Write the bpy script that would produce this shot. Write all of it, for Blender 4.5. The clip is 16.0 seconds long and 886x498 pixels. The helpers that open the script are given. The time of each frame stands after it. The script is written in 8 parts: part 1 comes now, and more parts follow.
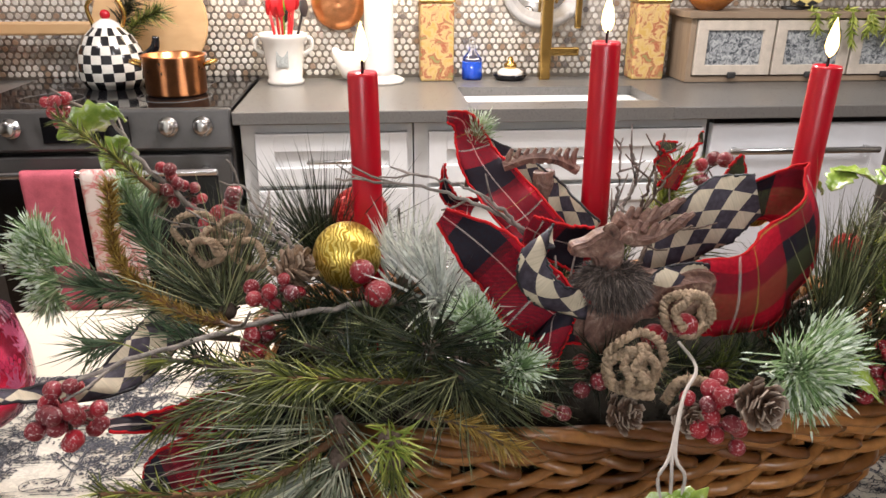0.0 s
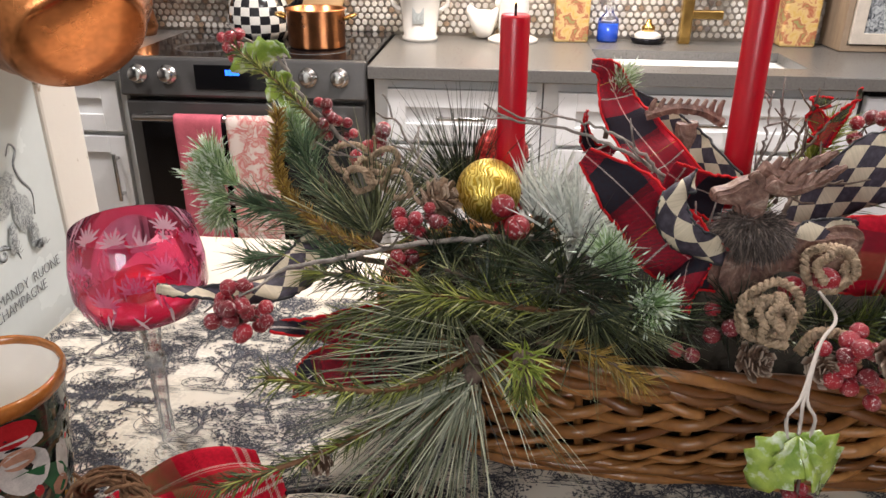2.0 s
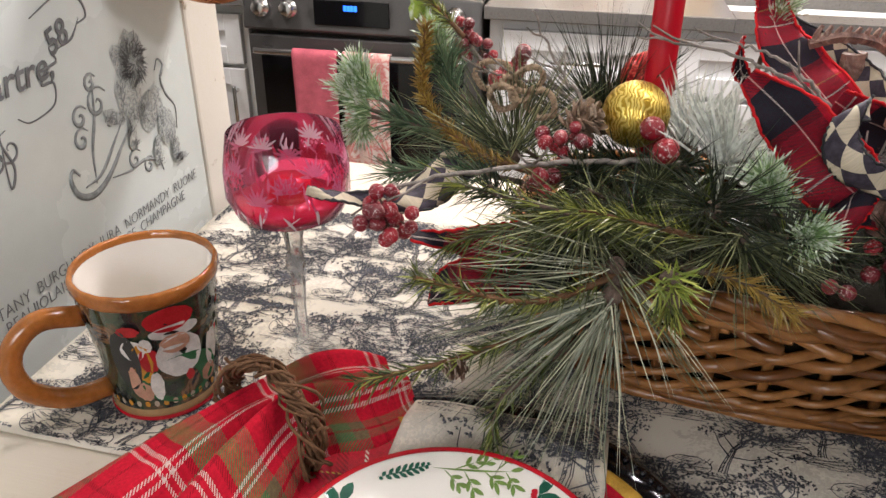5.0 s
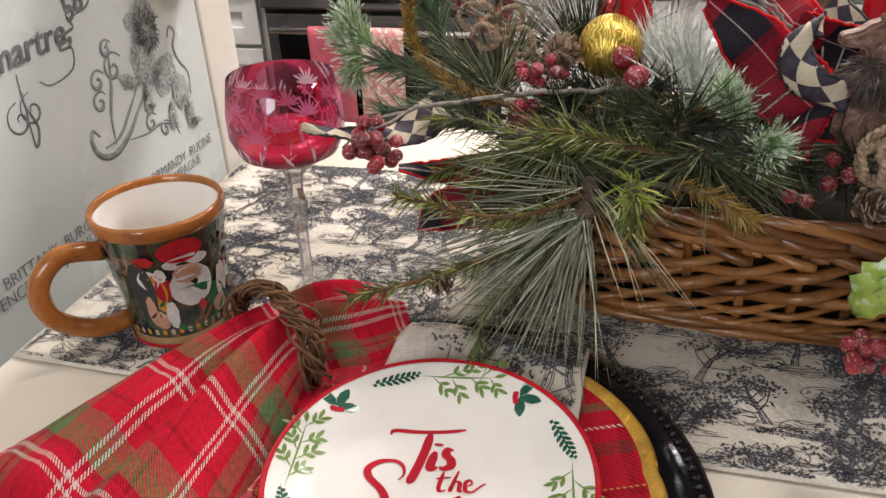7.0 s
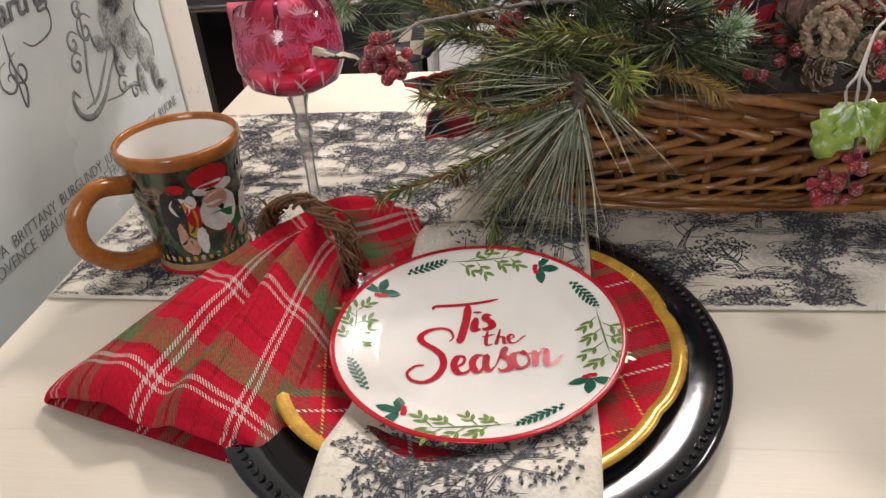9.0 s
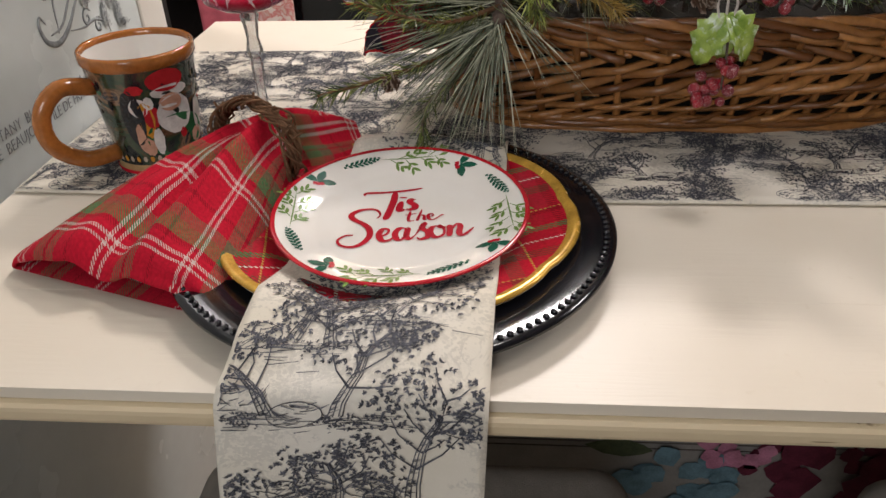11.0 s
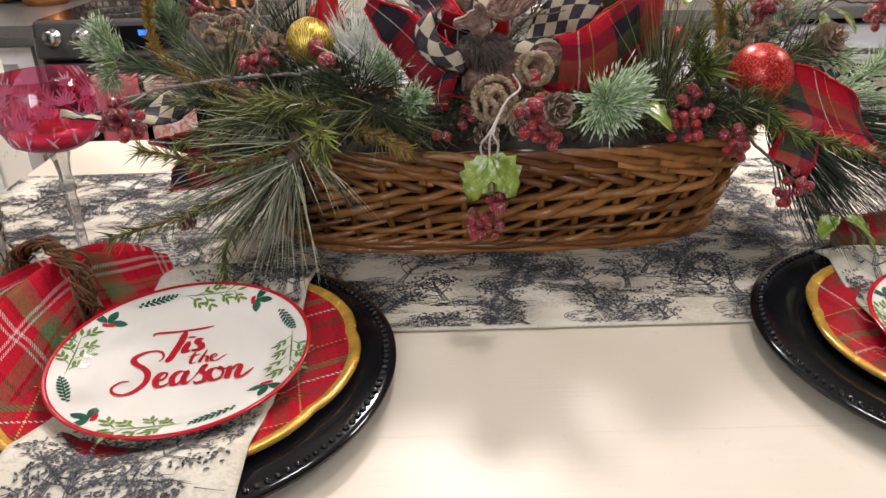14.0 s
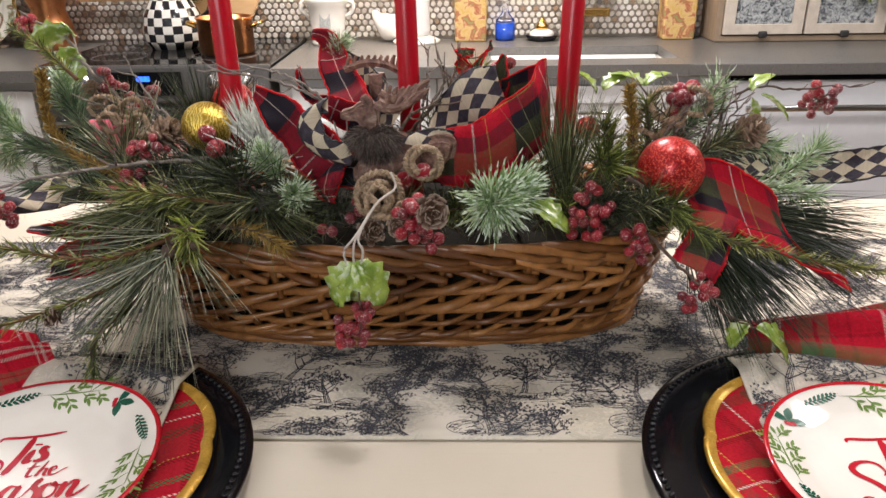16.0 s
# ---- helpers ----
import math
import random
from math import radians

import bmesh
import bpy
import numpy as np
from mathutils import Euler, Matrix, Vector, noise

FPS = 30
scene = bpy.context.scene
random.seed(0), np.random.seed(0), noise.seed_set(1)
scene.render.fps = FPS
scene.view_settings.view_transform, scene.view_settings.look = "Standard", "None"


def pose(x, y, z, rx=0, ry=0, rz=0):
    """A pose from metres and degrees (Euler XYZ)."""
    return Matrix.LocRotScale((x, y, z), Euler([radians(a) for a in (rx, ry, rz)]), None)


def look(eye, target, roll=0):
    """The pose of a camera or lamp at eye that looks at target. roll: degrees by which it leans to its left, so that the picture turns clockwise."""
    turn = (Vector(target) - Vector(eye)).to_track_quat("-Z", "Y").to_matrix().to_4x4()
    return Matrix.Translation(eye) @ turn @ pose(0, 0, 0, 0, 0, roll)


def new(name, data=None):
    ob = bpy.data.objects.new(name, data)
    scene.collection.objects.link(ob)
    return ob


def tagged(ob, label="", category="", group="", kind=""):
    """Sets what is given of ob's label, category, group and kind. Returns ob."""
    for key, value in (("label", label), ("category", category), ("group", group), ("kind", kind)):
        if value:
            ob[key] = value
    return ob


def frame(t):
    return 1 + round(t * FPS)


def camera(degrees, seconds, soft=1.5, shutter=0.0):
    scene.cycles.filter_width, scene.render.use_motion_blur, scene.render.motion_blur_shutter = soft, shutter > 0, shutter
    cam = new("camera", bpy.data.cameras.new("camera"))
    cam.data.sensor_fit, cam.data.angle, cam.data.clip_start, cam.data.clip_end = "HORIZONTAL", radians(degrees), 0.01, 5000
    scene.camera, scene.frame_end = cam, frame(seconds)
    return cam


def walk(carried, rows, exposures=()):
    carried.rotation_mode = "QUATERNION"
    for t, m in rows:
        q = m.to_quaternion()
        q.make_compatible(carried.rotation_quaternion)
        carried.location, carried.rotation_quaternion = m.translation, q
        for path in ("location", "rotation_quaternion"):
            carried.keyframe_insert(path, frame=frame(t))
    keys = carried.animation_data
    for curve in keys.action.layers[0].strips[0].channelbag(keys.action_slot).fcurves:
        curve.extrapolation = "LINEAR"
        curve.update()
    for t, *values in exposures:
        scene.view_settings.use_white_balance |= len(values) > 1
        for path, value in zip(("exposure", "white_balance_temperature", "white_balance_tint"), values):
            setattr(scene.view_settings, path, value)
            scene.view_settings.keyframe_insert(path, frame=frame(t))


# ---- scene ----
cam = camera(62.0, 16.0)
PATH = [
    (0, (0.011, 0.008, 1.328), (0.193, 1.857, 0.588), 0.4),
    (0.5, (0.01, -0.002, 1.326), (0.113, 1.846, 0.57), 0.7),
    (1, (0.007, -0.007, 1.326), (0.027, 1.835, 0.549), 0.7),
    (1.5, (-0.001, -0.014, 1.325), (-0.062, 1.817, 0.521), 0.7),
    (2, (-0.004, -0.019, 1.319), (-0.133, 1.796, 0.49), 0.6),
    (2.5, (-0.013, -0.025, 1.317), (-0.201, 1.772, 0.46), 0.7),
    (3, (-0.021, -0.028, 1.316), (-0.262, 1.752, 0.436), 0.7),
    (3.5, (-0.024, -0.033, 1.312), (-0.312, 1.73, 0.411), 0.7),
    (4, (-0.03, -0.033, 1.31), (-0.361, 1.711, 0.388), 0.7),
    (4.2, (-0.031, -0.028, 1.305), (-0.374, 1.71, 0.377), 0.9),
    (6.3, (-0.022, -0.05, 1.294), (-0.439, 1.641, 0.31), -0.8),
    (6.5, (-0.014, -0.053, 1.29), (-0.439, 1.633, 0.302), -1.1),
    (7, (0.005, -0.072, 1.284), (-0.434, 1.61, 0.293), -2.1),
    (7.5, (0.004, -0.094, 1.275), (-0.419, 1.586, 0.275), -3.2),
    (8, (-0.013, -0.107, 1.277), (-0.383, 1.577, 0.264), -4.0),
    (8.5, (-0.027, -0.131, 1.272), (-0.331, 1.557, 0.244), -4.5),
    (9, (-0.045, -0.157, 1.267), (-0.278, 1.53, 0.218), -4.3),
    (9.5, (-0.043, -0.174, 1.256), (-0.232, 1.51, 0.193), -3.5),
    (10, (-0.023, -0.201, 1.245), (-0.193, 1.471, 0.162), -2.7),
    (10.2, (-0.019, -0.213, 1.246), (-0.181, 1.453, 0.151), -2.4),
    (12.3, (0.021, -0.262, 1.225), (-0.098, 1.447, 0.192), -1.8),
    (12.5, (0.03, -0.263, 1.235), (-0.06, 1.447, 0.201), -1.4),
    (13, (0.058, -0.27, 1.24), (0.005, 1.471, 0.256), -1.3),
    (13.5, (0.078, -0.269, 1.263), (0.065, 1.498, 0.326), -1.0),
    (14, (0.103, -0.236, 1.277), (0.117, 1.556, 0.389), -1.3),
    (14.5, (0.125, -0.197, 1.282), (0.164, 1.612, 0.43), -1.5),
    (15, (0.134, -0.174, 1.285), (0.178, 1.648, 0.462), -1.6),
    (15.5, (0.169, -0.182, 1.295), (0.188, 1.653, 0.498), -1.3),
    (16, (0.216, -0.186, 1.309), (0.163, 1.646, 0.507), -0.9),
]
walk(cam, [(t, look(eye, target, roll)) for t, eye, target, roll in PATH], [(0.0, 0.10), (4.5, 0.12), (7.5, 0.0), (9.5, -0.24), (10.5, -0.32), (13.5, -0.06), (16.0, 0.0)])

# ---- light ----
world = bpy.data.worlds.new("world")
scene.world = world
world.use_nodes = True
world.node_tree.nodes["Background"].inputs[0].default_value = (0.9, 0.95, 1.0, 1)
world.node_tree.nodes["Background"].inputs[1].default_value = 0.012


def area_lamp(name, place, target, size, power, colour, size_y=None):
    data = bpy.data.lights.new(name, "AREA")
    data.energy, data.color, data.size = power, colour, size
    if size_y:
        data.shape, data.size_y = "RECTANGLE", size_y
    ob = new(name, data)
    ob.matrix_world = look(place, target)
    return ob


WARM, NEUTRAL, COOL = (1.0, 0.80, 0.58), (1.0, 0.925, 0.915), (0.94, 0.94, 1.0)
area_lamp("dining_light", (0.30, 0.55, 2.38), (0.30, 0.55, 0), 0.22, 7.9, NEUTRAL)
area_lamp("ceiling_light_kitchen", (0.2, 1.7, 2.38), (0.2, 1.75, 0), 0.30, 50, NEUTRAL)
# added fill without a known fixture, brightens the hob and copper on the left
area_lamp("fill_light_left", (-1.5, 1.5, 2.38), (-1.5, 1.5, 0), 0.30, 24, NEUTRAL)
# added fill from the right, for the painted panel and the basket's right end
area_lamp("fill_light_right", (1.9, 0.9, 2.38), (1.9, 0.9, 0), 0.5, 30, NEUTRAL)
area_lamp("window_light", (-0.3, -1.45, 1.75), (0.15, 0.45, 0.95), 0.75, 20, COOL, 0.75)
area_lamp("under_cabinet_light", (-0.05, 2.68, 1.50), (-0.05, 2.72, 0), 1.0, 8.5, WARM, 0.05)
scene.view_settings.exposure = 0.0


# ---- helpers of the scene ----
def mesh_object(name, verts, faces, material, parent=None, label="", smooth=True, uvs=None):
    me = bpy.data.meshes.new(name)
    me.from_pydata([tuple(v) for v in verts], [], faces)
    for m in (material if isinstance(material, (list, tuple)) else [material]):
        me.materials.append(m)
    if smooth:
        me.polygons.foreach_set("use_smooth", [True] * len(me.polygons))
    if uvs is not None:
        layer = me.uv_layers.new(name="UVMap")
        idx = np.zeros(len(me.loops), dtype=np.int32)
        me.loops.foreach_get("vertex_index", idx)
        layer.data.foreach_set("uv", np.asarray(uvs, dtype=np.float32)[idx].ravel())
    me.update()
    ob = new(name, me)
    ob.parent = parent
    if label:
        ob["label"] = label
    return ob


def part(name, bm, material, parent=None, label="", smooth=True):
    me = bpy.data.meshes.new(name)
    bm.normal_update()
    bm.to_mesh(me)
    bm.free()
    for m in (material if isinstance(material, (list, tuple)) else [material]):
        me.materials.append(m)
    if smooth:
        me.polygons.foreach_set("use_smooth", [True] * len(me.polygons))
    ob = new(name, me)
    ob.parent = parent
    if label:
        ob["label"] = label
    return ob


def thing(name, label, category, m=None, group="", kind=""):
    ob = new(name)
    ob.empty_display_size = 0.02
    if m is not None:
        ob.matrix_basis = m
    return tagged(ob, label, category, group, kind)


def box(size, centre=(0, 0, 0), bevel=0.0, segments=2):
    bm = bmesh.new()
    bmesh.ops.create_cube(bm, size=1.0)
    bmesh.ops.scale(bm, vec=size, verts=bm.verts)
    bmesh.ops.translate(bm, vec=centre, verts=bm.verts)
    if bevel:
        bmesh.ops.bevel(bm, geom=bm.edges[:], offset=bevel, segments=segments, affect="EDGES", profile=0.5)
    return bm


def ball(r, centre=(0, 0, 0), u=16, v=10):
    bm = bmesh.new()
    bmesh.ops.create_uvsphere(bm, u_segments=u, v_segments=v, radius=r)
    bmesh.ops.translate(bm, vec=centre, verts=bm.verts)
    return bm


def merge(*bms):
    out = bmesh.new()
    for b in bms:
        me = bpy.data.meshes.new("tmp")
        b.to_mesh(me)
        b.free()
        out.from_mesh(me)
        bpy.data.meshes.remove(me)
    return out


def lathe(profile, steps=48, wobble=None):
    """A solid of revolution about z; profile: (r, z) pairs."""
    verts, faces = [], []
    n = len(profile)
    for i in range(steps):
        a = 2 * math.pi * i / steps
        for r, z in profile:
            k = wobble(a, r, z) if wobble else 1
            verts.append((r * k * math.cos(a), r * k * math.sin(a), z))
    for i in range(steps):
        j = (i + 1) % steps
        for k in range(n - 1):
            faces.append((i * n + k, j * n + k, j * n + k + 1, i * n + k + 1))
    return verts, faces


def lathe_part(name, profile, material, parent=None, label="", steps=48, wobble=None):
    v, f = lathe(profile, steps, wobble)
    return mesh_object(name, v, f, material, parent, label)


def spline(points, n):
    """n points of a smooth curve through the given ones."""
    p = np.array(points, dtype=float)
    if len(p) < 3:
        t = np.linspace(0, 1, n)[:, None]
        return p[0] * (1 - t) + p[-1] * t
    q = np.vstack([2 * p[0] - p[1], p, 2 * p[-1] - p[-2]])
    out = []
    for s in np.linspace(0, len(p) - 1 - 1e-9, n):
        i, t = int(s), s - int(s)
        a, b, c, d = q[i], q[i + 1], q[i + 2], q[i + 3]
        out.append(0.5 * (2 * b + (c - a) * t + (2 * a - 5 * b + 4 * c - d) * t * t + (3 * b - a - 3 * c + d) * t ** 3))
    return np.array(out)


def tube_data(path, radius, sides=6, end=None, closed=False):
    """Vertices and faces of a round tube along a path; radius may taper to end."""
    p = np.asarray(path, dtype=float)
    n = len(p)
    tan = np.gradient(p, axis=0)
    if closed:
        tan = np.roll(p, -1, 0) - np.roll(p, 1, 0)
    tan /= np.linalg.norm(tan, axis=1)[:, None] + 1e-12
    ref = np.array([0.13, 0.21, 0.97])
    side = np.cross(tan, ref)
    bad = np.linalg.norm(side, axis=1) < 0.15
    side[bad] = np.cross(tan[bad], np.array([0.9, 0.3, 0.1]))
    side /= np.linalg.norm(side, axis=1)[:, None]
    up = np.cross(side, tan)
    rad = np.asarray(radius, float) if np.ndim(radius) else np.linspace(radius, radius if end is None else end, n)
    ang = np.arange(sides) * 2 * math.pi / sides
    ring = p[:, None, :] + rad[:, None, None] * (np.cos(ang)[None, :, None] * side[:, None, :] + np.sin(ang)[None, :, None] * up[:, None, :])
    verts = ring.reshape(-1, 3)
    faces = []
    for i in range(n if closed else n - 1):
        a, b = i * sides, ((i + 1) % n) * sides
        for k in range(sides):
            faces.append((a + k, a + (k + 1) % sides, b + (k + 1) % sides, b + k))
    if not closed:
        faces.append(tuple(range(sides - 1, -1, -1)))
        faces.append(tuple((n - 1) * sides + k for k in range(sides)))
    return verts, faces


def tube(name, path, radius, material, parent=None, label="", sides=6, end=None, closed=False):
    v, f = tube_data(path, radius, sides, end, closed)
    return mesh_object(name, v, f, material, parent, label)


def join_data(items):
    verts, faces, base = [], [], 0
    for v, f in items:
        verts.append(np.asarray(v, float))
        faces += [tuple(base + k for k in face) for face in f]
        base += len(v)
    return np.vstack(verts), faces


def text_mesh(name, words, size, material, parent=None, m=None, shear=0.0, bold=0.0, depth=0.0, label=""):
    curve = bpy.data.curves.new(name, "FONT")
    curve.body, curve.size, curve.shear, curve.offset, curve.extrude = words, size, shear, bold, depth
    curve.resolution_u = 3
    tmp = new("tmp_text", curve)
    me = bpy.data.meshes.new_from_object(tmp.evaluated_get(bpy.context.evaluated_depsgraph_get()))
    bpy.data.objects.remove(tmp)
    bpy.data.curves.remove(curve)
    me.name = name
    me.materials.clear()
    me.materials.append(material)
    ob = new(name, me)
    ob.parent = parent
    if m is not None:
        ob.matrix_basis = m
    if label:
        ob["label"] = label
    return ob


# ---- materials ----
class Mat:
    def __init__(self, name, colour=(0.8, 0.8, 0.8), rough=0.5, metal=0.0, **inputs):
        self.m = bpy.data.materials.new(name)
        self.m.use_nodes = True
        self.t = self.m.node_tree
        self.b = self.t.nodes["Principled BSDF"]
        self.b.inputs["Base Color"].default_value = (*colour, 1)
        self.b.inputs["Roughness"].default_value = rough
        self.b.inputs["Metallic"].default_value = metal
        for k, v in inputs.items():
            self.b.inputs[k.replace("_", " ")].default_value = v

    def n(self, kind, **values):
        node = self.t.nodes.new(kind)
        for k, v in values.items():
            node.inputs[k].default_value = v
        return node

    def link(self, a, b):
        self.t.links.new(a, b)

    def coords(self, which="Object"):
        return self.n("ShaderNodeTexCoord").outputs[which]

    def math(self, op, a, b=None, c=None):
        node = self.t.nodes.new("ShaderNodeMath")
        node.operation = op
        for i, x in enumerate((a, b, c)):
            if x is None:
                continue
            if isinstance(x, (int, float)):
                node.inputs[i].default_value = x
            else:
                self.link(x, node.inputs[i])
        return node.outputs[0]

    def ramp(self, fac, stops, constant=False):
        node = self.t.nodes.new("ShaderNodeValToRGB")
        if constant:
            node.color_ramp.interpolation = "CONSTANT"
        e = node.color_ramp.elements
        while len(e) < len(stops):
            e.new(0.5)
        for k, (pos, col) in enumerate(stops):
            e[k].position = pos
            e[k].color = (*col, 1) if len(col) == 3 else col
        self.link(fac, node.inputs[0])
        return node.outputs[0]

    def mix(self, fac, a, b, blend="MIX"):
        node = self.t.nodes.new("ShaderNodeMix")
        node.data_type, node.blend_type = "RGBA", blend
        for x, k in ((fac, 0), (a, 6), (b, 7)):
            if isinstance(x, (int, float)):
                node.inputs[k].default_value = x
            elif isinstance(x, tuple):
                node.inputs[k].default_value = (*x, 1)
            else:
                self.link(x, node.inputs[k])
        return node.outputs[2]

    def noise(self, scale, detail=4, rough=0.5, distortion=0.0, vec=None):
        node = self.n("ShaderNodeTexNoise", Scale=scale, Detail=detail, Roughness=rough, Distortion=distortion)
        self.link(vec if vec is not None else self.coords(), node.inputs["Vector"])
        return node.outputs["Fac"]

    def colour(self, out):
        self.link(out, self.b.inputs["Base Color"])
        return self

    def bump(self, height, strength=0.3, distance=0.002):
        node = self.n("ShaderNodeBump", Strength=strength, Distance=distance)
        self.link(height, node.inputs["Height"])
        self.link(node.outputs[0], self.b.inputs["Normal"])
        return self

    def rough(self, out):
        self.link(out, self.b.inputs["Roughness"])
        return self


def simple(name, colour, rough=0.5, metal=0.0, vary=0.15, scale=30, bump=0.0, bump_scale=200, **inputs):
    """A surface with two scales of variation."""
    s = Mat(name, colour, rough, metal, **inputs)
    n1, n2 = s.noise(scale, 5), s.noise(scale * 7, 3)
    dark = tuple(c * (1 - vary) for c in colour)
    light = tuple(min(1, c * (1 + vary)) for c in colour)
    s.colour(s.mix(0.35, s.ramp(n1, [(0.3, dark), (0.7, light)]), s.ramp(n2, [(0.3, dark), (0.7, light)])))
    s.rough(s.math("MULTIPLY_ADD", n1, 0.16, max(0.0, rough - 0.08)))
    if rough >= 0.75:
        s.b.inputs["Specular IOR Level"].default_value = 0.15
    if bump:
        s.bump(s.noise(bump_scale, 4), bump)
    return s.m


def per_object(name, low, high, rough=0.5, bump=0.2, scale=80, island=False, metal=0.0):
    s = Mat(name, low, rough, metal)
    if island:
        r = s.n("ShaderNodeNewGeometry").outputs["Random Per Island"]
    else:
        r = s.n("ShaderNodeObjectInfo").outputs["Random"]
    base = s.ramp(r, [(0.0, low), (1.0, high)])
    n = s.noise(scale, 5)
    s.colour(s.mix(s.ramp(n, [(0.35, (0, 0, 0)), (0.75, (0.45, 0.45, 0.45))]), base, tuple(c * 0.45 for c in low)))
    s.bump(n, bump)
    return s.m


def toile_material():
    """Cream cotton with charcoal engraved country scenes: clumps of fine drawn lines."""
    s = Mat("toile_cotton", (0.80, 0.76, 0.68), 0.9)
    uv = s.coords("UV")
    big = s.noise(11.0, 2, 0.5, 0.6, uv)
    mid = s.noise(42.0, 4, 0.6, 0.5, uv)
    clump = s.math("ADD", s.math("MULTIPLY", big, 0.62), s.math("MULTIPLY", mid, 0.38))
    leaf = s.n("ShaderNodeTexVoronoi", Scale=330.0)
    wob = s.n("ShaderNodeMapping")
    wob.inputs["Scale"].default_value = (1.0, 1.5, 1.0)
    s.link(uv, wob.inputs[0])
    s.link(wob.outputs[0], leaf.inputs["Vector"])
    fine = s.noise(330.0, 4, 0.65, 0.8, uv)
    inside = s.ramp(clump, [(0.475, (0, 0, 0)), (0.50, (1, 1, 1))])
    dense = s.ramp(clump, [(0.48, (0.32, 0.32, 0.32)), (0.58, (0.75, 0.75, 0.75))])
    leaves = s.math("LESS_THAN", leaf.outputs["Distance"], dense)
    strokes = s.ramp(fine, [(0.43, (0, 0, 0)), (0.50, (1, 1, 1))])
    ink = s.math("MULTIPLY", inside, s.math("MULTIPLY", leaves, s.math("ADD", s.math("MULTIPLY", strokes, 0.7), 0.3)))
    twig = s.ramp(s.math("ABSOLUTE", s.math("SUBTRACT", s.noise(26.0, 5, 0.6, 1.8, uv), 0.5)), [(0.0, (1, 1, 1)), (0.016, (1, 1, 1)), (0.022, (0, 0, 0))])
    near = s.ramp(clump, [(0.455, (0, 0, 0)), (0.48, (1, 1, 1))])
    hatch = s.n("ShaderNodeTexWave", Scale=220.0, Distortion=5.0, Detail=3.0)
    s.link(uv, hatch.inputs["Vector"])
    ground = s.math("MULTIPLY", s.ramp(hatch.outputs["Fac"], [(0.55, (0, 0, 0)), (0.7, (0.8, 0.8, 0.8))]), s.ramp(s.noise(17.0, 3, 0.5, 0.8, uv), [(0.62, (0, 0, 0)), (0.66, (0.6, 0.6, 0.6))]))
    ink = s.math("MAXIMUM", s.math("MAXIMUM", ink, s.math("MULTIPLY", twig, near)), ground)
    cloth = s.ramp(s.noise(9.0, 3, 0.5, 0, uv), [(0.3, (0.66, 0.595, 0.47)), (0.7, (0.76, 0.71, 0.62))])
    s.colour(s.mix(s.math("MULTIPLY", ink, 0.16), cloth, (0.035, 0.036, 0.045)))
    s.bump(s.noise(900.0, 2, 0.5, 0, uv), 0.25, 0.0006)
    return s.m


def plaid_material(name, period, warp, weft, rough=0.85, twill=1500.0, sheen=0.0):
    """Woven tartan: colour bands in both directions, crossed by a twill."""
    s = Mat(name, (0.5, 0.05, 0.05), rough)
    uv = s.n("ShaderNodeSeparateXYZ")
    s.link(s.coords("UV"), uv.inputs[0])
    u = s.ramp(s.math("FRACT", s.math("DIVIDE", uv.outputs[0], period)), warp, True)
    v = s.ramp(s.math("FRACT", s.math("DIVIDE", uv.outputs[1], period)), weft, True)
    diag = s.math("FRACT", s.math("MULTIPLY", s.math("ADD", uv.outputs[0], uv.outputs[1]), twill))
    over = s.math("GREATER_THAN", diag, 0.5)
    fuzz = s.noise(400.0, 3, 0.5, 0, s.coords("UV"))
    col = s.mix(over, u, v)
    s.colour(s.mix(s.ramp(fuzz, [(0.3, (0, 0, 0)), (0.75, (0.42, 0.42, 0.42))]), col, (0.03, 0.006, 0.006)))
    s.bump(s.math("ADD", diag, s.math("MULTIPLY", fuzz, 0.5)), 0.35, 0.0006)
    s.b.inputs["Specular IOR Level"].default_value = 0.12 if rough > 0.5 else 0.5
    if sheen:
        s.b.inputs["Sheen Weight"].default_value = sheen
    return s.m


RED, DRED, WHITE, GREEN, OLIVE, BLACK, GOLDC = (0.54, 0.010, 0.030), (0.30, 0.008, 0.018), (0.78, 0.66, 0.60), (0.03, 0.20, 0.07), (0.17, 0.13, 0.07), (0.02, 0.02, 0.03), (0.62, 0.42, 0.08)
YARN = (0.66, 0.50, 0.45)
napkin_plaid = plaid_material("flannel_plaid", 0.080,
    [(0, RED), (0.20, YARN), (0.235, RED), (0.28, YARN), (0.315, RED), (0.46, OLIVE), (0.60, DRED), (0.64, OLIVE), (0.74, RED), (0.90, DRED), (0.93, RED)],
    [(0, RED), (0.22, YARN), (0.25, RED), (0.29, YARN), (0.33, RED), (0.40, DRED), (0.46, GREEN), (0.62, OLIVE), (0.74, RED), (0.88, DRED), (0.92, RED)], 0.95, 420.0, 0.0)
dinner_plaid = plaid_material("plaid_glaze", 0.085,
    [(0, RED), (0.25, DRED), (0.33, RED), (0.44, WHITE), (0.465, RED), (0.70, (0.22, 0.05, 0.03)), (0.82, RED), (0.90, GOLDC), (0.915, RED)],
    [(0, RED), (0.18, (0.16, 0.05, 0.03)), (0.30, RED), (0.42, WHITE), (0.445, RED), (0.58, GREEN), (0.66, RED), (0.84, DRED), (0.90, GOLDC), (0.912, RED)], 0.18, 300.0)
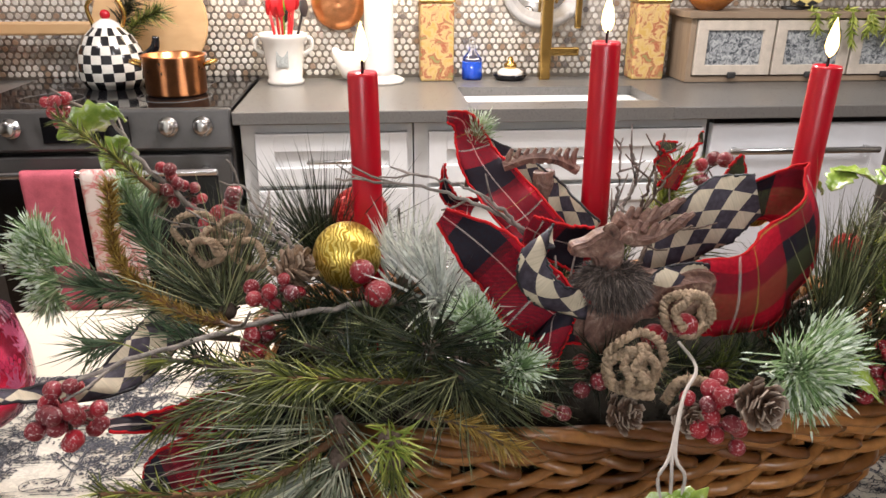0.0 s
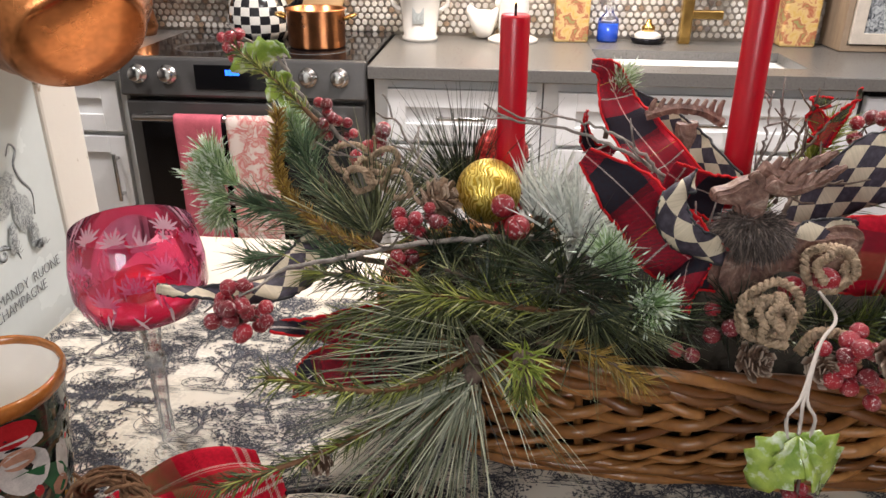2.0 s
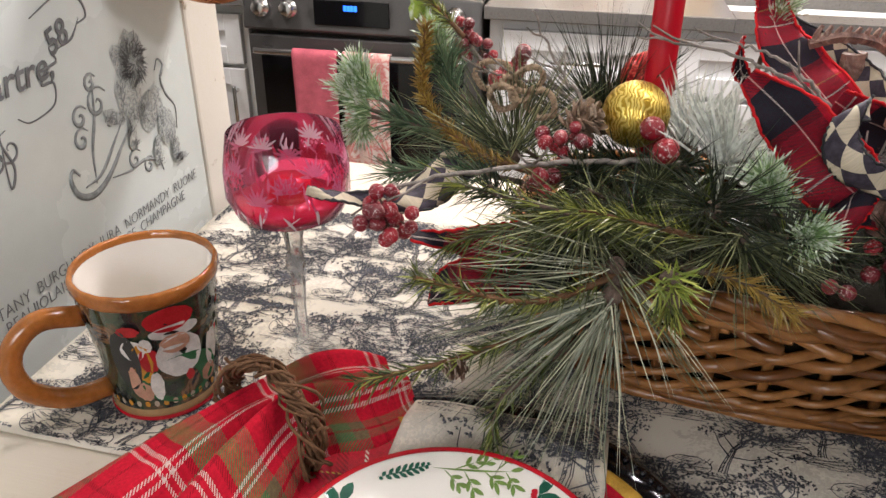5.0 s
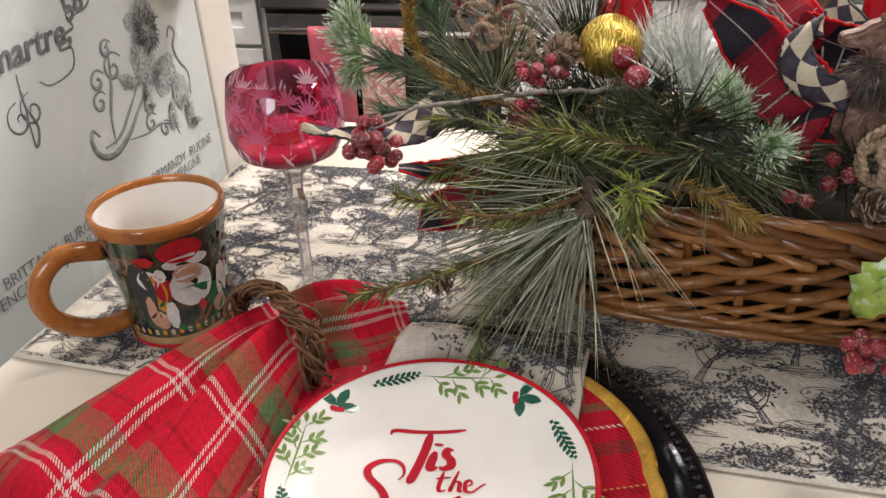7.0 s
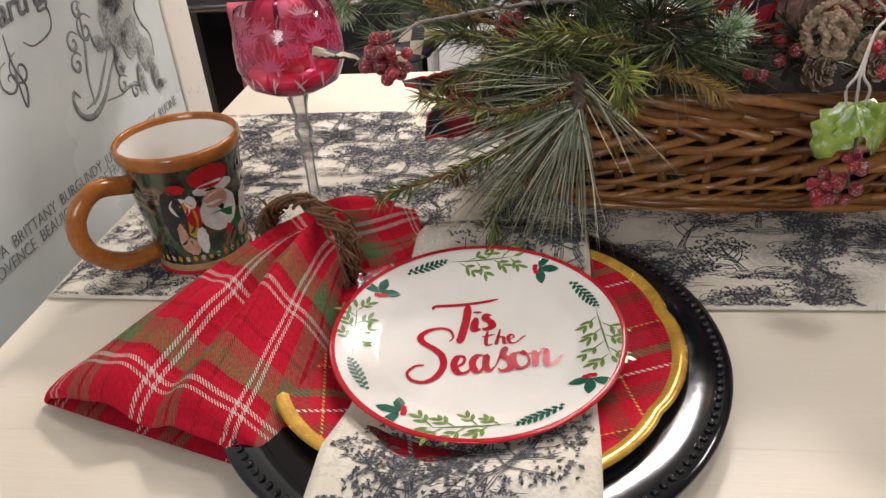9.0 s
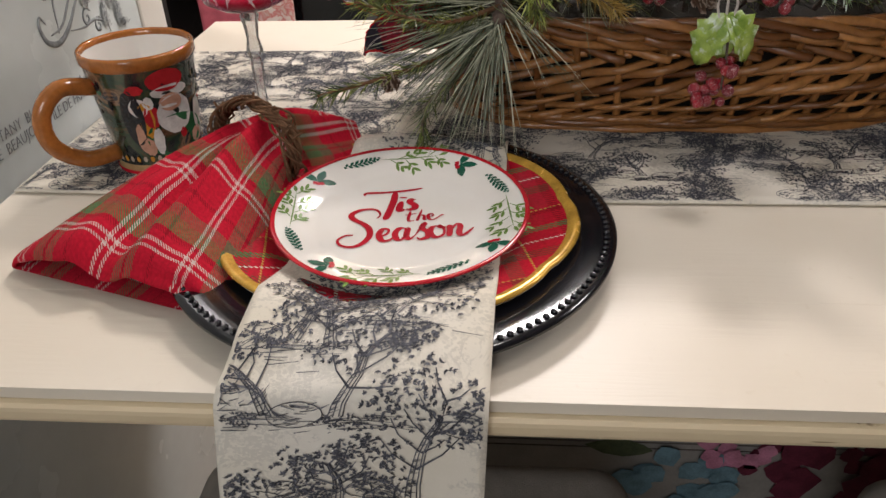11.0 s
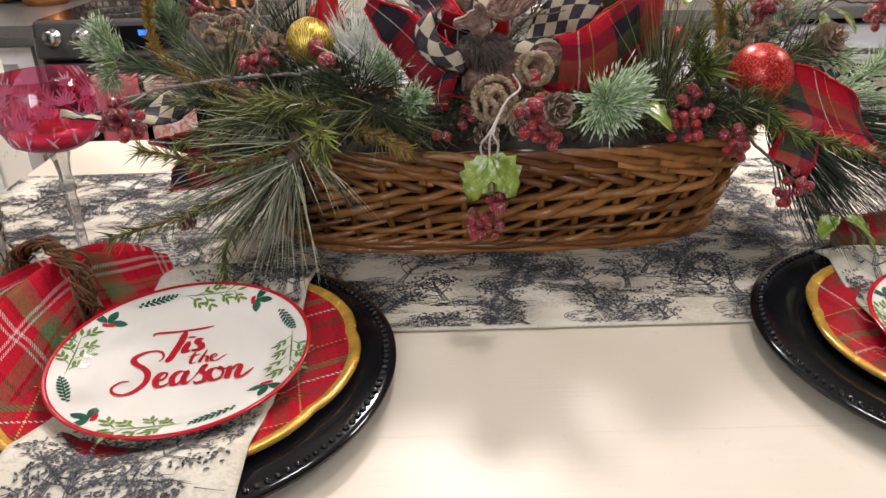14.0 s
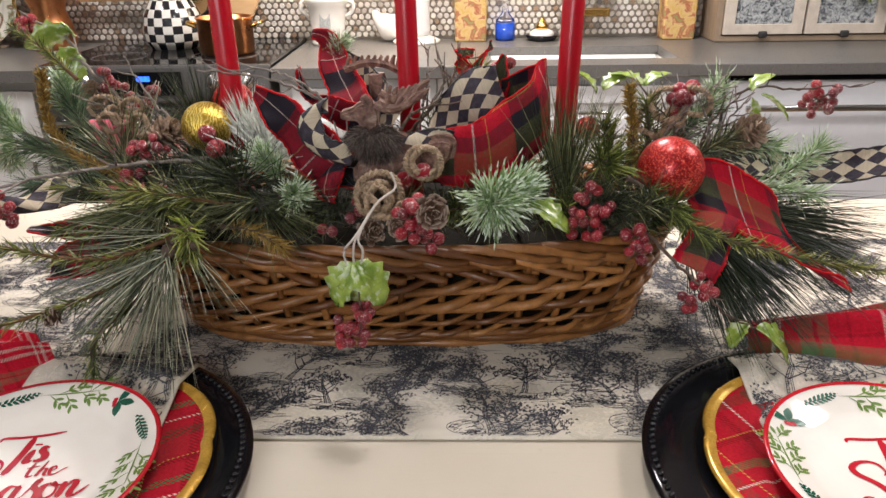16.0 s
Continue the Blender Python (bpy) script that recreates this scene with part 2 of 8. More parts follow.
ribbon_plaid = plaid_material("ribbon_plaid", 0.078,
    [(0, RED), (0.24, BLACK), (0.36, (0.03, 0.035, 0.03)), (0.50, BLACK), (0.58, RED), (0.78, WHITE), (0.80, RED), (0.9, RED), (0.93, GOLDC), (0.945, RED)],
    [(0, RED), (0.20, (0.09, 0.10, 0.04)), (0.36, (0.10, 0.12, 0.05)), (0.44, BLACK), (0.60, RED), (0.74, GOLDC), (0.755, RED), (0.88, BLACK), (0.96, RED)], 0.7, 900.0, 0.0)
dark_plaid = plaid_material("ribbon_plaid_dark", 0.078,
    [(0, RED), (0.16, DRED), (0.22, BLACK), (0.50, BLACK), (0.56, RED), (0.76, WHITE), (0.775, RED), (0.93, GOLDC), (0.94, RED)],
    [(0, RED), (0.12, BLACK), (0.34, BLACK), (0.38, WHITE), (0.392, BLACK), (0.56, RED), (0.74, GOLDC), (0.755, RED), (0.90, BLACK), (0.97, RED)], 0.6, 900.0, 0.0)


def check_material(name="check_ribbon", a=(0.66, 0.57, 0.42), b=(0.04, 0.034, 0.045), scale=88.0, turn=45.0, rough=0.6):
    s = Mat(name, a, rough)
    mp = s.n("ShaderNodeMapping")
    mp.inputs["Rotation"].default_value = (0, 0, radians(turn))
    mp.inputs["Scale"].default_value = (1.0, 0.72, 1) if turn else (1, 1, 1)
    if turn:
        sc = s.n("ShaderNodeMapping")
        sc.inputs["Scale"].default_value = (0.8, 1.25, 1)
        s.link(s.coords("UV"), sc.inputs[0])
        mp.inputs["Scale"].default_value = (1, 1, 1)
        s.link(sc.outputs[0], mp.inputs[0])
    else:
        s.link(s.coords("UV"), mp.inputs[0])
    ch = s.n("ShaderNodeTexChecker", Scale=scale)
    s.link(mp.outputs[0], ch.inputs[0])
    wear = s.noise(250.0, 4, 0.6, 0.3, s.coords("UV"))
    streak = s.n("ShaderNodeMapping")
    streak.inputs["Scale"].default_value = (900, 60, 1)
    s.link(s.coords("UV"), streak.inputs[0])
    st = s.noise(1.0, 3, 0.6, 0, streak.outputs[0])
    cream = s.ramp(st, [(0.3, tuple(c * 0.75 for c in a)), (0.7, a)])
    ink = s.ramp(wear, [(0.35, b), (0.8, tuple(c * 2.2 for c in b))])
    s.colour(s.mix(ch.outputs["Fac"], ink, cream))
    if turn:
        s.b.inputs["Specular IOR Level"].default_value = 0.2
    return s.m


def wood_material(name, low, high, rough=0.5, scale=(3, 40, 3), bump=0.15):
    s = Mat(name, low, rough)
    mp = s.n("ShaderNodeMapping")
    mp.inputs["Scale"].default_value = scale
    s.link(s.coords(), mp.inputs[0])
    n1 = s.noise(1.0, 6, 0.6, 1.2, mp.outputs[0])
    n2 = s.noise(6.0, 3, 0.5, 0, mp.outputs[0])
    s.colour(s.mix(0.3, s.ramp(n1, [(0.3, low), (0.7, high)]), s.ramp(n2, [(0.3, low), (0.7, high)])))
    s.bump(n1, bump)
    return s.m


def table_material():
    """Old cream paint: faint brush grain along the boards, darker rubbed spots."""
    s = Mat("cream_table_paint", (0.70, 0.61, 0.44), 0.36)
    mp = s.n("ShaderNodeMapping")
    mp.inputs["Scale"].default_value = (16, 260, 16)
    s.link(s.coords(), mp.inputs[0])
    grain = s.noise(1.0, 4, 0.6, 0.4, mp.outputs[0])
    cloud = s.noise(5.0, 4)
    fine = s.noise(120.0, 3)
    col = s.ramp(cloud, [(0.3, (0.64, 0.565, 0.45)), (0.7, (0.71, 0.645, 0.535))])
    s.colour(s.mix(s.ramp(fine, [(0.66, (0, 0, 0)), (0.8, (0.2, 0.2, 0.2))]), col, (0.45, 0.34, 0.2)))
    s.rough(s.math("MULTIPLY_ADD", cloud, 0.18, 0.34))
    s.bump(s.math("ADD", grain, s.math("MULTIPLY", fine, 0.3)), 0.22, 0.0012)
    return s.m


toile = toile_material()
check = check_material()
cream_paint = table_material()
willow = per_object("willow", (0.14, 0.048, 0.012), (0.50, 0.225, 0.068), 0.28, 0.35, 160)
bark = simple("twig_bark", (0.13, 0.095, 0.075), 0.85, vary=0.5, scale=160, bump=0.6, bump_scale=420)
snowy_bark = simple("frosted_bark", (0.25, 0.22, 0.195), 0.85, vary=0.55, scale=120, bump=0.6, bump_scale=420)
vine = simple("vine", (0.16, 0.085, 0.045), 0.8, vary=0.5, scale=140, bump=0.6, bump_scale=500)
jute = simple("jute_rope", (0.42, 0.31, 0.21), 0.95, vary=0.5, scale=220, bump=0.9, bump_scale=900)
red_wax = Mat("red_wax", (0.50, 0.003, 0.016), 0.30, Subsurface_Weight=0.12, Subsurface_Scale=0.01)
red_wax.b.inputs["Subsurface Radius"].default_value = (1.0, 0.1, 0.08)
red_wax.bump(red_wax.noise(70, 4), 0.12)
red_wax = red_wax.m
wick_mat = simple("wick", (0.03, 0.02, 0.02), 0.9)
black_gloss = simple("black_gloss", (0.006, 0.006, 0.008), 0.10, vary=0.2, scale=20)
cream_glaze = Mat("cream_glaze", (0.80, 0.76, 0.69), 0.10, Coat_Weight=0.4)
cream_glaze.colour(cream_glaze.ramp(cream_glaze.noise(25, 4), [(0.3, (0.76, 0.72, 0.65)), (0.7, (0.82, 0.79, 0.73))]))
cream_glaze = cream_glaze.m
red_glaze = simple("red_glaze", (0.46, 0.012, 0.022), 0.15, vary=0.15, scale=60)
red_ink = simple("red_ink", (0.44, 0.012, 0.026), 0.18, vary=0.1)
leaf_ink = simple("leaf_ink", (0.15, 0.24, 0.06), 0.2, vary=0.3, scale=200)
dark_leaf_ink = simple("dark_leaf_ink", (0.012, 0.09, 0.055), 0.2, vary=0.3, scale=200)
gold_glaze = simple("gold_glaze", (0.62, 0.36, 0.06), 0.25, metal=0.35, vary=0.4, scale=90)
mug_brown = simple("brown_glaze", (0.33, 0.115, 0.025), 0.16, vary=0.35, scale=40)

# ---- the room ----
floor_wood = wood_material("floor_planks_oak", (0.20, 0.13, 0.08), (0.32, 0.22, 0.14), 0.45)
wall_paint = simple("wall_paint", (0.52, 0.50, 0.47), 0.8, vary=0.04, scale=8, bump=0.05)
ceiling_paint = simple("ceiling_paint", (0.8, 0.79, 0.77), 0.9, vary=0.03, scale=8)
white_paint = simple("white_cabinet_paint", (0.74, 0.75, 0.75), 0.38, vary=0.04, scale=12)
stone_counter = simple("grey_quartz", (0.135, 0.130, 0.122), 0.3, vary=0.22, scale=150)
steel = simple("black_steel", (0.115, 0.112, 0.110), 0.36, metal=0.6, vary=0.1, scale=20)
chrome = simple("brushed_chrome", (0.62, 0.62, 0.62), 0.2, metal=1.0, vary=0.08)
glass_black = simple("black_glass", (0.006, 0.006, 0.007), 0.06, vary=0.1)
copper = simple("polished_copper", (0.70, 0.30, 0.13), 0.3, metal=1.0, vary=0.22, scale=30)
brass = simple("brass", (0.62, 0.40, 0.13), 0.24, metal=1.0, vary=0.15)
pale_wood = wood_material("pale_board", (0.46, 0.28, 0.13), (0.60, 0.40, 0.21), 0.5)
grey_wood = wood_material("weathered_board", (0.20, 0.14, 0.09), (0.34, 0.26, 0.18), 0.7)

floor = part("floor", box((6.6, 6.0, 0.05), (0.3, 0.9, -0.025)), floor_wood)
tagged(floor, "brown wooden floor of the kitchen diner", "floor", kind="structure")
ceiling = part("ceiling", box((6.6, 6.0, 0.05), (0.3, 0.9, 2.475)), ceiling_paint)
tagged(ceiling, "plain white ceiling", "ceiling", kind="structure")
for nm, size, c, lab in (("wall_south", (6.6, 0.1, 2.5), (0.3, -1.6, 1.25), "plain pale wall behind the table"),
                    ("wall_west", (0.1, 5.3, 2.5), (-2.95, 1.05, 1.25), "plain pale side wall"),
                    ("wall_east", (0.1, 5.3, 2.5), (3.55, 1.05, 1.25), "plain pale wall beside the kitchen")):
    w = part(nm, box(size, c), wall_paint)
    tagged(w, lab, "wall", kind="structure")

# the kitchen run behind the table: u along it, v into it
K = pose(-0.39, 2.185, 0.02)


def kp(u, v, z):
    return K @ Vector((u, v, z))


def kthing(name, label, category, u, v, z, turn=0.0, group="", kind=""):
    return thing(name, label, category, K @ pose(u, v, z, 0, 0, turn), group, kind)


wall_north = part("wall_north", box((6.9, 0.1, 2.5), (0, 0, 0)), wall_paint)
wall_north.matrix_basis = K @ pose(0.6, 0.67, 1.23)
tagged(wall_north, "kitchen wall behind the counter", "wall", kind="structure")


def penny_tiles():
    """The splashback: small round tiles in white, grey and sand, in grout."""
    th = kthing("splashback", "splashback of small round white, grey and sand tiles", "splashback", 0, 0.618, 0, kind="structure")
    part("grout", box((4.4, 0.008, 0.85), (0.75, -0.003, 0.885 + 0.425)), simple("grout", (0.46, 0.42, 0.37), 0.9), th)
    s = Mat("penny_tile", (0.7, 0.68, 0.64), 0.22)
    r = s.n("ShaderNodeNewGeometry").outputs["Random Per Island"]
    s.colour(s.ramp(r, [(0, (0.58, 0.55, 0.50)), (0.40, (0.44, 0.40, 0.35)), (0.62, (0.62, 0.60, 0.56)), (0.80, (0.28, 0.20, 0.14)), (0.89, (0.54, 0.51, 0.47)), (0.94, (0.18, 0.16, 0.15))], True))
    verts, faces = [], []
    d, rr = 0.0255, 0.0112
    rows = int(0.50 / (d * 0.866))
    for j in range(rows):
        for i in range(int(3.9 / d)):
            cx = -1.25 + i * d + (j % 2) * d / 2
            cz = 0.885 + 0.02 + j * d * 0.866
            b = len(verts)
            for rad, y in ((rr, -0.0075), (rr * 0.86, -0.0098)):
                for k in range(6):
                    a = k * math.pi / 3
                    verts.append((cx + rad * math.cos(a), y, cz + rad * math.sin(a)))
            faces.append(tuple(b + 6 + k for k in range(6)))
            for k in range(6):
                faces.append((b + k, b + (k + 1) % 6, b + 6 + (k + 1) % 6, b + 6 + k))
    ob = mesh_object("tiles", verts, faces, s.m, th, "round glazed tiles", smooth=False)
    ob["kind"] = "stuff"


penny_tiles()


def countertop():
    CZ = 0.885
    th = kthing("countertop", "dark grey quartz countertop with a white undermount sink", "countertop", 0, 0, 0, kind="structure")
    # slabs round the sink opening
    for n, (x0, x1, y0, y1) in enumerate(((0.0, 0.70, -0.02, 0.62), (1.315, 3.0, -0.02, 0.62), (0.70, 1.315, -0.02, 0.10), (0.70, 1.315, 0.375, 0.62), (-1.30, -0.765, -0.02, 0.62))):
        part("slab", box((x1 - x0, y1 - y0, 0.038), ((x0 + x1) / 2, (y0 + y1) / 2, CZ - 0.019), 0.003 if n in (0, 1) else 0.0), stone_counter, th, smooth=False)
    sink = part("sink", merge(box((0.615, 0.012, 0.2), (1.0075, 0.106, CZ - 0.13)), box((0.615, 0.012, 0.2), (1.0075, 0.369, CZ - 0.13)), box((0.012, 0.275, 0.2), (0.706, 0.2375, CZ - 0.13)),
                box((0.012, 0.275, 0.2), (1.309, 0.2375, CZ - 0.13)), box((0.615, 0.275, 0.012), (1.0075, 0.2375, CZ - 0.225))), simple("white_sink", (0.82, 0.82, 0.81), 0.15, vary=0.03), th, "white ceramic sink")


countertop()


def cabinet(u0, u1, drawer=True):
    w = u1 - u0
    th = kthing("base_cabinet", "white shaker base cabinet with a bar handle", "cabinet", u0, 0, 0, group="base cabinets")
    part("body", box((w - 0.004, 0.56, 0.75), (w / 2, 0.31, 0.47), 0.002), white_paint, th, smooth=False)
    part("plinth", box((w - 0.004, 0.50, 0.114), (w / 2, 0.33, 0.037)), white_paint, th, smooth=False)

    def front(name, x0, x1, z0, z1, vertical=False):
        r = 0.055
        cx, cz, ww, hh = (x0 + x1) / 2, (z0 + z1) / 2, x1 - x0, z1 - z0
        p = part(name, box((ww, 0.012, hh), (cx, 0.022, cz)), white_paint, th, smooth=False)
        for size, c in (((r, 0.02, hh), (x0 + r / 2, 0.014, cz)), ((r, 0.02, hh), (x1 - r / 2, 0.014, cz)), ((ww - 2 * r, 0.02, r), (cx, 0.014, z0 + r / 2)), ((ww - 2 * r, 0.02, r), (cx, 0.014, z1 - r / 2))):
            part("rail", box(size, c, 0.002), white_paint, p, smooth=False)
        if vertical:
            bar = merge(box((0.011, 0.011, 0.16), (x1 - 0.03, -0.026, z1 - 0.13), 0.003), box((0.008, 0.03, 0.008), (x1 - 0.03, -0.012, z1 - 0.07)), box((0.008, 0.03, 0.008), (x1 - 0.03, -0.012, z1 - 0.19)))
        else:
            bar = merge(box((0.15, 0.011, 0.011), (cx, -0.026, cz), 0.003), box((0.008, 0.03, 0.008), (cx - 0.06, -0.012, cz)), box((0.008, 0.03, 0.008), (cx + 0.06, -0.012, cz)))
        part("handle", bar, chrome, p, "brushed metal bar handle")

    front("drawer_front", 0.045, w - 0.02, 0.655, 0.815)
    front("door", 0.045, w - 0.02, 0.10, 0.64, True)


for a, b in ((0.01, 0.525), (0.525, 1.45), (-1.30, -0.775)):
    cabinet(a, b)


def dishwasher():
    th = kthing("dishwasher", "stainless steel dishwasher under the counter", "dishwasher", 1.455, 0, 0)
    st = simple("stainless_front", (0.66, 0.68, 0.71), 0.4, metal=0.0, vary=0.05, scale=6)
    part("body", box((0.6, 0.55, 0.86), (0.30, 0.32, 0.415), 0.002), steel, th, smooth=False)
    part("door", box((0.594, 0.03, 0.726), (0.30, 0.022, 0.463), 0.004), st, th, smooth=False)
    part("control_strip", box((0.594, 0.035, 0.022), (0.30, 0.022, 0.838), 0.003), glass_black, th, smooth=False)
    part("handle", merge(box((0.5, 0.014, 0.02), (0.30, -0.03, 0.745), 0.005), box((0.012, 0.04, 0.014), (0.08, -0.01, 0.745)), box((0.012, 0.04, 0.014), (0.52, -0.01, 0.745))), chrome, th)


dishwasher()


def stove():
    th = kthing("range_cooker", "black stainless range cooker with glass hob and four front knobs", "cooker", -0.765, 0, 0)
    W = 0.76
    part("body", box((W - 0.004, 0.58, 0.875), (W / 2, 0.31, 0.4225), 0.004), steel, th, smooth=False)
    part("hob", box((W, 0.60, 0.012), (W / 2, 0.315, 0.889), 0.004), glass_black, th, "black glass hob", smooth=False)
    bm = box((W, 0.05, 0.115), (W / 2, -0.005, 0.8375), 0.008)
    for v in bm.verts:
        if v.co.z > 0.85 and v.co.y < 0.01:
            v.co.y += 0.022
    panel = part("control_panel", bm, steel, th, smooth=False)
    part("display", box((0.24, 0.006, 0.075), (0.36, -0.028, 0.842), 0.002), glass_black, panel, smooth=False)
    glow = Mat("clock_glow", (0.01, 0.05, 0.3), 0.4)
    glow.b.inputs["Emission Color"].default_value = (0.02, 0.14, 1, 1)
    glow.b.inputs["Emission Strength"].default_value = 3
    part("clock_digits", merge(*[box((0.009, 0.003, 0.016), (0.342 + 0.011 * k, -0.0325, 0.858)) for k in range(4)]), glow.m, panel, "small blue clock digits", smooth=False)
    for u in (0.063, 0.156, 0.586, 0.682):
        v, f = lathe([(0.0, 0.028), (0.018, 0.028), (0.0215, 0.025), (0.0225, 0.004), (0.029, 0.003), (0.029, 0.0), (0.0, 0.0)], 28)
        kn = mesh_object("knob", v, f, chrome, panel, "round brushed metal knob")
        kn.matrix_basis = pose(u, -0.026, 0.848, 84, 0, 0)
    door = part("oven_door", box((W - 0.02, 0.035, 0.62), (W / 2, -0.004, 0.455), 0.006), steel, th, smooth=False)
    part("oven_window", box((W - 0.10, 0.006, 0.46), (W / 2, -0.0235, 0.47), 0.002), glass_black, door, smooth=False)
    part("oven_handle", merge(box((W - 0.08, 0.022, 0.022), (W / 2, -0.06, 0.722), 0.009), box((0.02, 0.05, 0.02), (0.08, -0.035, 0.722)), box((0.02, 0.05, 0.02), (W - 0.08, -0.035, 0.722))), chrome, door)
    ring = simple("hob_ring", (0.10, 0.10, 0.10), 0.3)
    for u, v, r in ((0.2, 0.18, 0.09), (0.56, 0.2, 0.11), (0.2, 0.45, 0.08), (0.56, 0.46, 0.07)):
        a = np.linspace(0, 2 * math.pi, 40, endpoint=False)
        tube("burner_ring", np.c_[u + r * np.cos(a), v + r * np.sin(a), np.full(40, 0.8952)], 0.0012, ring, th, sides=4, closed=True)


stove()


def towel(u, width, material, label):
    th = kthing("tea_towel", label, "towel", u, -0.063, 0.722, group="towels on the oven handle")
    verts, faces, uvs = [], [], []
    n, m = 18, 26
    for j in range(m):
        s = j / (m - 1)
        for i in range(n):
            x = (i / (n - 1) - 0.5) * width * (1 - 0.06 * math.sin(s * 3))
            if s < 0.12:
                a = math.pi * s / 0.12
                y, z = 0.013 * math.cos(a), 0.013 * math.sin(a)
            else:
                y, z = -0.014 - 0.004 * math.sin(i * 0.9 + s * 2) * s, -(s - 0.12) * 0.48
            verts.append((x, y, z))
            uvs.append((x, s * 0.5))
    for j in range(m - 1):
        for i in range(n - 1):
            a = j * n + i
            faces.append((a, a + 1, a + n + 1, a + n))
    ob = mesh_object("cloth", verts, faces, material, th, uvs=uvs)
    mod = ob.modifiers.new("thick", "SOLIDIFY")
    mod.thickness = 0.003


towel_red = simple("red_towel", (0.50, 0.115, 0.15), 0.95, vary=0.2, scale=40, bump=0.5, bump_scale=600)
tw = Mat("floral_towel", (0.7, 0.5, 0.46), 0.95)
tw.colour(tw.ramp(tw.noise(26, 4, 0.55, 0.8), [(0.42, (0.68, 0.58, 0.53)), (0.5, (0.55, 0.16, 0.15)), (0.58, (0.62, 0.46, 0.4))]))
towel(-0.765 + 0.25, 0.15, towel_red, "plain faded red tea towel hanging on the oven handle")
towel(-0.765 + 0.415, 0.155, tw.m, "pale tea towel with red flowers on the oven handle")


def kettle():
    th = kthing("checkered_kettle", "black and white checkered enamel kettle on the hob", "kettle", -0.445, 0.40, 0.896)
    prof = [(0.0, 0.0), (0.088, 0.0), (0.105, 0.03), (0.108, 0.07), (0.098, 0.12), (0.072, 0.165), (0.05, 0.185), (0.045, 0.19)]
    v, f = lathe(prof, 48)
    uv = [(math.atan2(p[1], p[0]) / (2 * math.pi) * 10, p[2] * 18) for p in v]
    mesh_object("body", v, f, check_material("enamel_check", (0.78, 0.76, 0.70), (0.012, 0.012, 0.014), 2.0, 0.0, 0.14), th, uvs=uv)
    v, f = lathe([(0.046, 0.188), (0.04, 0.20), (0.015, 0.215), (0.0, 0.217)], 32)
    lid = mesh_object("lid", v, f, simple("white_enamel", (0.75, 0.74, 0.7), 0.15), th)
    part("lid_knob", ball(0.016, (0, 0, 0.228)), red_glaze, lid, "red knob")
    tube("spout", spline([(0.095, 0, 0.08), (0.14, 0, 0.12), (0.15, 0, 0.16)], 12), 0.02, black_gloss, th, sides=12, end=0.011)
    tube("handle", spline([(-0.04, 0, 0.19), (-0.05, 0, 0.26), (0.02, 0, 0.295), (0.06, 0, 0.24), (0.05, 0, 0.19)], 20), 0.007, brass, th, sides=8)


kettle()


def copper_pot():
    th = kthing("copper_pot", "small copper saucepan with brass handles on the hob", "pot", -0.21, 0.25, 0.896)
    lathe_part("body", [(0.0, 0.0), (0.086, 0.0), (0.092, 0.006), (0.094, 0.115), (0.099, 0.119), (0.094, 0.121), (0.089, 0.117), (0.087, 0.01), (0.0, 0.008)], copper, th)
    for s in (-1, 1):
        tube("handle", spline([(s * 0.094, -0.025, 0.09), (s * 0.125, -0.02, 0.1), (s * 0.125, 0.02, 0.1), (s * 0.094, 0.025, 0.09)], 14), 0.006, brass, th, sides=8)


copper_pot()


def cutting_board():
    th = kthing("bread_board", "round pale wooden bread board leaning on the tiles", "cutting board", -0.34, 0.53, 1.09)
    bm = bmesh.new()
    bmesh.ops.create_cone(bm, cap_ends=True, segments=48, radius1=0.19, radius2=0.19, depth=0.022)
    bmesh.ops.bevel(bm, geom=[e for e in bm.edges if e.calc_face_angle(0) > 1], offset=0.004, segments=2, affect="EDGES")
    bmesh.ops.rotate(bm, cent=(0, 0, 0), matrix=Matrix.Rotation(radians(80), 3, "X"), verts=bm.verts)
    part("disc", bm, pale_wood, th, smooth=False)
    part("grip", box((0.34, 0.022, 0.045), (-0.33, -0.005, -0.02), 0.008), pale_wood, th, smooth=False)
    part("foot", box((0.16, 0.03, 0.03), (0, 0.0, -0.19)), grey_wood, th)


cutting_board()


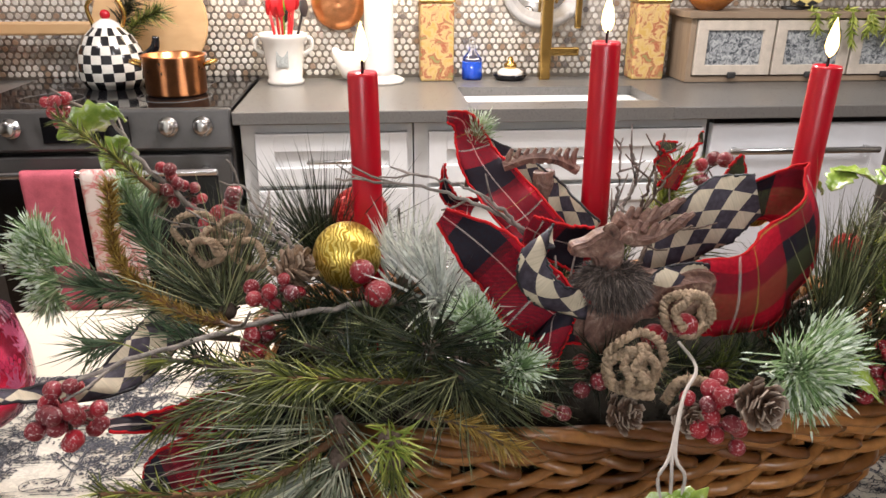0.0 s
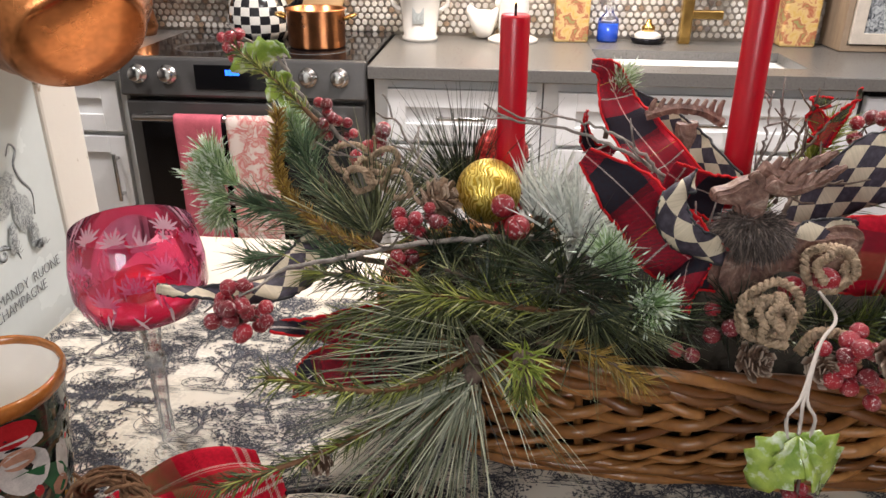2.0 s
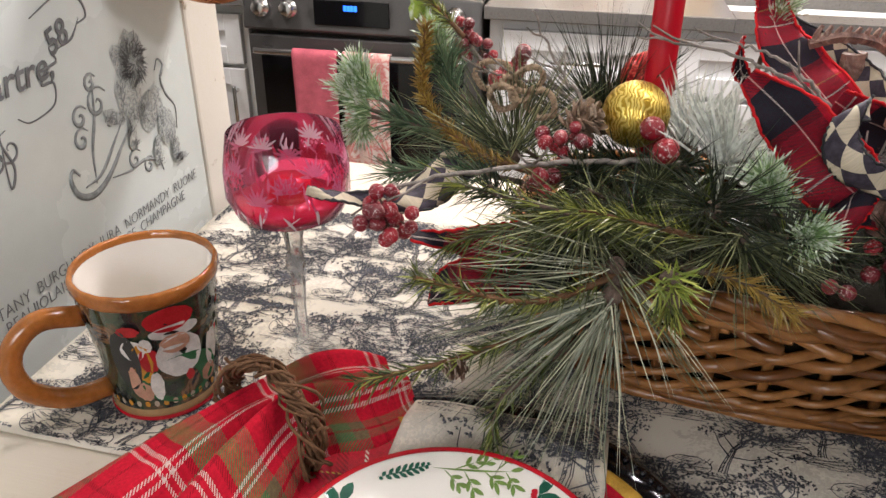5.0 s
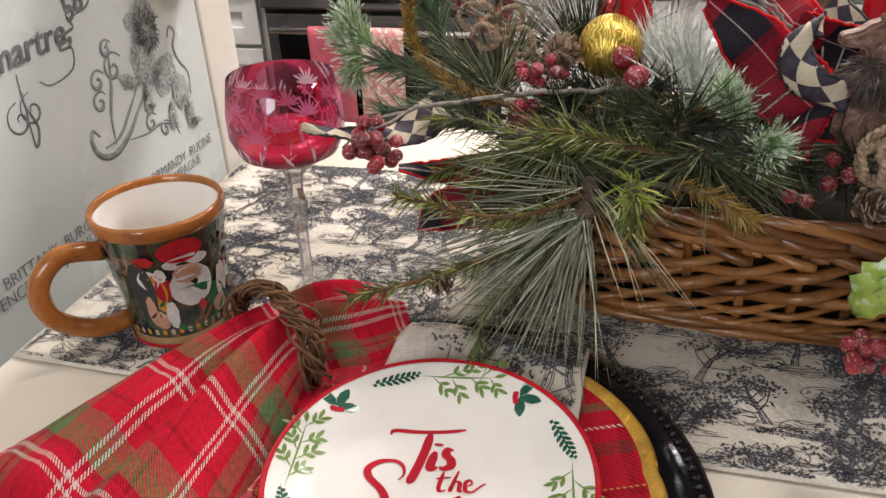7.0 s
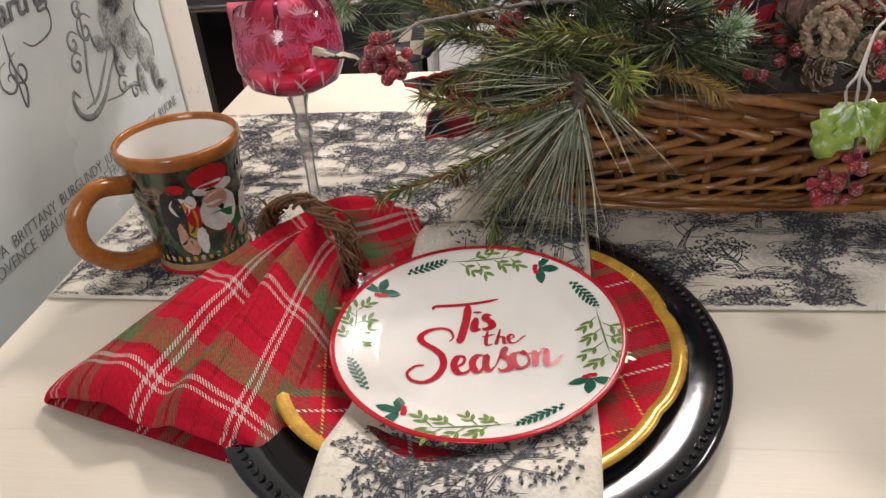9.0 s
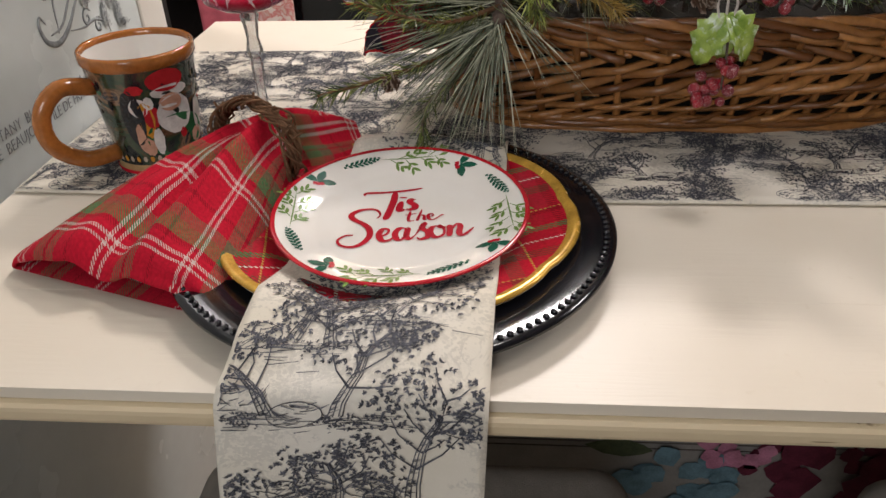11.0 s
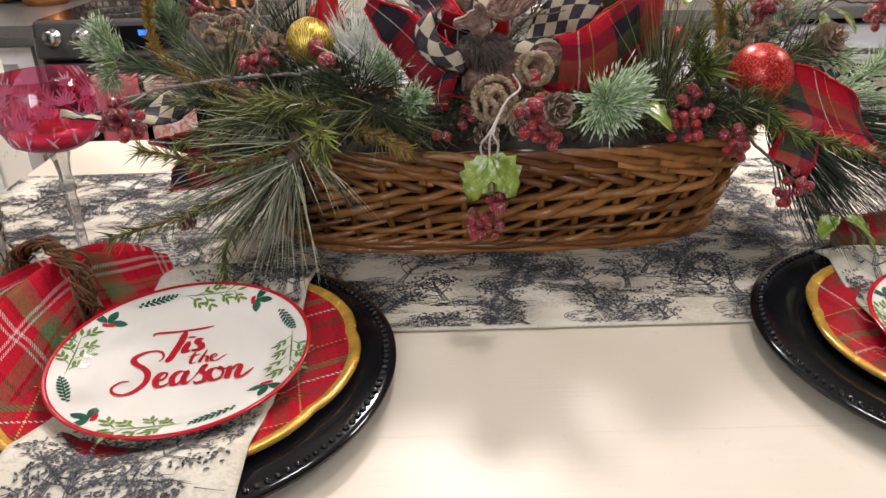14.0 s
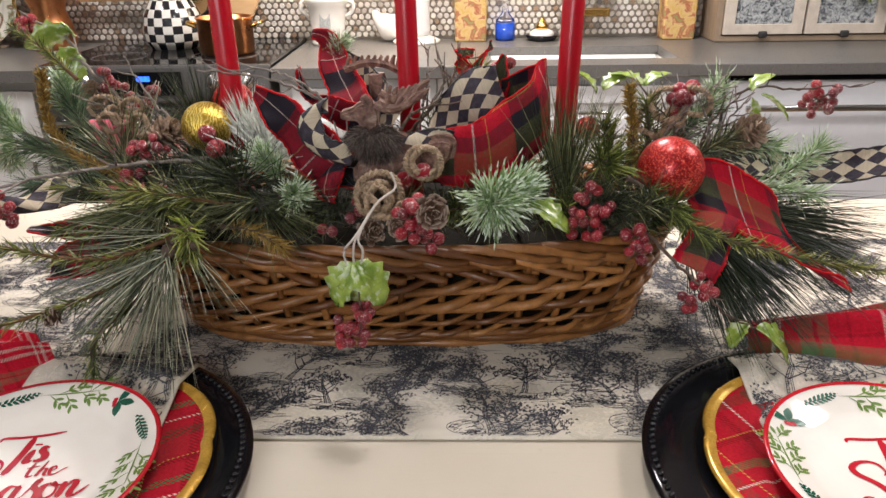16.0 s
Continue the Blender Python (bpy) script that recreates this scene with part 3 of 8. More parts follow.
def crock():
    th = kthing("utensil_crock", "white footed crock with a grey crest, full of red utensils", "crock", 0.104, 0.50, 0.885)
    lathe_part("pot", [(0.0, 0.0), (0.062, 0.0), (0.066, 0.012), (0.058, 0.02), (0.072, 0.14), (0.082, 0.155), (0.084, 0.172), (0.078, 0.172), (0.066, 0.14), (0.052, 0.03), (0, 0.03)], cream_glaze, th)
    part("crest", box((0.04, 0.004, 0.055), (0.0, -0.065, 0.09), 0.001), simple("crest_grey", (0.42, 0.44, 0.42), 0.4, vary=0.5, scale=200), th)
    for s in (-1, 1):
        tube("ear", spline([(s * 0.068, 0, 0.10), (s * 0.095, 0, 0.12), (s * 0.095, 0, 0.15), (s * 0.075, 0, 0.155)], 12), 0.008, cream_glaze, th, sides=8)
    rng = random.Random(4)
    cols = [simple("red_silicone", (0.52, 0.015, 0.02), 0.4), simple("green_silicone", (0.16, 0.34, 0.03), 0.4), simple("dark_handle", (0.03, 0.02, 0.02), 0.4), pale_wood]
    for k in range(11):
        a, r = rng.random() * 6.28, rng.random() * 0.05
        x, y = r * math.cos(a), r * math.sin(a)
        h = 0.22 + rng.random() * 0.07
        tip = Vector((x * 2.0, y * 2.0, h))
        u = part("utensil", merge(ball(0.021, (0, 0, 0), 12, 8)), cols[(0, 1, 0, 2, 0, 3, 1, 0, 2, 0, 0)[k]], th)
        u.scale = (1.0, 0.35, 1.6)
        u.location = tip
        u.rotation_euler = (x * -4, x * 4, rng.random() * 3)
        v, f = tube_data([(x * 0.5, y * 0.5, 0.05), tuple(tip)], 0.005, 6)
        mesh_object("stick", v, f, cols[(0, 1, 0, 2, 0, 3, 1, 0, 2, 0, 0)[k]], th)


crock()


def copper_mould():
    th = kthing("copper_mould", "round fluted copper mould hanging on the tiles", "mould", 0.295, 0.605, 1.15)
    verts, faces = lathe([(0.0, 0.03), (0.02, 0.034), (0.045, 0.028), (0.06, 0.03), (0.085, 0.018), (0.095, 0.004), (0.095, 0.0), (0.0, 0.0)], 48, lambda a, r, z: 1 + 0.05 * math.sin(10 * a) * (0.03 < r < 0.09))
    ob = mesh_object("shell", verts, faces, copper, th)
    ob.matrix_basis = pose(0, 0, 0, 90, 0, 0)


copper_mould()


def paper_towel():
    th = kthing("white_lamp_column", "white turned column stand on the counter", "candlestick", 0.435, 0.51, 0.885)
    lathe_part("base", [(0.0, 0.0), (0.088, 0.0), (0.09, 0.012), (0.07, 0.02), (0.045, 0.028), (0.0, 0.03)], cream_glaze, th)
    lathe_part("column", [(0.0, 0.028), (0.05, 0.028), (0.052, 0.05), (0.05, 0.30), (0.055, 0.42), (0.0, 0.42)], white_paint, th)


paper_towel()


def hen():
    th = kthing("hen_figurine", "small white ceramic hen on the counter", "figurine", 0.325, 0.54, 0.885)
    bm = ball(0.05, (0, 0, 0.055), 20, 14)
    for v in bm.verts:
        v.co.x *= 1.2
        if v.co.x < -0.02:
            v.co.z += (-v.co.x - 0.02) * 1.2
        if v.co.x > 0.03:
            v.co.z += (v.co.x - 0.03) * 1.6
        v.co.y *= 0.75
        v.co.z = max(0.0, v.co.z)
    part("hen", merge(bm, ball(0.02, (0.06, 0, 0.125), 12, 8)), cream_glaze, th)


hen()


def canister(u, v, h, w):
    th = kthing("tall_canister", "tall canister with faded yellow and red flowers", "canister", u, v, 0.885, group="painted canisters")
    s = Mat("painted_tin", (0.6, 0.42, 0.15), 0.5)
    s.colour(s.ramp(s.noise(26, 4, 0.6, 0.8), [(0.38, (0.56, 0.36, 0.10)), (0.5, (0.62, 0.45, 0.20)), (0.58, (0.38, 0.10, 0.05)), (0.66, (0.30, 0.28, 0.10))]))
    part("body", box((w, w * 0.8, h), (0, 0, h / 2), 0.008), s.m, th, smooth=False)
    part("lid", box((w + 0.008, w * 0.8 + 0.008, 0.012), (0, 0, h + 0.006), 0.004), brass, th, smooth=False)
    part("lid_knob", merge(box((0.012, 0.012, 0.03), (0, 0, h + 0.025), 0.003)), simple("dark_knob", (0.06, 0.04, 0.03), 0.4), th)


canister(0.64, 0.555, 0.27, 0.12)
canister(1.42, 0.555, 0.27, 0.12)


def blue_bottle():
    th = kthing("blue_bottle", "small clear bottle of blue liquid", "bottle", 0.772, 0.555, 0.885)
    g = Mat("clear_glass", (1, 1, 1), 0.03, Transmission_Weight=1.0, IOR=1.45)
    o = lathe_part("glass", [(0.0, 0.0), (0.036, 0.0), (0.038, 0.01), (0.036, 0.075), (0.014, 0.10), (0.012, 0.14), (0.016, 0.146), (0.012, 0.148)], g.m, th, steps=28)
    o.visible_shadow = False
    lathe_part("liquid", [(0.0, 0.003), (0.033, 0.003), (0.035, 0.01), (0.034, 0.06), (0.0, 0.06)], simple("blue_liquid", (0.01, 0.05, 0.32), 0.1), th, steps=24)


blue_bottle()


def soap_dish():
    th = kthing("soap_dish", "checkered soap dish with a brass knob", "dish", 0.911, 0.54, 0.885)
    lathe_part("dish", [(0.0, 0.0), (0.05, 0.0), (0.065, 0.022), (0.06, 0.022), (0.045, 0.006), (0, 0.006)], black_gloss, th)
    lathe_part("sponge", [(0.0, 0.008), (0.045, 0.008), (0.047, 0.03), (0.03, 0.04), (0.0, 0.042)], cream_glaze, th)
    lathe_part("brush_head", [(0.0, 0.04), (0.022, 0.04), (0.024, 0.055), (0.012, 0.065), (0.008, 0.08), (0, 0.082)], brass, th, steps=24)


soap_dish()


def faucet():
    th = kthing("brass_tap", "tall square brushed brass kitchen tap", "tap", 1.037, 0.54, 0.885)
    part("column", box((0.04, 0.04, 0.40), (0, 0, 0.20), 0.006), brass, th, smooth=False)
    part("spout", merge(box((0.032, 0.24, 0.03), (0, -0.10, 0.39), 0.005), box((0.03, 0.032, 0.06), (0, -0.205, 0.36), 0.005)), brass, th, smooth=False)
    part("lever", merge(box((0.12, 0.025, 0.03), (0.065, 0, 0.10), 0.005), box((0.022, 0.022, 0.16), (0.115, 0, 0.26), 0.005)), brass, th, smooth=False)


faucet()


def round_mirror():
    th = kthing("round_mirror", "round mirror in a grey frame on the tiled wall", "mirror", 1.04, 0.60, 1.23)
    a = np.linspace(0, 2 * math.pi, 64, endpoint=False)
    tube("frame", np.c_[0.155 * np.cos(a), np.zeros(64), 0.155 * np.sin(a)], 0.016, simple("grey_frame", (0.42, 0.42, 0.42), 0.5), th, sides=8, closed=True)
    v, f = lathe([(0.0, 0.004), (0.152, 0.004), (0.152, 0.0), (0.0, 0.0)], 48)
    gl = mesh_object("mirror_glass", v, f, Mat("mirror", (0.9, 0.9, 0.9), 0.02, 1.0).m, th)
    gl.matrix_basis = pose(0, 0, 0, 90, 0, 0)


round_mirror()


def bread_box():
    th = kthing("bread_box", "weathered wooden counter cabinet with glazed flap doors", "bread box", 1.53, 0.43, 0.885)
    W, D, H = 0.92, 0.18, 0.235
    for size, c in (((W, D, 0.02), (W / 2, D / 2, 0.012)), ((W + 0.03, D + 0.02, 0.022), (W / 2, D / 2 - 0.005, H)), ((0.022, D, H - 0.02), (0.011, D / 2, H / 2 + 0.01)), ((0.022, D, H - 0.02), (W - 0.011, D / 2, H / 2 + 0.01)), ((W, 0.012, H), (W / 2, D, H / 2))):
        part("board", box(size, c, 0.002), grey_wood, th, smooth=False)
    s = Mat("misted_print", (0.4, 0.42, 0.43), 0.25)
    s.colour(s.ramp(s.noise(60, 6, 0.7, 1.0), [(0.40, (0.06, 0.07, 0.08)), (0.52, (0.34, 0.36, 0.37)), (0.65, (0.55, 0.57, 0.56))]))
    for x0, x1 in ((0.025, 0.31), (0.318, 0.603), (0.611, 0.895)):
        c = (x0 + x1) / 2
        d = part("door", merge(box((x1 - x0, 0.018, 0.035), (c, 0.0, 0.045), 0.002), box((x1 - x0, 0.018, 0.035), (c, 0.0, 0.20), 0.002), box((0.04, 0.018, 0.13), (x0 + 0.02, 0.0, 0.1225), 0.002), box((0.04, 0.018, 0.13), (x1 - 0.02, 0.0, 0.1225), 0.002)),
                 simple("pale_frame", (0.56, 0.50, 0.42), 0.6, vary=0.15), th, smooth=False)
        part("pane", box((x1 - x0 - 0.07, 0.006, 0.125), (c, 0.003, 0.1225)), s.m, d, "misted patterned pane", smooth=False)
        part("latch", box((0.03, 0.014, 0.022), (c, -0.012, 0.028), 0.004), simple("iron", (0.03, 0.03, 0.03), 0.5), d)


bread_box()


def checker_plate():
    th = kthing("checkered_plate", "yellow and black checkered plate standing on the bread box", "plate", 1.98, 0.53, 1.24)
    v, f = lathe([(0.0, 0.006), (0.06, 0.004), (0.1, 0.016), (0.102, 0.018), (0.1, 0.012), (0.0, 0.0)], 48)
    ob = mesh_object("plate", v, f, check_material("plate_check", (0.7, 0.55, 0.22), (0.02, 0.02, 0.02), 36.0, 45.0, 0.2), th, uvs=[(p[0], p[1]) for p in v])
    ob.matrix_basis = pose(0, 0, 0, 75, 0, 0)
    part("stand", box((0.12, 0.05, 0.012), (0, 0.0, -0.104)), simple("iron_stand", (0.03, 0.03, 0.03), 0.5), th)
    th = kthing("wooden_bowl", "dark wooden bowl on the bread box", "bowl", 1.62, 0.50, 1.133)
    lathe_part("bowl", [(0.0, 0.0), (0.045, 0.0), (0.085, 0.04), (0.075, 0.075), (0.06, 0.082), (0.065, 0.07), (0.072, 0.04), (0.04, 0.01), (0, 0.01)], mug_brown, th)


checker_plate()


def copper_jug():
    th = kthing("copper_jug", "tall dented copper jug beside the cooker", "jug", -0.94, 0.48, 0.885)
    lathe_part("body", [(0.0, 0.0), (0.075, 0.0), (0.085, 0.03), (0.07, 0.10), (0.06, 0.14), (0.085, 0.22), (0.09, 0.24), (0.083, 0.24), (0.055, 0.14), (0, 0.1)], copper, th)
    tube("handle", spline([(-0.07, 0, 0.2), (-0.12, 0, 0.18), (-0.11, 0, 0.1), (-0.075, 0, 0.07)], 16), 0.008, brass, th, sides=8)


copper_jug()


def floral_plate():
    th = kthing("floral_platter", "pale oval platter with painted leaves leaning by the cooker", "platter", -1.22, 0.50, 1.045)
    s = Mat("painted_platter", (0.7, 0.68, 0.6), 0.2)
    s.colour(s.ramp(s.noise(14, 3, 0.5, 0.6), [(0.46, (0.66, 0.64, 0.56)), (0.52, (0.22, 0.10, 0.06)), (0.57, (0.30, 0.34, 0.20)), (0.62, (0.66, 0.64, 0.56))]))
    v, f = lathe([(0.0, 0.01), (0.11, 0.01), (0.165, 0.025), (0.168, 0.028), (0.165, 0.016), (0.0, 0.0)], 48)
    ob = mesh_object("platter", v, f, s.m, th)
    ob.matrix_basis = pose(0, 0, 0, 76, 0, 0)
    part("stand", box((0.14, 0.05, 0.01), (0, 0.01, -0.158)), grey_wood, th)


floral_plate()


# ---- the panel beside the table ----
ink = simple("panel_ink", (0.15, 0.157, 0.165), 0.6, vary=0.5, scale=90)
ink_grey = simple("panel_ink_grey", (0.24, 0.26, 0.265), 0.6, vary=0.55, scale=130)
panel_paint = simple("pale_blue_panel", (0.60, 0.65, 0.635), 0.26, vary=0.05, scale=7)
PX = -0.495


def side_panel():
    th = thing("painted_panel", "pale blue cupboard side painted with black lettering and a lion crest", "panel", pose(PX, 0, 0), kind="structure")
    part("board", box((0.03, 2.2, 2.3), (-0.015, -0.37, 1.15), 0.002), panel_paint, th, smooth=False)
    part("back_board", box((0.7, 0.03, 2.3), (-0.385, 0.70, 1.15)), panel_paint, th, smooth=False)

    def on_panel(y, z):
        return pose(0.0012, y, z, 90, 0, 90)

    def line(words, y0, y1, z):
        ob = text_mesh("lettering", words, 0.0128, ink, th, bold=-0.00022, depth=0.0002)
        long = max(v.co.x for v in ob.data.vertices)
        ob.matrix_basis = on_panel(y0, z) @ Matrix.Diagonal(((y1 - y0) / long, 1.3, 1, 1))

    def scroll(name, pts, r=0.0011, mat=ink, end=None):
        p = spline([(0.0008, y, z) for y, z in pts], 6 * len(pts))
        rr = r * (0.45 + 0.75 * np.sin(np.linspace(0.1, 3.0, len(p))) ** 2)
        v, f = tube_data(p, rr, 6)
        v[:, 0] = 0.0005 + (v[:, 0] - 0.0008) * 0.25
        mesh_object(name, v, f, mat, th, "painted scroll")

    def spiral(cy, cz, r, turns=1.6, start=0.0, sgn=1):
        return [(cy + r * (1 - k / 14) * math.cos(start + sgn * k / 14 * turns * 6.28), cz + r * (1 - k / 14) * math.sin(start + sgn * k / 14 * turns * 6.28)) for k in range(14)]

    line("A  BRITTANY  BURGUNDY  JURA  NORMANDY  RUONE", 0.335, 0.706, 0.9515)
    line("PROVENCE  BEAUJOLAIS  ILE DE FRANCE  CHAMPAGNE", 0.305, 0.675, 0.9365)
    text_mesh("lettering", "Montmartre,", 0.034, ink, th, on_panel(0.338, 1.116) @ pose(0, 0, 0, 0, 0, 3), shear=0.25, bold=0.0004, depth=0.0002)
    text_mesh("lettering", "58", 0.030, ink, th, on_panel(0.514, 1.140) @ pose(0, 0, 0, 0, 0, 20), shear=0.2, bold=0.0004, depth=0.0002)
    # calligraphic scrolls
    for c in ((0.444, 1.082), (0.427, 1.078)):
        scroll("scroll", spiral(c[0], c[1], 0.016, 1.4, 1.5))
    scroll("scroll", [(0.438, 1.115), (0.437, 1.09), (0.444, 1.066), (0.435, 1.052), (0.438, 1.10)], 0.0013)
    scroll("scroll", [(0.540, 1.166), (0.525, 1.151), (0.515, 1.148), (0.520, 1.136), (0.507, 1.132), (0.496, 1.121), (0.511, 1.119), (0.505, 1.101), (0.475, 1.095), (0.461, 1.102)], 0.0012)
    scroll("scroll", spiral(0.60, 1.20, 0.022, 1.5, 2.0) + [(0.57, 1.195), (0.53, 1.21)], 0.0014)
    scroll("scroll", [(0.50, 1.175), (0.54, 1.188), (0.565, 1.18), (0.57, 1.165), (0.555, 1.16)], 0.0013)
    scroll("scroll", [(0.525, 1.145), (0.545, 1.15), (0.56, 1.165)], 0.0010)
    # the lion: body, mane, legs, tail and the scrolled base
    def blob(cy, cz, ry, rz, turn=0.0, mat=ink_grey, x=0.0):
        b = bmesh.new()
        bmesh.ops.create_circle(b, cap_ends=True, segments=22, radius=1)
        rng = random.Random(int(cy * 9000 + cz * 7000))
        for v in b.verts:
            v.co *= 1 + rng.uniform(-0.12, 0.12)
        m = Matrix.Translation((0.0004 + x, cy, cz)) @ Matrix.Rotation(radians(turn), 4, "X") @ Matrix(((0, 0, 1, 0), (ry, 0, 0, 0), (0, rz, 0, 0), (0, 0, 0, 1)))
        bmesh.ops.transform(b, matrix=m, verts=b.verts)
        return b
    lion_ink = Mat("lion_engraving", (0.36, 0.39, 0.385), 0.5)
    w = lion_ink.noise(170, 5, 0.7, 1.5)
    lion_ink.colour(lion_ink.ramp(w, [(0.36, (0.17, 0.185, 0.19)), (0.5, (0.36, 0.39, 0.385)), (0.6, (0.50, 0.54, 0.525))]))
    # head with its mane, chest, back, haunch and paws
    forms = ((0.622, 1.112, 0.024, 0.028, 0), (0.602, 1.122, 0.010, 0.010, 0), (0.610, 1.076, 0.020, 0.026, 20), (0.642, 1.056, 0.024, 0.018, 40), (0.664, 1.030, 0.016, 0.020, 10),
             (0.674, 1.000, 0.009, 0.016, 0), (0.580, 1.066, 0.018, 0.007, -30), (0.640, 1.010, 0.007, 0.018, -20), (0.680, 0.988, 0.012, 0.005, 0), (0.602, 1.042, 0.007, 0.018, -15))
    part("lion_crest", merge(*[blob(cy, cz, ry, rz, turn, x=0.0002 * k) for k, (cy, cz, ry, rz, turn) in enumerate(forms)]), lion_ink.m, th, "engraved lion in grey ink", smooth=False)
    rng = random.Random(21)
    hv, hf = [], []

    def hair(cy, cz, a, l, half):
        b = len(hv)
        c, q = math.cos(a), math.sin(a)
        for t, k in ((0, -1), (0, 1), (0.55, 1), (1, 0), (0.55, -1)):
            hv.append((0.0034, cy + l * t * c - half * k * q, cz + l * t * q + half * k * c))
        hf.append((b, b + 1, b + 2, b + 3, b + 4))

    for k in range(120):
        a = rng.uniform(0, 6.28)
        d = 0.7 * math.sqrt(rng.random())
        hair(0.624 + 0.024 * d * math.cos(a), 1.110 + 0.028 * d * math.sin(a), a + rng.gauss(-0.5, 0.4), rng.uniform(0.008, 0.015), rng.uniform(0.0004, 0.0009))
    for cy, cz, ry, rz, turn in forms[2:]:
        for k in range(26):
            a, d = rng.uniform(2.0, 5.6), rng.uniform(0.6, 1.0)
            hair(cy + ry * d * math.cos(a), cz + rz * d * math.sin(a), radians(turn) + rng.choice((0.5, 1.2)) + rng.gauss(0, 0.3), rng.uniform(0.004, 0.009), rng.uniform(0.0003, 0.0006))
    mesh_object("engraved_lines", hv, hf, ink, th, "fine engraved ink lines", smooth=False)
    scroll("scroll", [(0.684, 1.020), (0.687, 1.045), (0.674, 1.062), (0.668, 1.080), (0.676, 1.094), (0.668, 1.102), (0.660, 1.092)], 0.0016, ink_grey)
    scroll("scroll", [(0.516, 1.030), (0.508, 1.038), (0.503, 1.028), (0.510, 1.012), (0.530, 1.005), (0.556, 1.014), (0.582, 1.034), (0.600, 1.048)], 0.0030, ink_grey)
    scroll("scroll", [(0.520, 1.016), (0.545, 1.020), (0.570, 1.040), (0.588, 1.056)], 0.0018, ink_grey)
    for cy, cz, r in ((0.560, 1.086, 0.017), (0.556, 1.106, 0.010), (0.533, 1.080, 0.012), (0.529, 1.060, 0.012), (0.600, 1.014, 0.012), (0.622, 1.000, 0.010)):
        scroll("scroll", spiral(cy, cz, r, 1.4, 0.5), 0.0020, ink_grey)
    scroll("scroll", [(0.536, 1.014), (0.540, 1.045), (0.552, 1.075), (0.560, 1.112)], 0.0020, ink_grey)
    scroll("scroll", [(0.560, 1.010), (0.590, 1.006), (0.615, 1.008), (0.640, 0.998), (0.646, 0.985)], 0.0016, ink_grey)


side_panel()


def post():
    chipped = Mat("chipped_white_paint", (0.72, 0.69, 0.62), 0.6)
    n = chipped.noise(28, 6, 0.65, 0.3)
    chipped.colour(chipped.mix(chipped.ramp(n, [(0.64, (0, 0, 0)), (0.68, (1, 1, 1))]), (0.70, 0.67, 0.60), (0.34, 0.28, 0.2)))
    chipped.bump(n, 0.3)
    ob = part("post", box((0.09, 0.075, 2.4), (PX - 0.045, 0.772, 1.2), 0.004), chipped.m, smooth=False)
    tagged(ob, "chipped white painted wooden post", "post", kind="structure")


post()


def hanging_copper():
    place = pose(-0.385, 0.65, 1.203, -30, -42, 0)
    th = thing("copper_cauldron", "large copper pan hanging tilted beside the post", "pan", place)
    aged = simple("aged_copper", (0.46, 0.17, 0.06), 0.26, metal=1.0, vary=0.4, scale=22)
    lathe_part("bowl", [(0.0, 0.0), (0.03, 0.002), (0.058, 0.004), (0.064, 0.010), (0.066, 0.016), (0.068, 0.022), (0.080, 0.034), (0.088, 0.07), (0.09, 0.13), (0.098, 0.134), (0.099, 0.139), (0.092, 0.140), (0.084, 0.08), (0.07, 0.03), (0, 0.02)], aged, th)
    lathe_part("rolled_band", [(0.088, 0.064), (0.0915, 0.067), (0.0915, 0.071), (0.088, 0.074)], aged, th)
    rim = place @ Vector((0.094, 0, 0.138))
    tube("hook", [place.inverted() @ rim, place.inverted() @ Vector((rim.x, rim.y, 2.455))], 0.004, simple("iron_hook", (0.03, 0.03, 0.03), 0.5), th)


hanging_copper()


# ---- the table ----
TZ = 0.96
TX0, TX1, TY0, TY1 = -0.41, 1.25, 0.041, 0.776


def table():
    th = thing("dining_table", "cream painted wooden table with rubbed edges", "table", pose(0, 0, 0))
    w, d = TX1 - TX0, TY1 - TY0
    # boards side by side along the table
    edges = (TY0, 0.134, TY1)
    n = 2
    for k in range(n):
        dy = edges[k + 1] - edges[k]
        part("board", box((w, dy, 0.008), ((TX0 + TX1) / 2, edges[k] + dy / 2, TZ - 0.004), 0.0003), cream_paint, th, smooth=False)
    lip = Mat("rubbed_edge_paint", (0.62, 0.50, 0.32), 0.5)
    mp = lip.n("ShaderNodeMapping")
    mp.inputs["Scale"].default_value = (14, 60, 160)
    lip.link(lip.coords(), mp.inputs[0])
    nn = lip.noise(1.0, 5, 0.65, 0.8, mp.outputs[0])
    lip.colour(lip.mix(lip.ramp(nn, [(0.63, (0, 0, 0)), (0.68, (1, 1, 1))]), (0.62, 0.50, 0.32), (0.16, 0.09, 0.04)))
    part("edge_moulding", merge(box((w + 0.012, d + 0.012, 0.0145), ((TX0 + TX1) / 2, (TY0 + TY1) / 2, TZ - 0.01525), 0.005, 3)), lip.m, th, "moulded edge with rubbed paint", smooth=False)
    part("apron", merge(box((w - 0.5, 0.02, 0.07), ((TX0 + TX1) / 2, TY0 + 0.50, TZ - 0.0575)), box((w - 0.5, 0.02, 0.07), ((TX0 + TX1) / 2, TY1 - 0.1, TZ - 0.0575))), cream_paint, th)
    for x in (TX0 + 0.12, TX1 - 0.12):
        for y in (TY0 + 0.50, TY1 - 0.1):
            part("leg", box((0.06, 0.06, TZ - 0.0225), (x, y, (TZ - 0.0225) / 2), 0.006), cream_paint, th)


table()


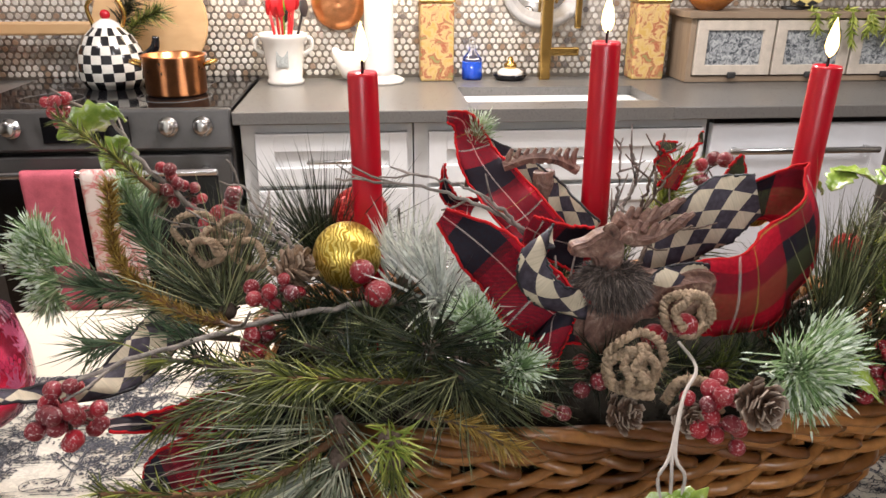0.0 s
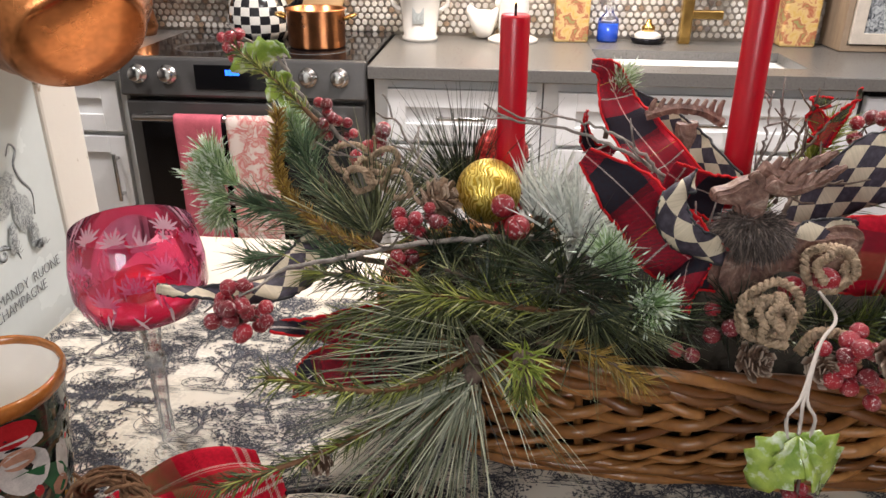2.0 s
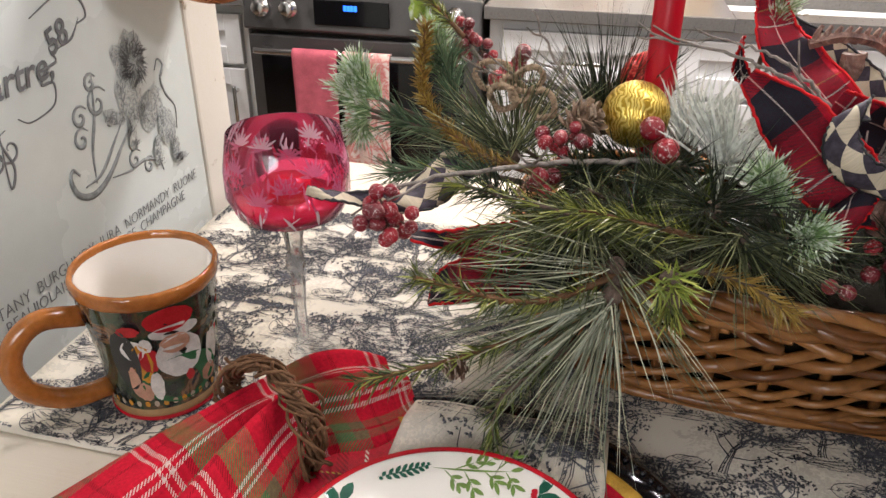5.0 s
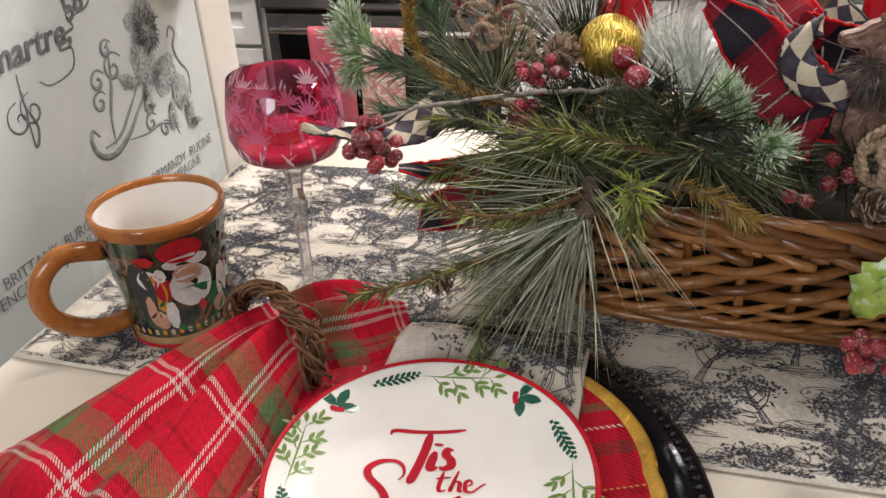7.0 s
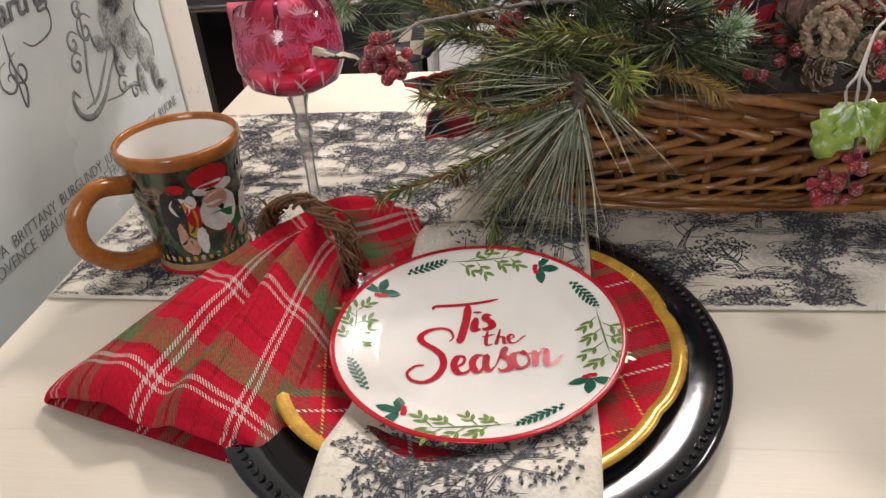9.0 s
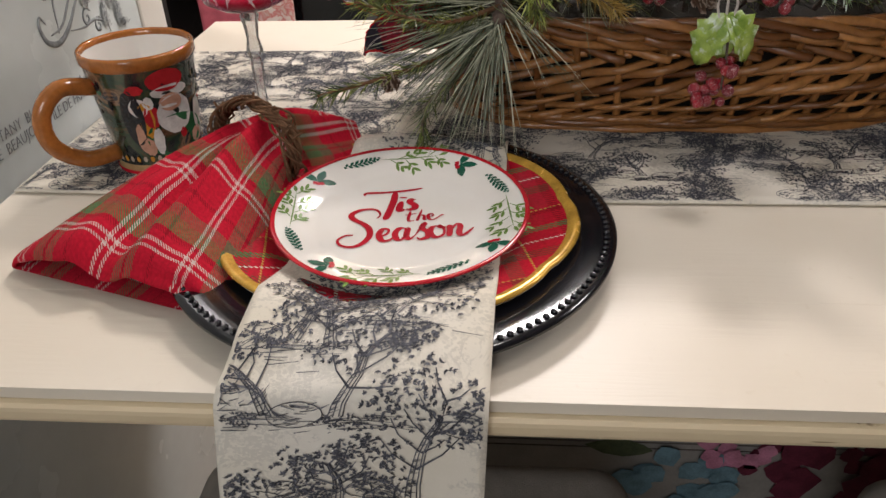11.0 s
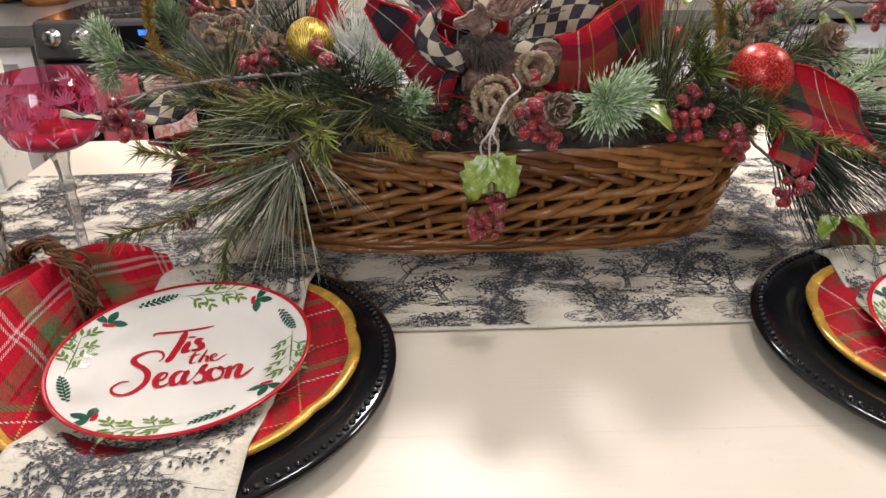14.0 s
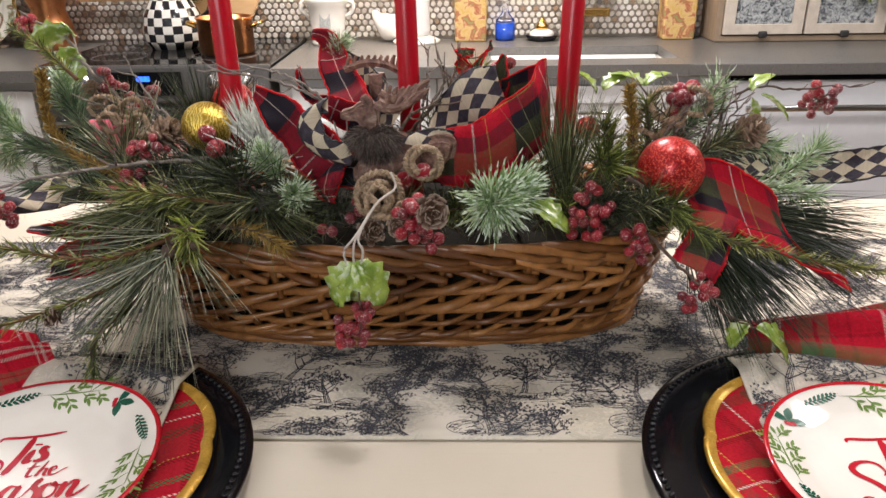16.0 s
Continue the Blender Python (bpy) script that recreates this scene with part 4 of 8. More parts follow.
def cloth_sheet(name, label, category, fn, nx, ny, material, thick=0.0012, uvfn=None, parent=None):
    verts, uvs, faces = [], [], []
    for j in range(ny):
        for i in range(nx):
            u, v = i / (nx - 1), j / (ny - 1)
            verts.append(fn(u, v))
            uvs.append(uvfn(u, v) if uvfn else (u, v))
    for j in range(ny - 1):
        for i in range(nx - 1):
            a = j * nx + i
            faces.append((a, a + 1, a + nx + 1, a + nx))
    ob = mesh_object(name, verts, faces, material, parent, uvs=uvs)
    mod = ob.modifiers.new("thick", "SOLIDIFY")
    mod.thickness, mod.offset = thick, 1.0
    if label:
        tagged(ob, label, category)
    return ob


def runner_point(u, v):
    x = TX0 + 0.002 + u * (TX1 - TX0 - 0.02)
    y = 0.256 + v * 0.376 + (0.010 * (1 - min(1, (x - TX0) / 0.4)) if v < 0.5 else 0)
    n = noise.noise(Vector((x * 7, y * 7, 0)))
    return (x, y, TZ + 0.0016 + max(0, n) * 0.0012)


cloth_sheet("table_runner", "cream cotton table runner printed with charcoal country scenes", "table runner", runner_point, 90, 30, toile, 0.0012, lambda u, v: (u * 1.64, v * 0.385))


def printed_scenes(fn, width, height, lift, flip, seed, parent, cell, flat=False, grow=1.0):
    """Engraved country scenes on cotton: trees with leaf sprays, bushes and hatched ground, laid just over the cloth."""
    rng = random.Random(seed)
    polys = []

    def leaf2(x, y, a, l, w):
        c, s = math.cos(a), math.sin(a)
        polys.append([(x, y), (x + 0.45 * l * c - w * s, y + 0.45 * l * s + w * c), (x + l * c, y + l * s), (x + 0.45 * l * c + w * s, y + 0.45 * l * s - w * c)])

    def stroke(x0, y0, x1, y1, w0, w1):
        a = math.atan2(y1 - y0, x1 - x0)
        nx, ny = -math.sin(a), math.cos(a)
        polys.append([(x0 + nx * w0, y0 + ny * w0), (x1 + nx * w1, y1 + ny * w1), (x1 - nx * w1, y1 - ny * w1), (x0 - nx * w0, y0 - ny * w0)])

    def spray(x, y, a, k, reach=0.0075):
        """A fan-shaped clump of small leaves."""
        for _ in range(k):
            b = a + rng.gauss(0, 0.85)
            d = reach * math.sqrt(rng.random())
            leaf2(x + d * math.cos(b), y + d * math.sin(b) * 0.75, b + rng.gauss(0, 0.6), rng.uniform(0.0012, 0.0029), rng.uniform(0.00032, 0.0007))

    def clump(x, y, r, k):
        """A rounded tuft of three-lobed leaves, loose at its rim."""
        for _ in range(k):
            b = rng.uniform(0, 2 * math.pi)
            d = r * math.sqrt(rng.random())
            lx, ly, out = x + d * math.cos(b), y + 0.72 * d * math.sin(b), b + rng.gauss(0, 0.5)
            for lobe in (-0.75, 0, 0.75):
                leaf2(lx, ly, out + lobe, rng.uniform(0.0012, 0.0024) * grow ** 0.5, rng.uniform(0.00034, 0.0006) * grow ** 0.5)

    def tree(x, y, h):
        h *= grow
        a = math.pi / 2 + rng.uniform(-0.5, 0.5)
        px, py = x, y
        steps = 6
        for k in range(steps):
            l = h / steps
            qx, qy = px + l * math.cos(a), py + l * math.sin(a)
            w = 0.0026 * grow * (1 - k / 7)
            for q in (-1.0, -0.3, 0.5, 1.0):
                stroke(px + w * q, py, qx + w * q * 0.85, qy, 0.00036, 0.00028)
            for q in range(5):
                f = rng.random()
                bx, by = px + (qx - px) * f, py + (qy - py) * f
                stroke(bx - w * 0.9, by, bx + w * rng.uniform(-0.3, 0.6), by + w * 0.5, 0.0003, 0.00015)
            if k >= 1:
                for sgn in (-1, 1):
                    b = a + sgn * rng.uniform(0.5, 1.3)
                    bl = rng.uniform(0.011, 0.021) * (1.25 - k / 8) * grow
                    cx, cy = qx + 0.55 * bl * math.cos(b), qy + 0.55 * bl * math.sin(b)
                    b -= sgn * rng.uniform(0.1, 0.6)
                    mx, my = cx + 0.45 * bl * math.cos(b), cy + 0.45 * bl * math.sin(b)
                    stroke(qx, qy, cx, cy, 0.0006, 0.0004)
                    stroke(cx, cy, mx, my, 0.0004, 0.0003)
                    clump(mx, my, 0.0062 * grow, 15)
                    clump(mx - 0.006 * sgn * grow, my + 0.0035 * grow, 0.0042 * grow, 8)
                    if rng.random() < 0.5:
                        clump(cx, cy - 0.003 * grow, 0.0038 * grow, 6)
            a += rng.uniform(-0.35, 0.35)
            px, py = qx, qy
        clump(px, py, 0.0085 * grow, 20)

    def ground(x, y, w):
        for k in range(26):
            gx, gy = x + rng.gauss(0, w * 0.42), y + rng.gauss(0, 0.0035)
            l = rng.uniform(0.005, 0.016)
            stroke(gx, gy, gx + l, gy + rng.uniform(-0.0012, 0.0012), 0.00028, 0.00014)
        for k in range(7):
            spray(x + rng.uniform(-w, w) * 0.6, y + rng.uniform(-0.005, 0.003), math.pi / 2, 16, 0.006)

    def mass(x, y, rx, ry, count):
        """A hatched form, its lines bent round it: rocks, a ruin, a haystack, resting cattle."""
        lean, bend = rng.uniform(-0.5, 0.5), rng.uniform(0.5, 1.3)
        for k in range(count):
            u, v = rng.uniform(-1, 1), rng.uniform(-1, 1)
            if u * u + v * v > 1:
                continue
            b = lean + bend * u * (1 if v > 0 else -1)
            l = rng.uniform(0.003, 0.0075)
            sx, sy = x + rx * u, y + ry * v
            stroke(sx, sy, sx + l * math.cos(b), sy + l * math.sin(b), 0.00032, 0.00015)
        for k in range(26):
            b = 0.243 * k
            stroke(x + rx * math.cos(b), y + ry * math.sin(b), x + rx * math.cos(b + 0.25), y + ry * math.sin(b + 0.25), 0.00028, 0.00028)

    for j in range(int(height / cell / 0.8) + 1):
        for i in range(int(width / cell) + 1):
            x = (i + 0.5 * (j % 2)) * cell + rng.gauss(0, 0.010)
            y = j * cell * 0.8 + rng.gauss(0, 0.008)
            kind = rng.random()
            if kind < 0.62:
                tree(x, y, rng.uniform(0.034, 0.058))
                if kind < 0.3:
                    tree(x + rng.uniform(0.016, 0.026), y - 0.004, rng.uniform(0.020, 0.034))
                mass(x - 0.020, y + 0.003, 0.014, 0.008, 46)
            else:
                mass(x - 0.010, y + 0.010, 0.013, 0.011, 62)
                mass(x + 0.008, y + 0.006, 0.017, 0.009, 72)
                mass(x + 0.001, y + 0.020, 0.008, 0.008, 34)
                tree(x + 0.026, y, rng.uniform(0.022, 0.036))
            ground(x + 0.003, y - 0.005, 0.034)
    verts, faces = [], []
    e = 0.004
    crease = 0.024
    for n, poly in enumerate(polys):
        if any(not (0.002 < p[0] < width - 0.002 and 0.002 < p[1] < height - 0.002) for p in poly):
            continue
        b = len(verts)
        for p in poly:
            u, v = p[0] / width, p[1] / height
            q = Vector(fn(u, v))
            if flat:
                verts.append(q + Vector((0, 0, lift + 0.00012 * (n % 4))))
                continue
            du = Vector(fn(min(1, u + e), v)) - Vector(fn(max(0, u - e), v))
            dv = Vector(fn(u, min(1, v + e))) - Vector(fn(u, max(0, v - e)))
            nn = du.cross(dv).normalized() * (-1 if flip else 1)
            verts.append(q + nn * (lift + 0.00012 * (n % 4)))
        if max((verts[b + i] - verts[b + i - 1]).length for i in (1, 2, 3)) > crease:
            del verts[b:]
            continue
        faces.append((b, b + 1, b + 2, b + 3) if not flip else (b + 3, b + 2, b + 1, b))
    ob = mesh_object("print", verts, faces, toile_ink, parent, "charcoal printed trees and leaves", smooth=False)
    ob["kind"] = "stuff"


toile_ink = per_object("charcoal_print", (0.026, 0.026, 0.032), (0.17, 0.17, 0.19), 0.9, 0.0, 300, True)
printed_scenes(runner_point, 1.64, 0.385, 0.0016, False, 4, bpy.data.objects["table_runner"], 0.053, True)


def charger(cx, cy):
    th = thing("charger_plate", "glossy black charger plate with a beaded rim on the table", "charger plate", pose(cx, cy, TZ + 0.002), group="charger plates")
    lathe_part("dish", [(0.0, 0.004), (0.098, 0.004), (0.104, 0.006), (0.122, 0.0145), (0.150, 0.0155), (0.1545, 0.0145), (0.1545, 0.012), (0.12, 0.008), (0.10, 0.0), (0.0, 0.0)], black_gloss, th, steps=96)
    bead = None
    for k in range(140):
        a = k * 2 * math.pi / 140
        if bead is None:
            b = bmesh.new()
            bmesh.ops.create_icosphere(b, subdivisions=1, radius=1)
            bead = part("bead", b, black_gloss, th)
            bead.scale = (0.0026, 0.0020, 0.0022)
            ob = bead
        else:
            ob = new("bead", bead.data)
            ob.parent = th
            ob.scale = bead.scale
        ob.location = (0.1475 * math.cos(a), 0.1475 * math.sin(a), 0.0158)
        ob.rotation_euler = (0, 0, a + 0.35)


def dinner_plate(cx, cy, turn):
    th = thing("dinner_plate", "red plaid dinner plate with a scalloped gold rim", "plate", pose(cx, cy, TZ + 0.008, 0, 0, turn), group="plaid dinner plates")
    wob = lambda a, r, z: 1 + (0.028 * abs(math.sin(4 * a)) ** 0.7 - 0.014) * (r / 0.125) ** 2
    prof = [(0.0, 0.003), (0.082, 0.003), (0.092, 0.009), (0.116, 0.0135)]
    v, f = lathe(prof, 96, wob)
    mesh_object("plaid_face", v, f, dinner_plaid, th, uvs=[(p[0], p[1]) for p in v])
    lathe_part("gold_rim", [(0.116, 0.0137), (0.119, 0.0158), (0.1225, 0.0162), (0.1245, 0.0145), (0.123, 0.0125), (0.12, 0.0115), (0.116, 0.0115)], gold_glaze, th, "worn gold rim", 96, wob)
    lathe_part("foot", [(0.123, 0.0120), (0.095, 0.006), (0.082, 0.0), (0.0, 0.0)], cream_glaze, th, steps=96, wobble=wob)


def leaf_bm(l, w, z=0.0):
    b = bmesh.new()
    vs = [b.verts.new((x * l, y * w, z)) for x, y in ((0, 0), (0.3, 0.42), (0.6, 0.5), (0.85, 0.28), (1, 0), (0.85, -0.28), (0.6, -0.5), (0.3, -0.42))]
    b.faces.new(vs)
    return b


def placed(bm, m):
    bmesh.ops.transform(bm, matrix=m, verts=bm.verts)
    return bm


def dessert_plate(cx, cy, z, turn, tilt=(0, 0)):
    th = thing("dessert_plate", "cream plate with a red rim, mistletoe and red festive words", "plate", pose(cx, cy, z, tilt[0], tilt[1], turn), group="festive dessert plates")
    R = 0.0895
    face = [(0.0, 0.0035), (0.058, 0.0035), (0.064, 0.0048), (0.070, 0.0075), (R - 0.0035, 0.0116)]
    lathe_part("glazed_face", face, cream_glaze, th, steps=96)
    lathe_part("red_rim", [(R - 0.0035, 0.0119), (R - 0.001, 0.0127), (R, 0.0118), (R - 0.001, 0.0105)], red_glaze, th, "red rim line", 96)
    lathe_part("underside", [(R - 0.001, 0.0105), (0.07, 0.0045), (0.058, 0.0), (0.0, 0.0)], cream_glaze, th, steps=96)

    def zr(r):
        return float(np.interp(r, [p[0] for p in face], [p[1] for p in face])) + 0.00035

    def brush(name, strokes, half, seed):
        """Brush script: each stroke swells on its way down and thins on its way up. Millimetres about the plate's middle."""
        verts, faces = [], []
        for q, stroke in enumerate(strokes):
            p = spline(stroke, 9 * len(stroke)) * 0.001
            tan = np.gradient(p, axis=0)
            tan /= np.linalg.norm(tan, axis=1)[:, None] + 1e-9
            t = np.linspace(0, 1, len(p))
            w = half * 0.001 * (0.42 + 0.62 * np.clip(-tan[:, 1], 0, 1) + 0.12 * np.abs(tan[:, 0])) * np.minimum(1, 0.35 + 6 * np.minimum(t, 1 - t))
            w = np.convolve(np.pad(w, 2, "edge"), np.ones(5) / 5, "valid")
            b = len(verts)
            for (x, y), (a, c), r in zip(p, tan, w):
                for sgn in (-1, 1):
                    vx, vy = x - c * r * sgn, y + a * r * sgn
                    vx, vy = vx * 0.990 - vy * 0.139, vx * 0.139 + vy * 0.990
                    verts.append((vx, vy, zr(math.hypot(vx, vy)) + 0.00004 * (q + seed)))
            faces += [(b + 2 * i, b + 2 * i + 2, b + 2 * i + 3, b + 2 * i + 1) for i in range(len(p) - 1)]
        mesh_object(name, verts, faces, red_ink, th, "red brush-script word", smooth=False)

    brush("word_tis", ([(-26, 31), (-24, 34.5), (-10, 34), (6, 35), (17, 37)], [(-3, 34), (-5, 20), (-9, 4), (-11.5, -3)], [(1, 20), (-1, 10), (0, 7.5), (3, 9)], [(2.4, 26), (2.2, 24)], [(11, 21), (8, 21.5), (7, 18), (10, 14), (10, 10), (6, 8), (4, 9.5)]), 2.5, 0)
    brush("word_the", ([(7, 6), (5, -4), (6, -7), (9, -6)], [(3, 1), (11, 2.5)], [(15, 7), (11, -7), (13, -1), (16, -1), (16, -6), (18, -6.5)], [(19, -3.5), (22.5, -1.5), (21.5, 1), (19, -1), (19.5, -6), (23, -6.5), (28, -2), (30, -1)]), 1.15, 2)
    brush("word_season", ([(-17, -1), (-14.5, 3), (-16, 9), (-21, 12), (-29, 11), (-34.5, 6), (-33, 0), (-26, -7), (-22, -14), (-22, -23), (-27, -31), (-34, -34), (-41, -31), (-43, -25), (-38, -20), (-33, -20)],
                          [(-16, -25), (-10, -21), (-9, -16), (-13, -15.5), (-15.5, -22), (-13.5, -28.5), (-9, -29), (-5, -25)],
                          [(4, -16), (-1, -15.5), (-4.5, -21), (-3.5, -28), (0, -28.5), (4, -20), (4.5, -16), (3, -25), (5, -29), (9, -25)],
                          [(9, -25), (14, -14), (16, -11), (14, -17), (17.5, -22), (17, -28), (12, -30), (10, -27.5)],
                          [(24, -15), (20, -18), (19.5, -25), (23, -29), (28, -26), (28.5, -19), (25, -15), (28, -17.5), (32, -17)],
                          [(33, -15), (32.5, -22), (31.5, -29)], [(32, -25), (37, -15.5), (40, -17), (38.5, -25), (40, -28.5), (44, -26), (49, -20)]), 2.1, 4)
    rng = random.Random(3)
    for k in range(12):
        a = radians(90 - k * 30)
        kind = k % 3
        r0 = 0.0765
        m0 = Matrix.Translation((r0 * math.cos(a), r0 * math.sin(a), 0)) @ Matrix.Rotation(a - math.pi / 2, 4, "Z")
        bms = []
        if kind == 0:
            # mistletoe: a bent stem with forked twigs and paired round-ended leaves
            bms.append(placed(leaf_bm(0.036, 0.0009), Matrix.Translation((-0.019, -0.003, 0)) @ Matrix.Rotation(0.12, 4, "Z")))
            for s in range(7):
                x = -0.013 + 0.0045 * s
                y0 = -0.003 + 0.12 * (x + 0.019)
                lean = (1 if s % 2 else -1) * rng.uniform(0.5, 1.0)
                l = rng.uniform(0.006, 0.011)
                bms.append(placed(leaf_bm(l, 0.0007), Matrix.Translation((x, y0, 0)) @ Matrix.Rotation(lean, 4, "Z")))
                for f, d in ((0.55, 0.7), (0.6, -0.6), (1.0, 0.5), (1.0, -0.45)):
                    bms.append(placed(leaf_bm(rng.uniform(0.0046, 0.0068), 0.0020), Matrix.Translation((x + f * l * math.cos(lean), y0 + f * l * math.sin(lean), 0)) @ Matrix.Rotation(lean + d, 4, "Z")))
            bms.append(placed(leaf_bm(0.006, 0.0022), Matrix.Translation((0.016, 0.0015, 0)) @ Matrix.Rotation(0.3, 4, "Z")))
            mat = leaf_ink
        elif kind == 1:
            for s in (0.3, 1.6, -0.9):
                bms.append(placed(leaf_bm(0.0105, 0.0050), Matrix.Rotation(s, 4, "Z")))
            mat = dark_leaf_ink
        else:
            for s in range(16):
                x = -0.011 + 0.022 * s / 15
                bms.append(placed(leaf_bm(0.0046 * math.sin(0.5 + 2.3 * s / 15), 0.0018), Matrix.Translation((x, 0, 0)) @ Matrix.Rotation(0.75 * (1 if s % 2 else -1), 4, "Z")))
            bms.append(placed(leaf_bm(0.026, 0.0008), Matrix.Translation((-0.012, 0, 0))))
            mat = dark_leaf_ink
        bm = merge(*bms)
        bmesh.ops.transform(bm, matrix=m0 @ Matrix.Scale(1.3, 4), verts=bm.verts)
        for i, v in enumerate(bm.verts):
            v.co.z = zr(math.hypot(v.co.x, v.co.y))
        part("leaf_motif", bm, mat, th, "painted green sprig", smooth=False)
        if kind == 1:
            bm = merge(*[placed(leaf_bm(0.004, 0.004), Matrix.Translation((dx, dy, 0))) for dx, dy in ((-0.004, -0.002), (-0.002, -0.004), (-0.005, 0.0))])
            bmesh.ops.transform(bm, matrix=m0, verts=bm.verts)
            for v in bm.verts:
                v.co.z = zr(math.hypot(v.co.x, v.co.y)) + 0.0002
            part("berry_motif", bm, red_ink, th, smooth=False)


def toile_napkin(cx, cy, x0, x1, ytop, label, drop, skew):
    """The printed napkin that lies across the plates and hangs over the table's edge."""
    def fn(u, v):
        # v runs from the far end, over the plates, round the table's edge, to the hanging end
        y = ytop - v * (ytop - TY0 + drop)
        x = x0 + (x1 - x0) * u + skew * (v - 0.3) * (1 - 0.65 * u)
        top = max(y, TY0)
        r = math.hypot(x - cx, top - cy)
        z = TZ + float(np.interp(r, [0, 0.085, 0.12, 0.15, 0.165, 0.2], [0.014, 0.015, 0.0285, 0.021, 0.013, 0.0045]))
        if top < cy:
            z = max(z, TZ + 0.0055 + 0.07 * (top - TY0))
        z = max(z + 0.0016 * math.sin(u * 9 + v * 3), TZ + 0.004)
        d = TY0 - y
        if d <= 0:
            return (x, y, z)
        bend = 0.013
        a = min(d / bend, math.pi / 2)
        hang = max(0.0, d - bend * math.pi / 2)
        wave = 0.0035 * math.sin(u * 7 + 0.6) * min(1, hang * 14)
        return (x, TY0 - bend * math.sin(a) - 0.004 * min(1, hang * 20) - wave, z - bend * (1 - math.cos(a)) - hang)
    ob = cloth_sheet("printed_napkin", label, "napkin", fn, 30, 70, toile, 0.0014, lambda u, v: (u * 0.15 + 3.1, v * 0.42 + 0.7))
    long = ytop - TY0 + drop
    printed_scenes(lambda u, v: fn(u, 1 - v), x1 - x0, long, 0.0007, False, int(cx * 100) + 77, ob, 0.064, False, 1.45)
    return ob


charger(-0.083, 0.199)
dinner_plate(-0.079, 0.202, 12)
toile_napkin(-0.083, 0.199, -0.139, -0.006, 0.333, "folded toile-print napkin hanging over the table edge under the plate", 0.128, -0.045)
dessert_plate(-0.077, 0.197, TZ + 0.0185, 0, (2.5, 0.0))
charger(0.493, 0.208)
dinner_plate(0.503, 0.206, 30)
toile_napkin(0.493, 0.208, 0.432, 0.585, 0.335, "folded toile-print napkin across the plaid plate", 0.128, 0.0)
dessert_plate(0.503, 0.196, TZ + 0.0185, -8, (2.0, 0.0))

# ---- the basket ----
BX, BY = 0.163, 0.482


def basket_point(a, s, out=0.0):
    """A point of the basket's wall: a round it, s from 0 at the base to 1 at the rim."""
    hx, hy = 0.212 + 0.026 * s + out, 0.088 + 0.030 * s + out
    c, d = math.cos(a), math.sin(a)
    k = 2 / 3.0
    return (BX + hx * math.copysign(abs(c) ** k, c), BY + hy * math.copysign(abs(d) ** k, d), TZ + 0.006 + s * 0.098)


def even_angles(n):
    fine = np.linspace(0, 2 * math.pi, 2001)
    p = np.array([basket_point(a, 0.5)[:2] for a in fine])
    length = np.r_[0, np.cumsum(np.linalg.norm(np.diff(p, axis=0), axis=1))]
    return lambda q: float(np.interp((q % 1.0) * length[-1], length, fine))


ROUND = even_angles(1)


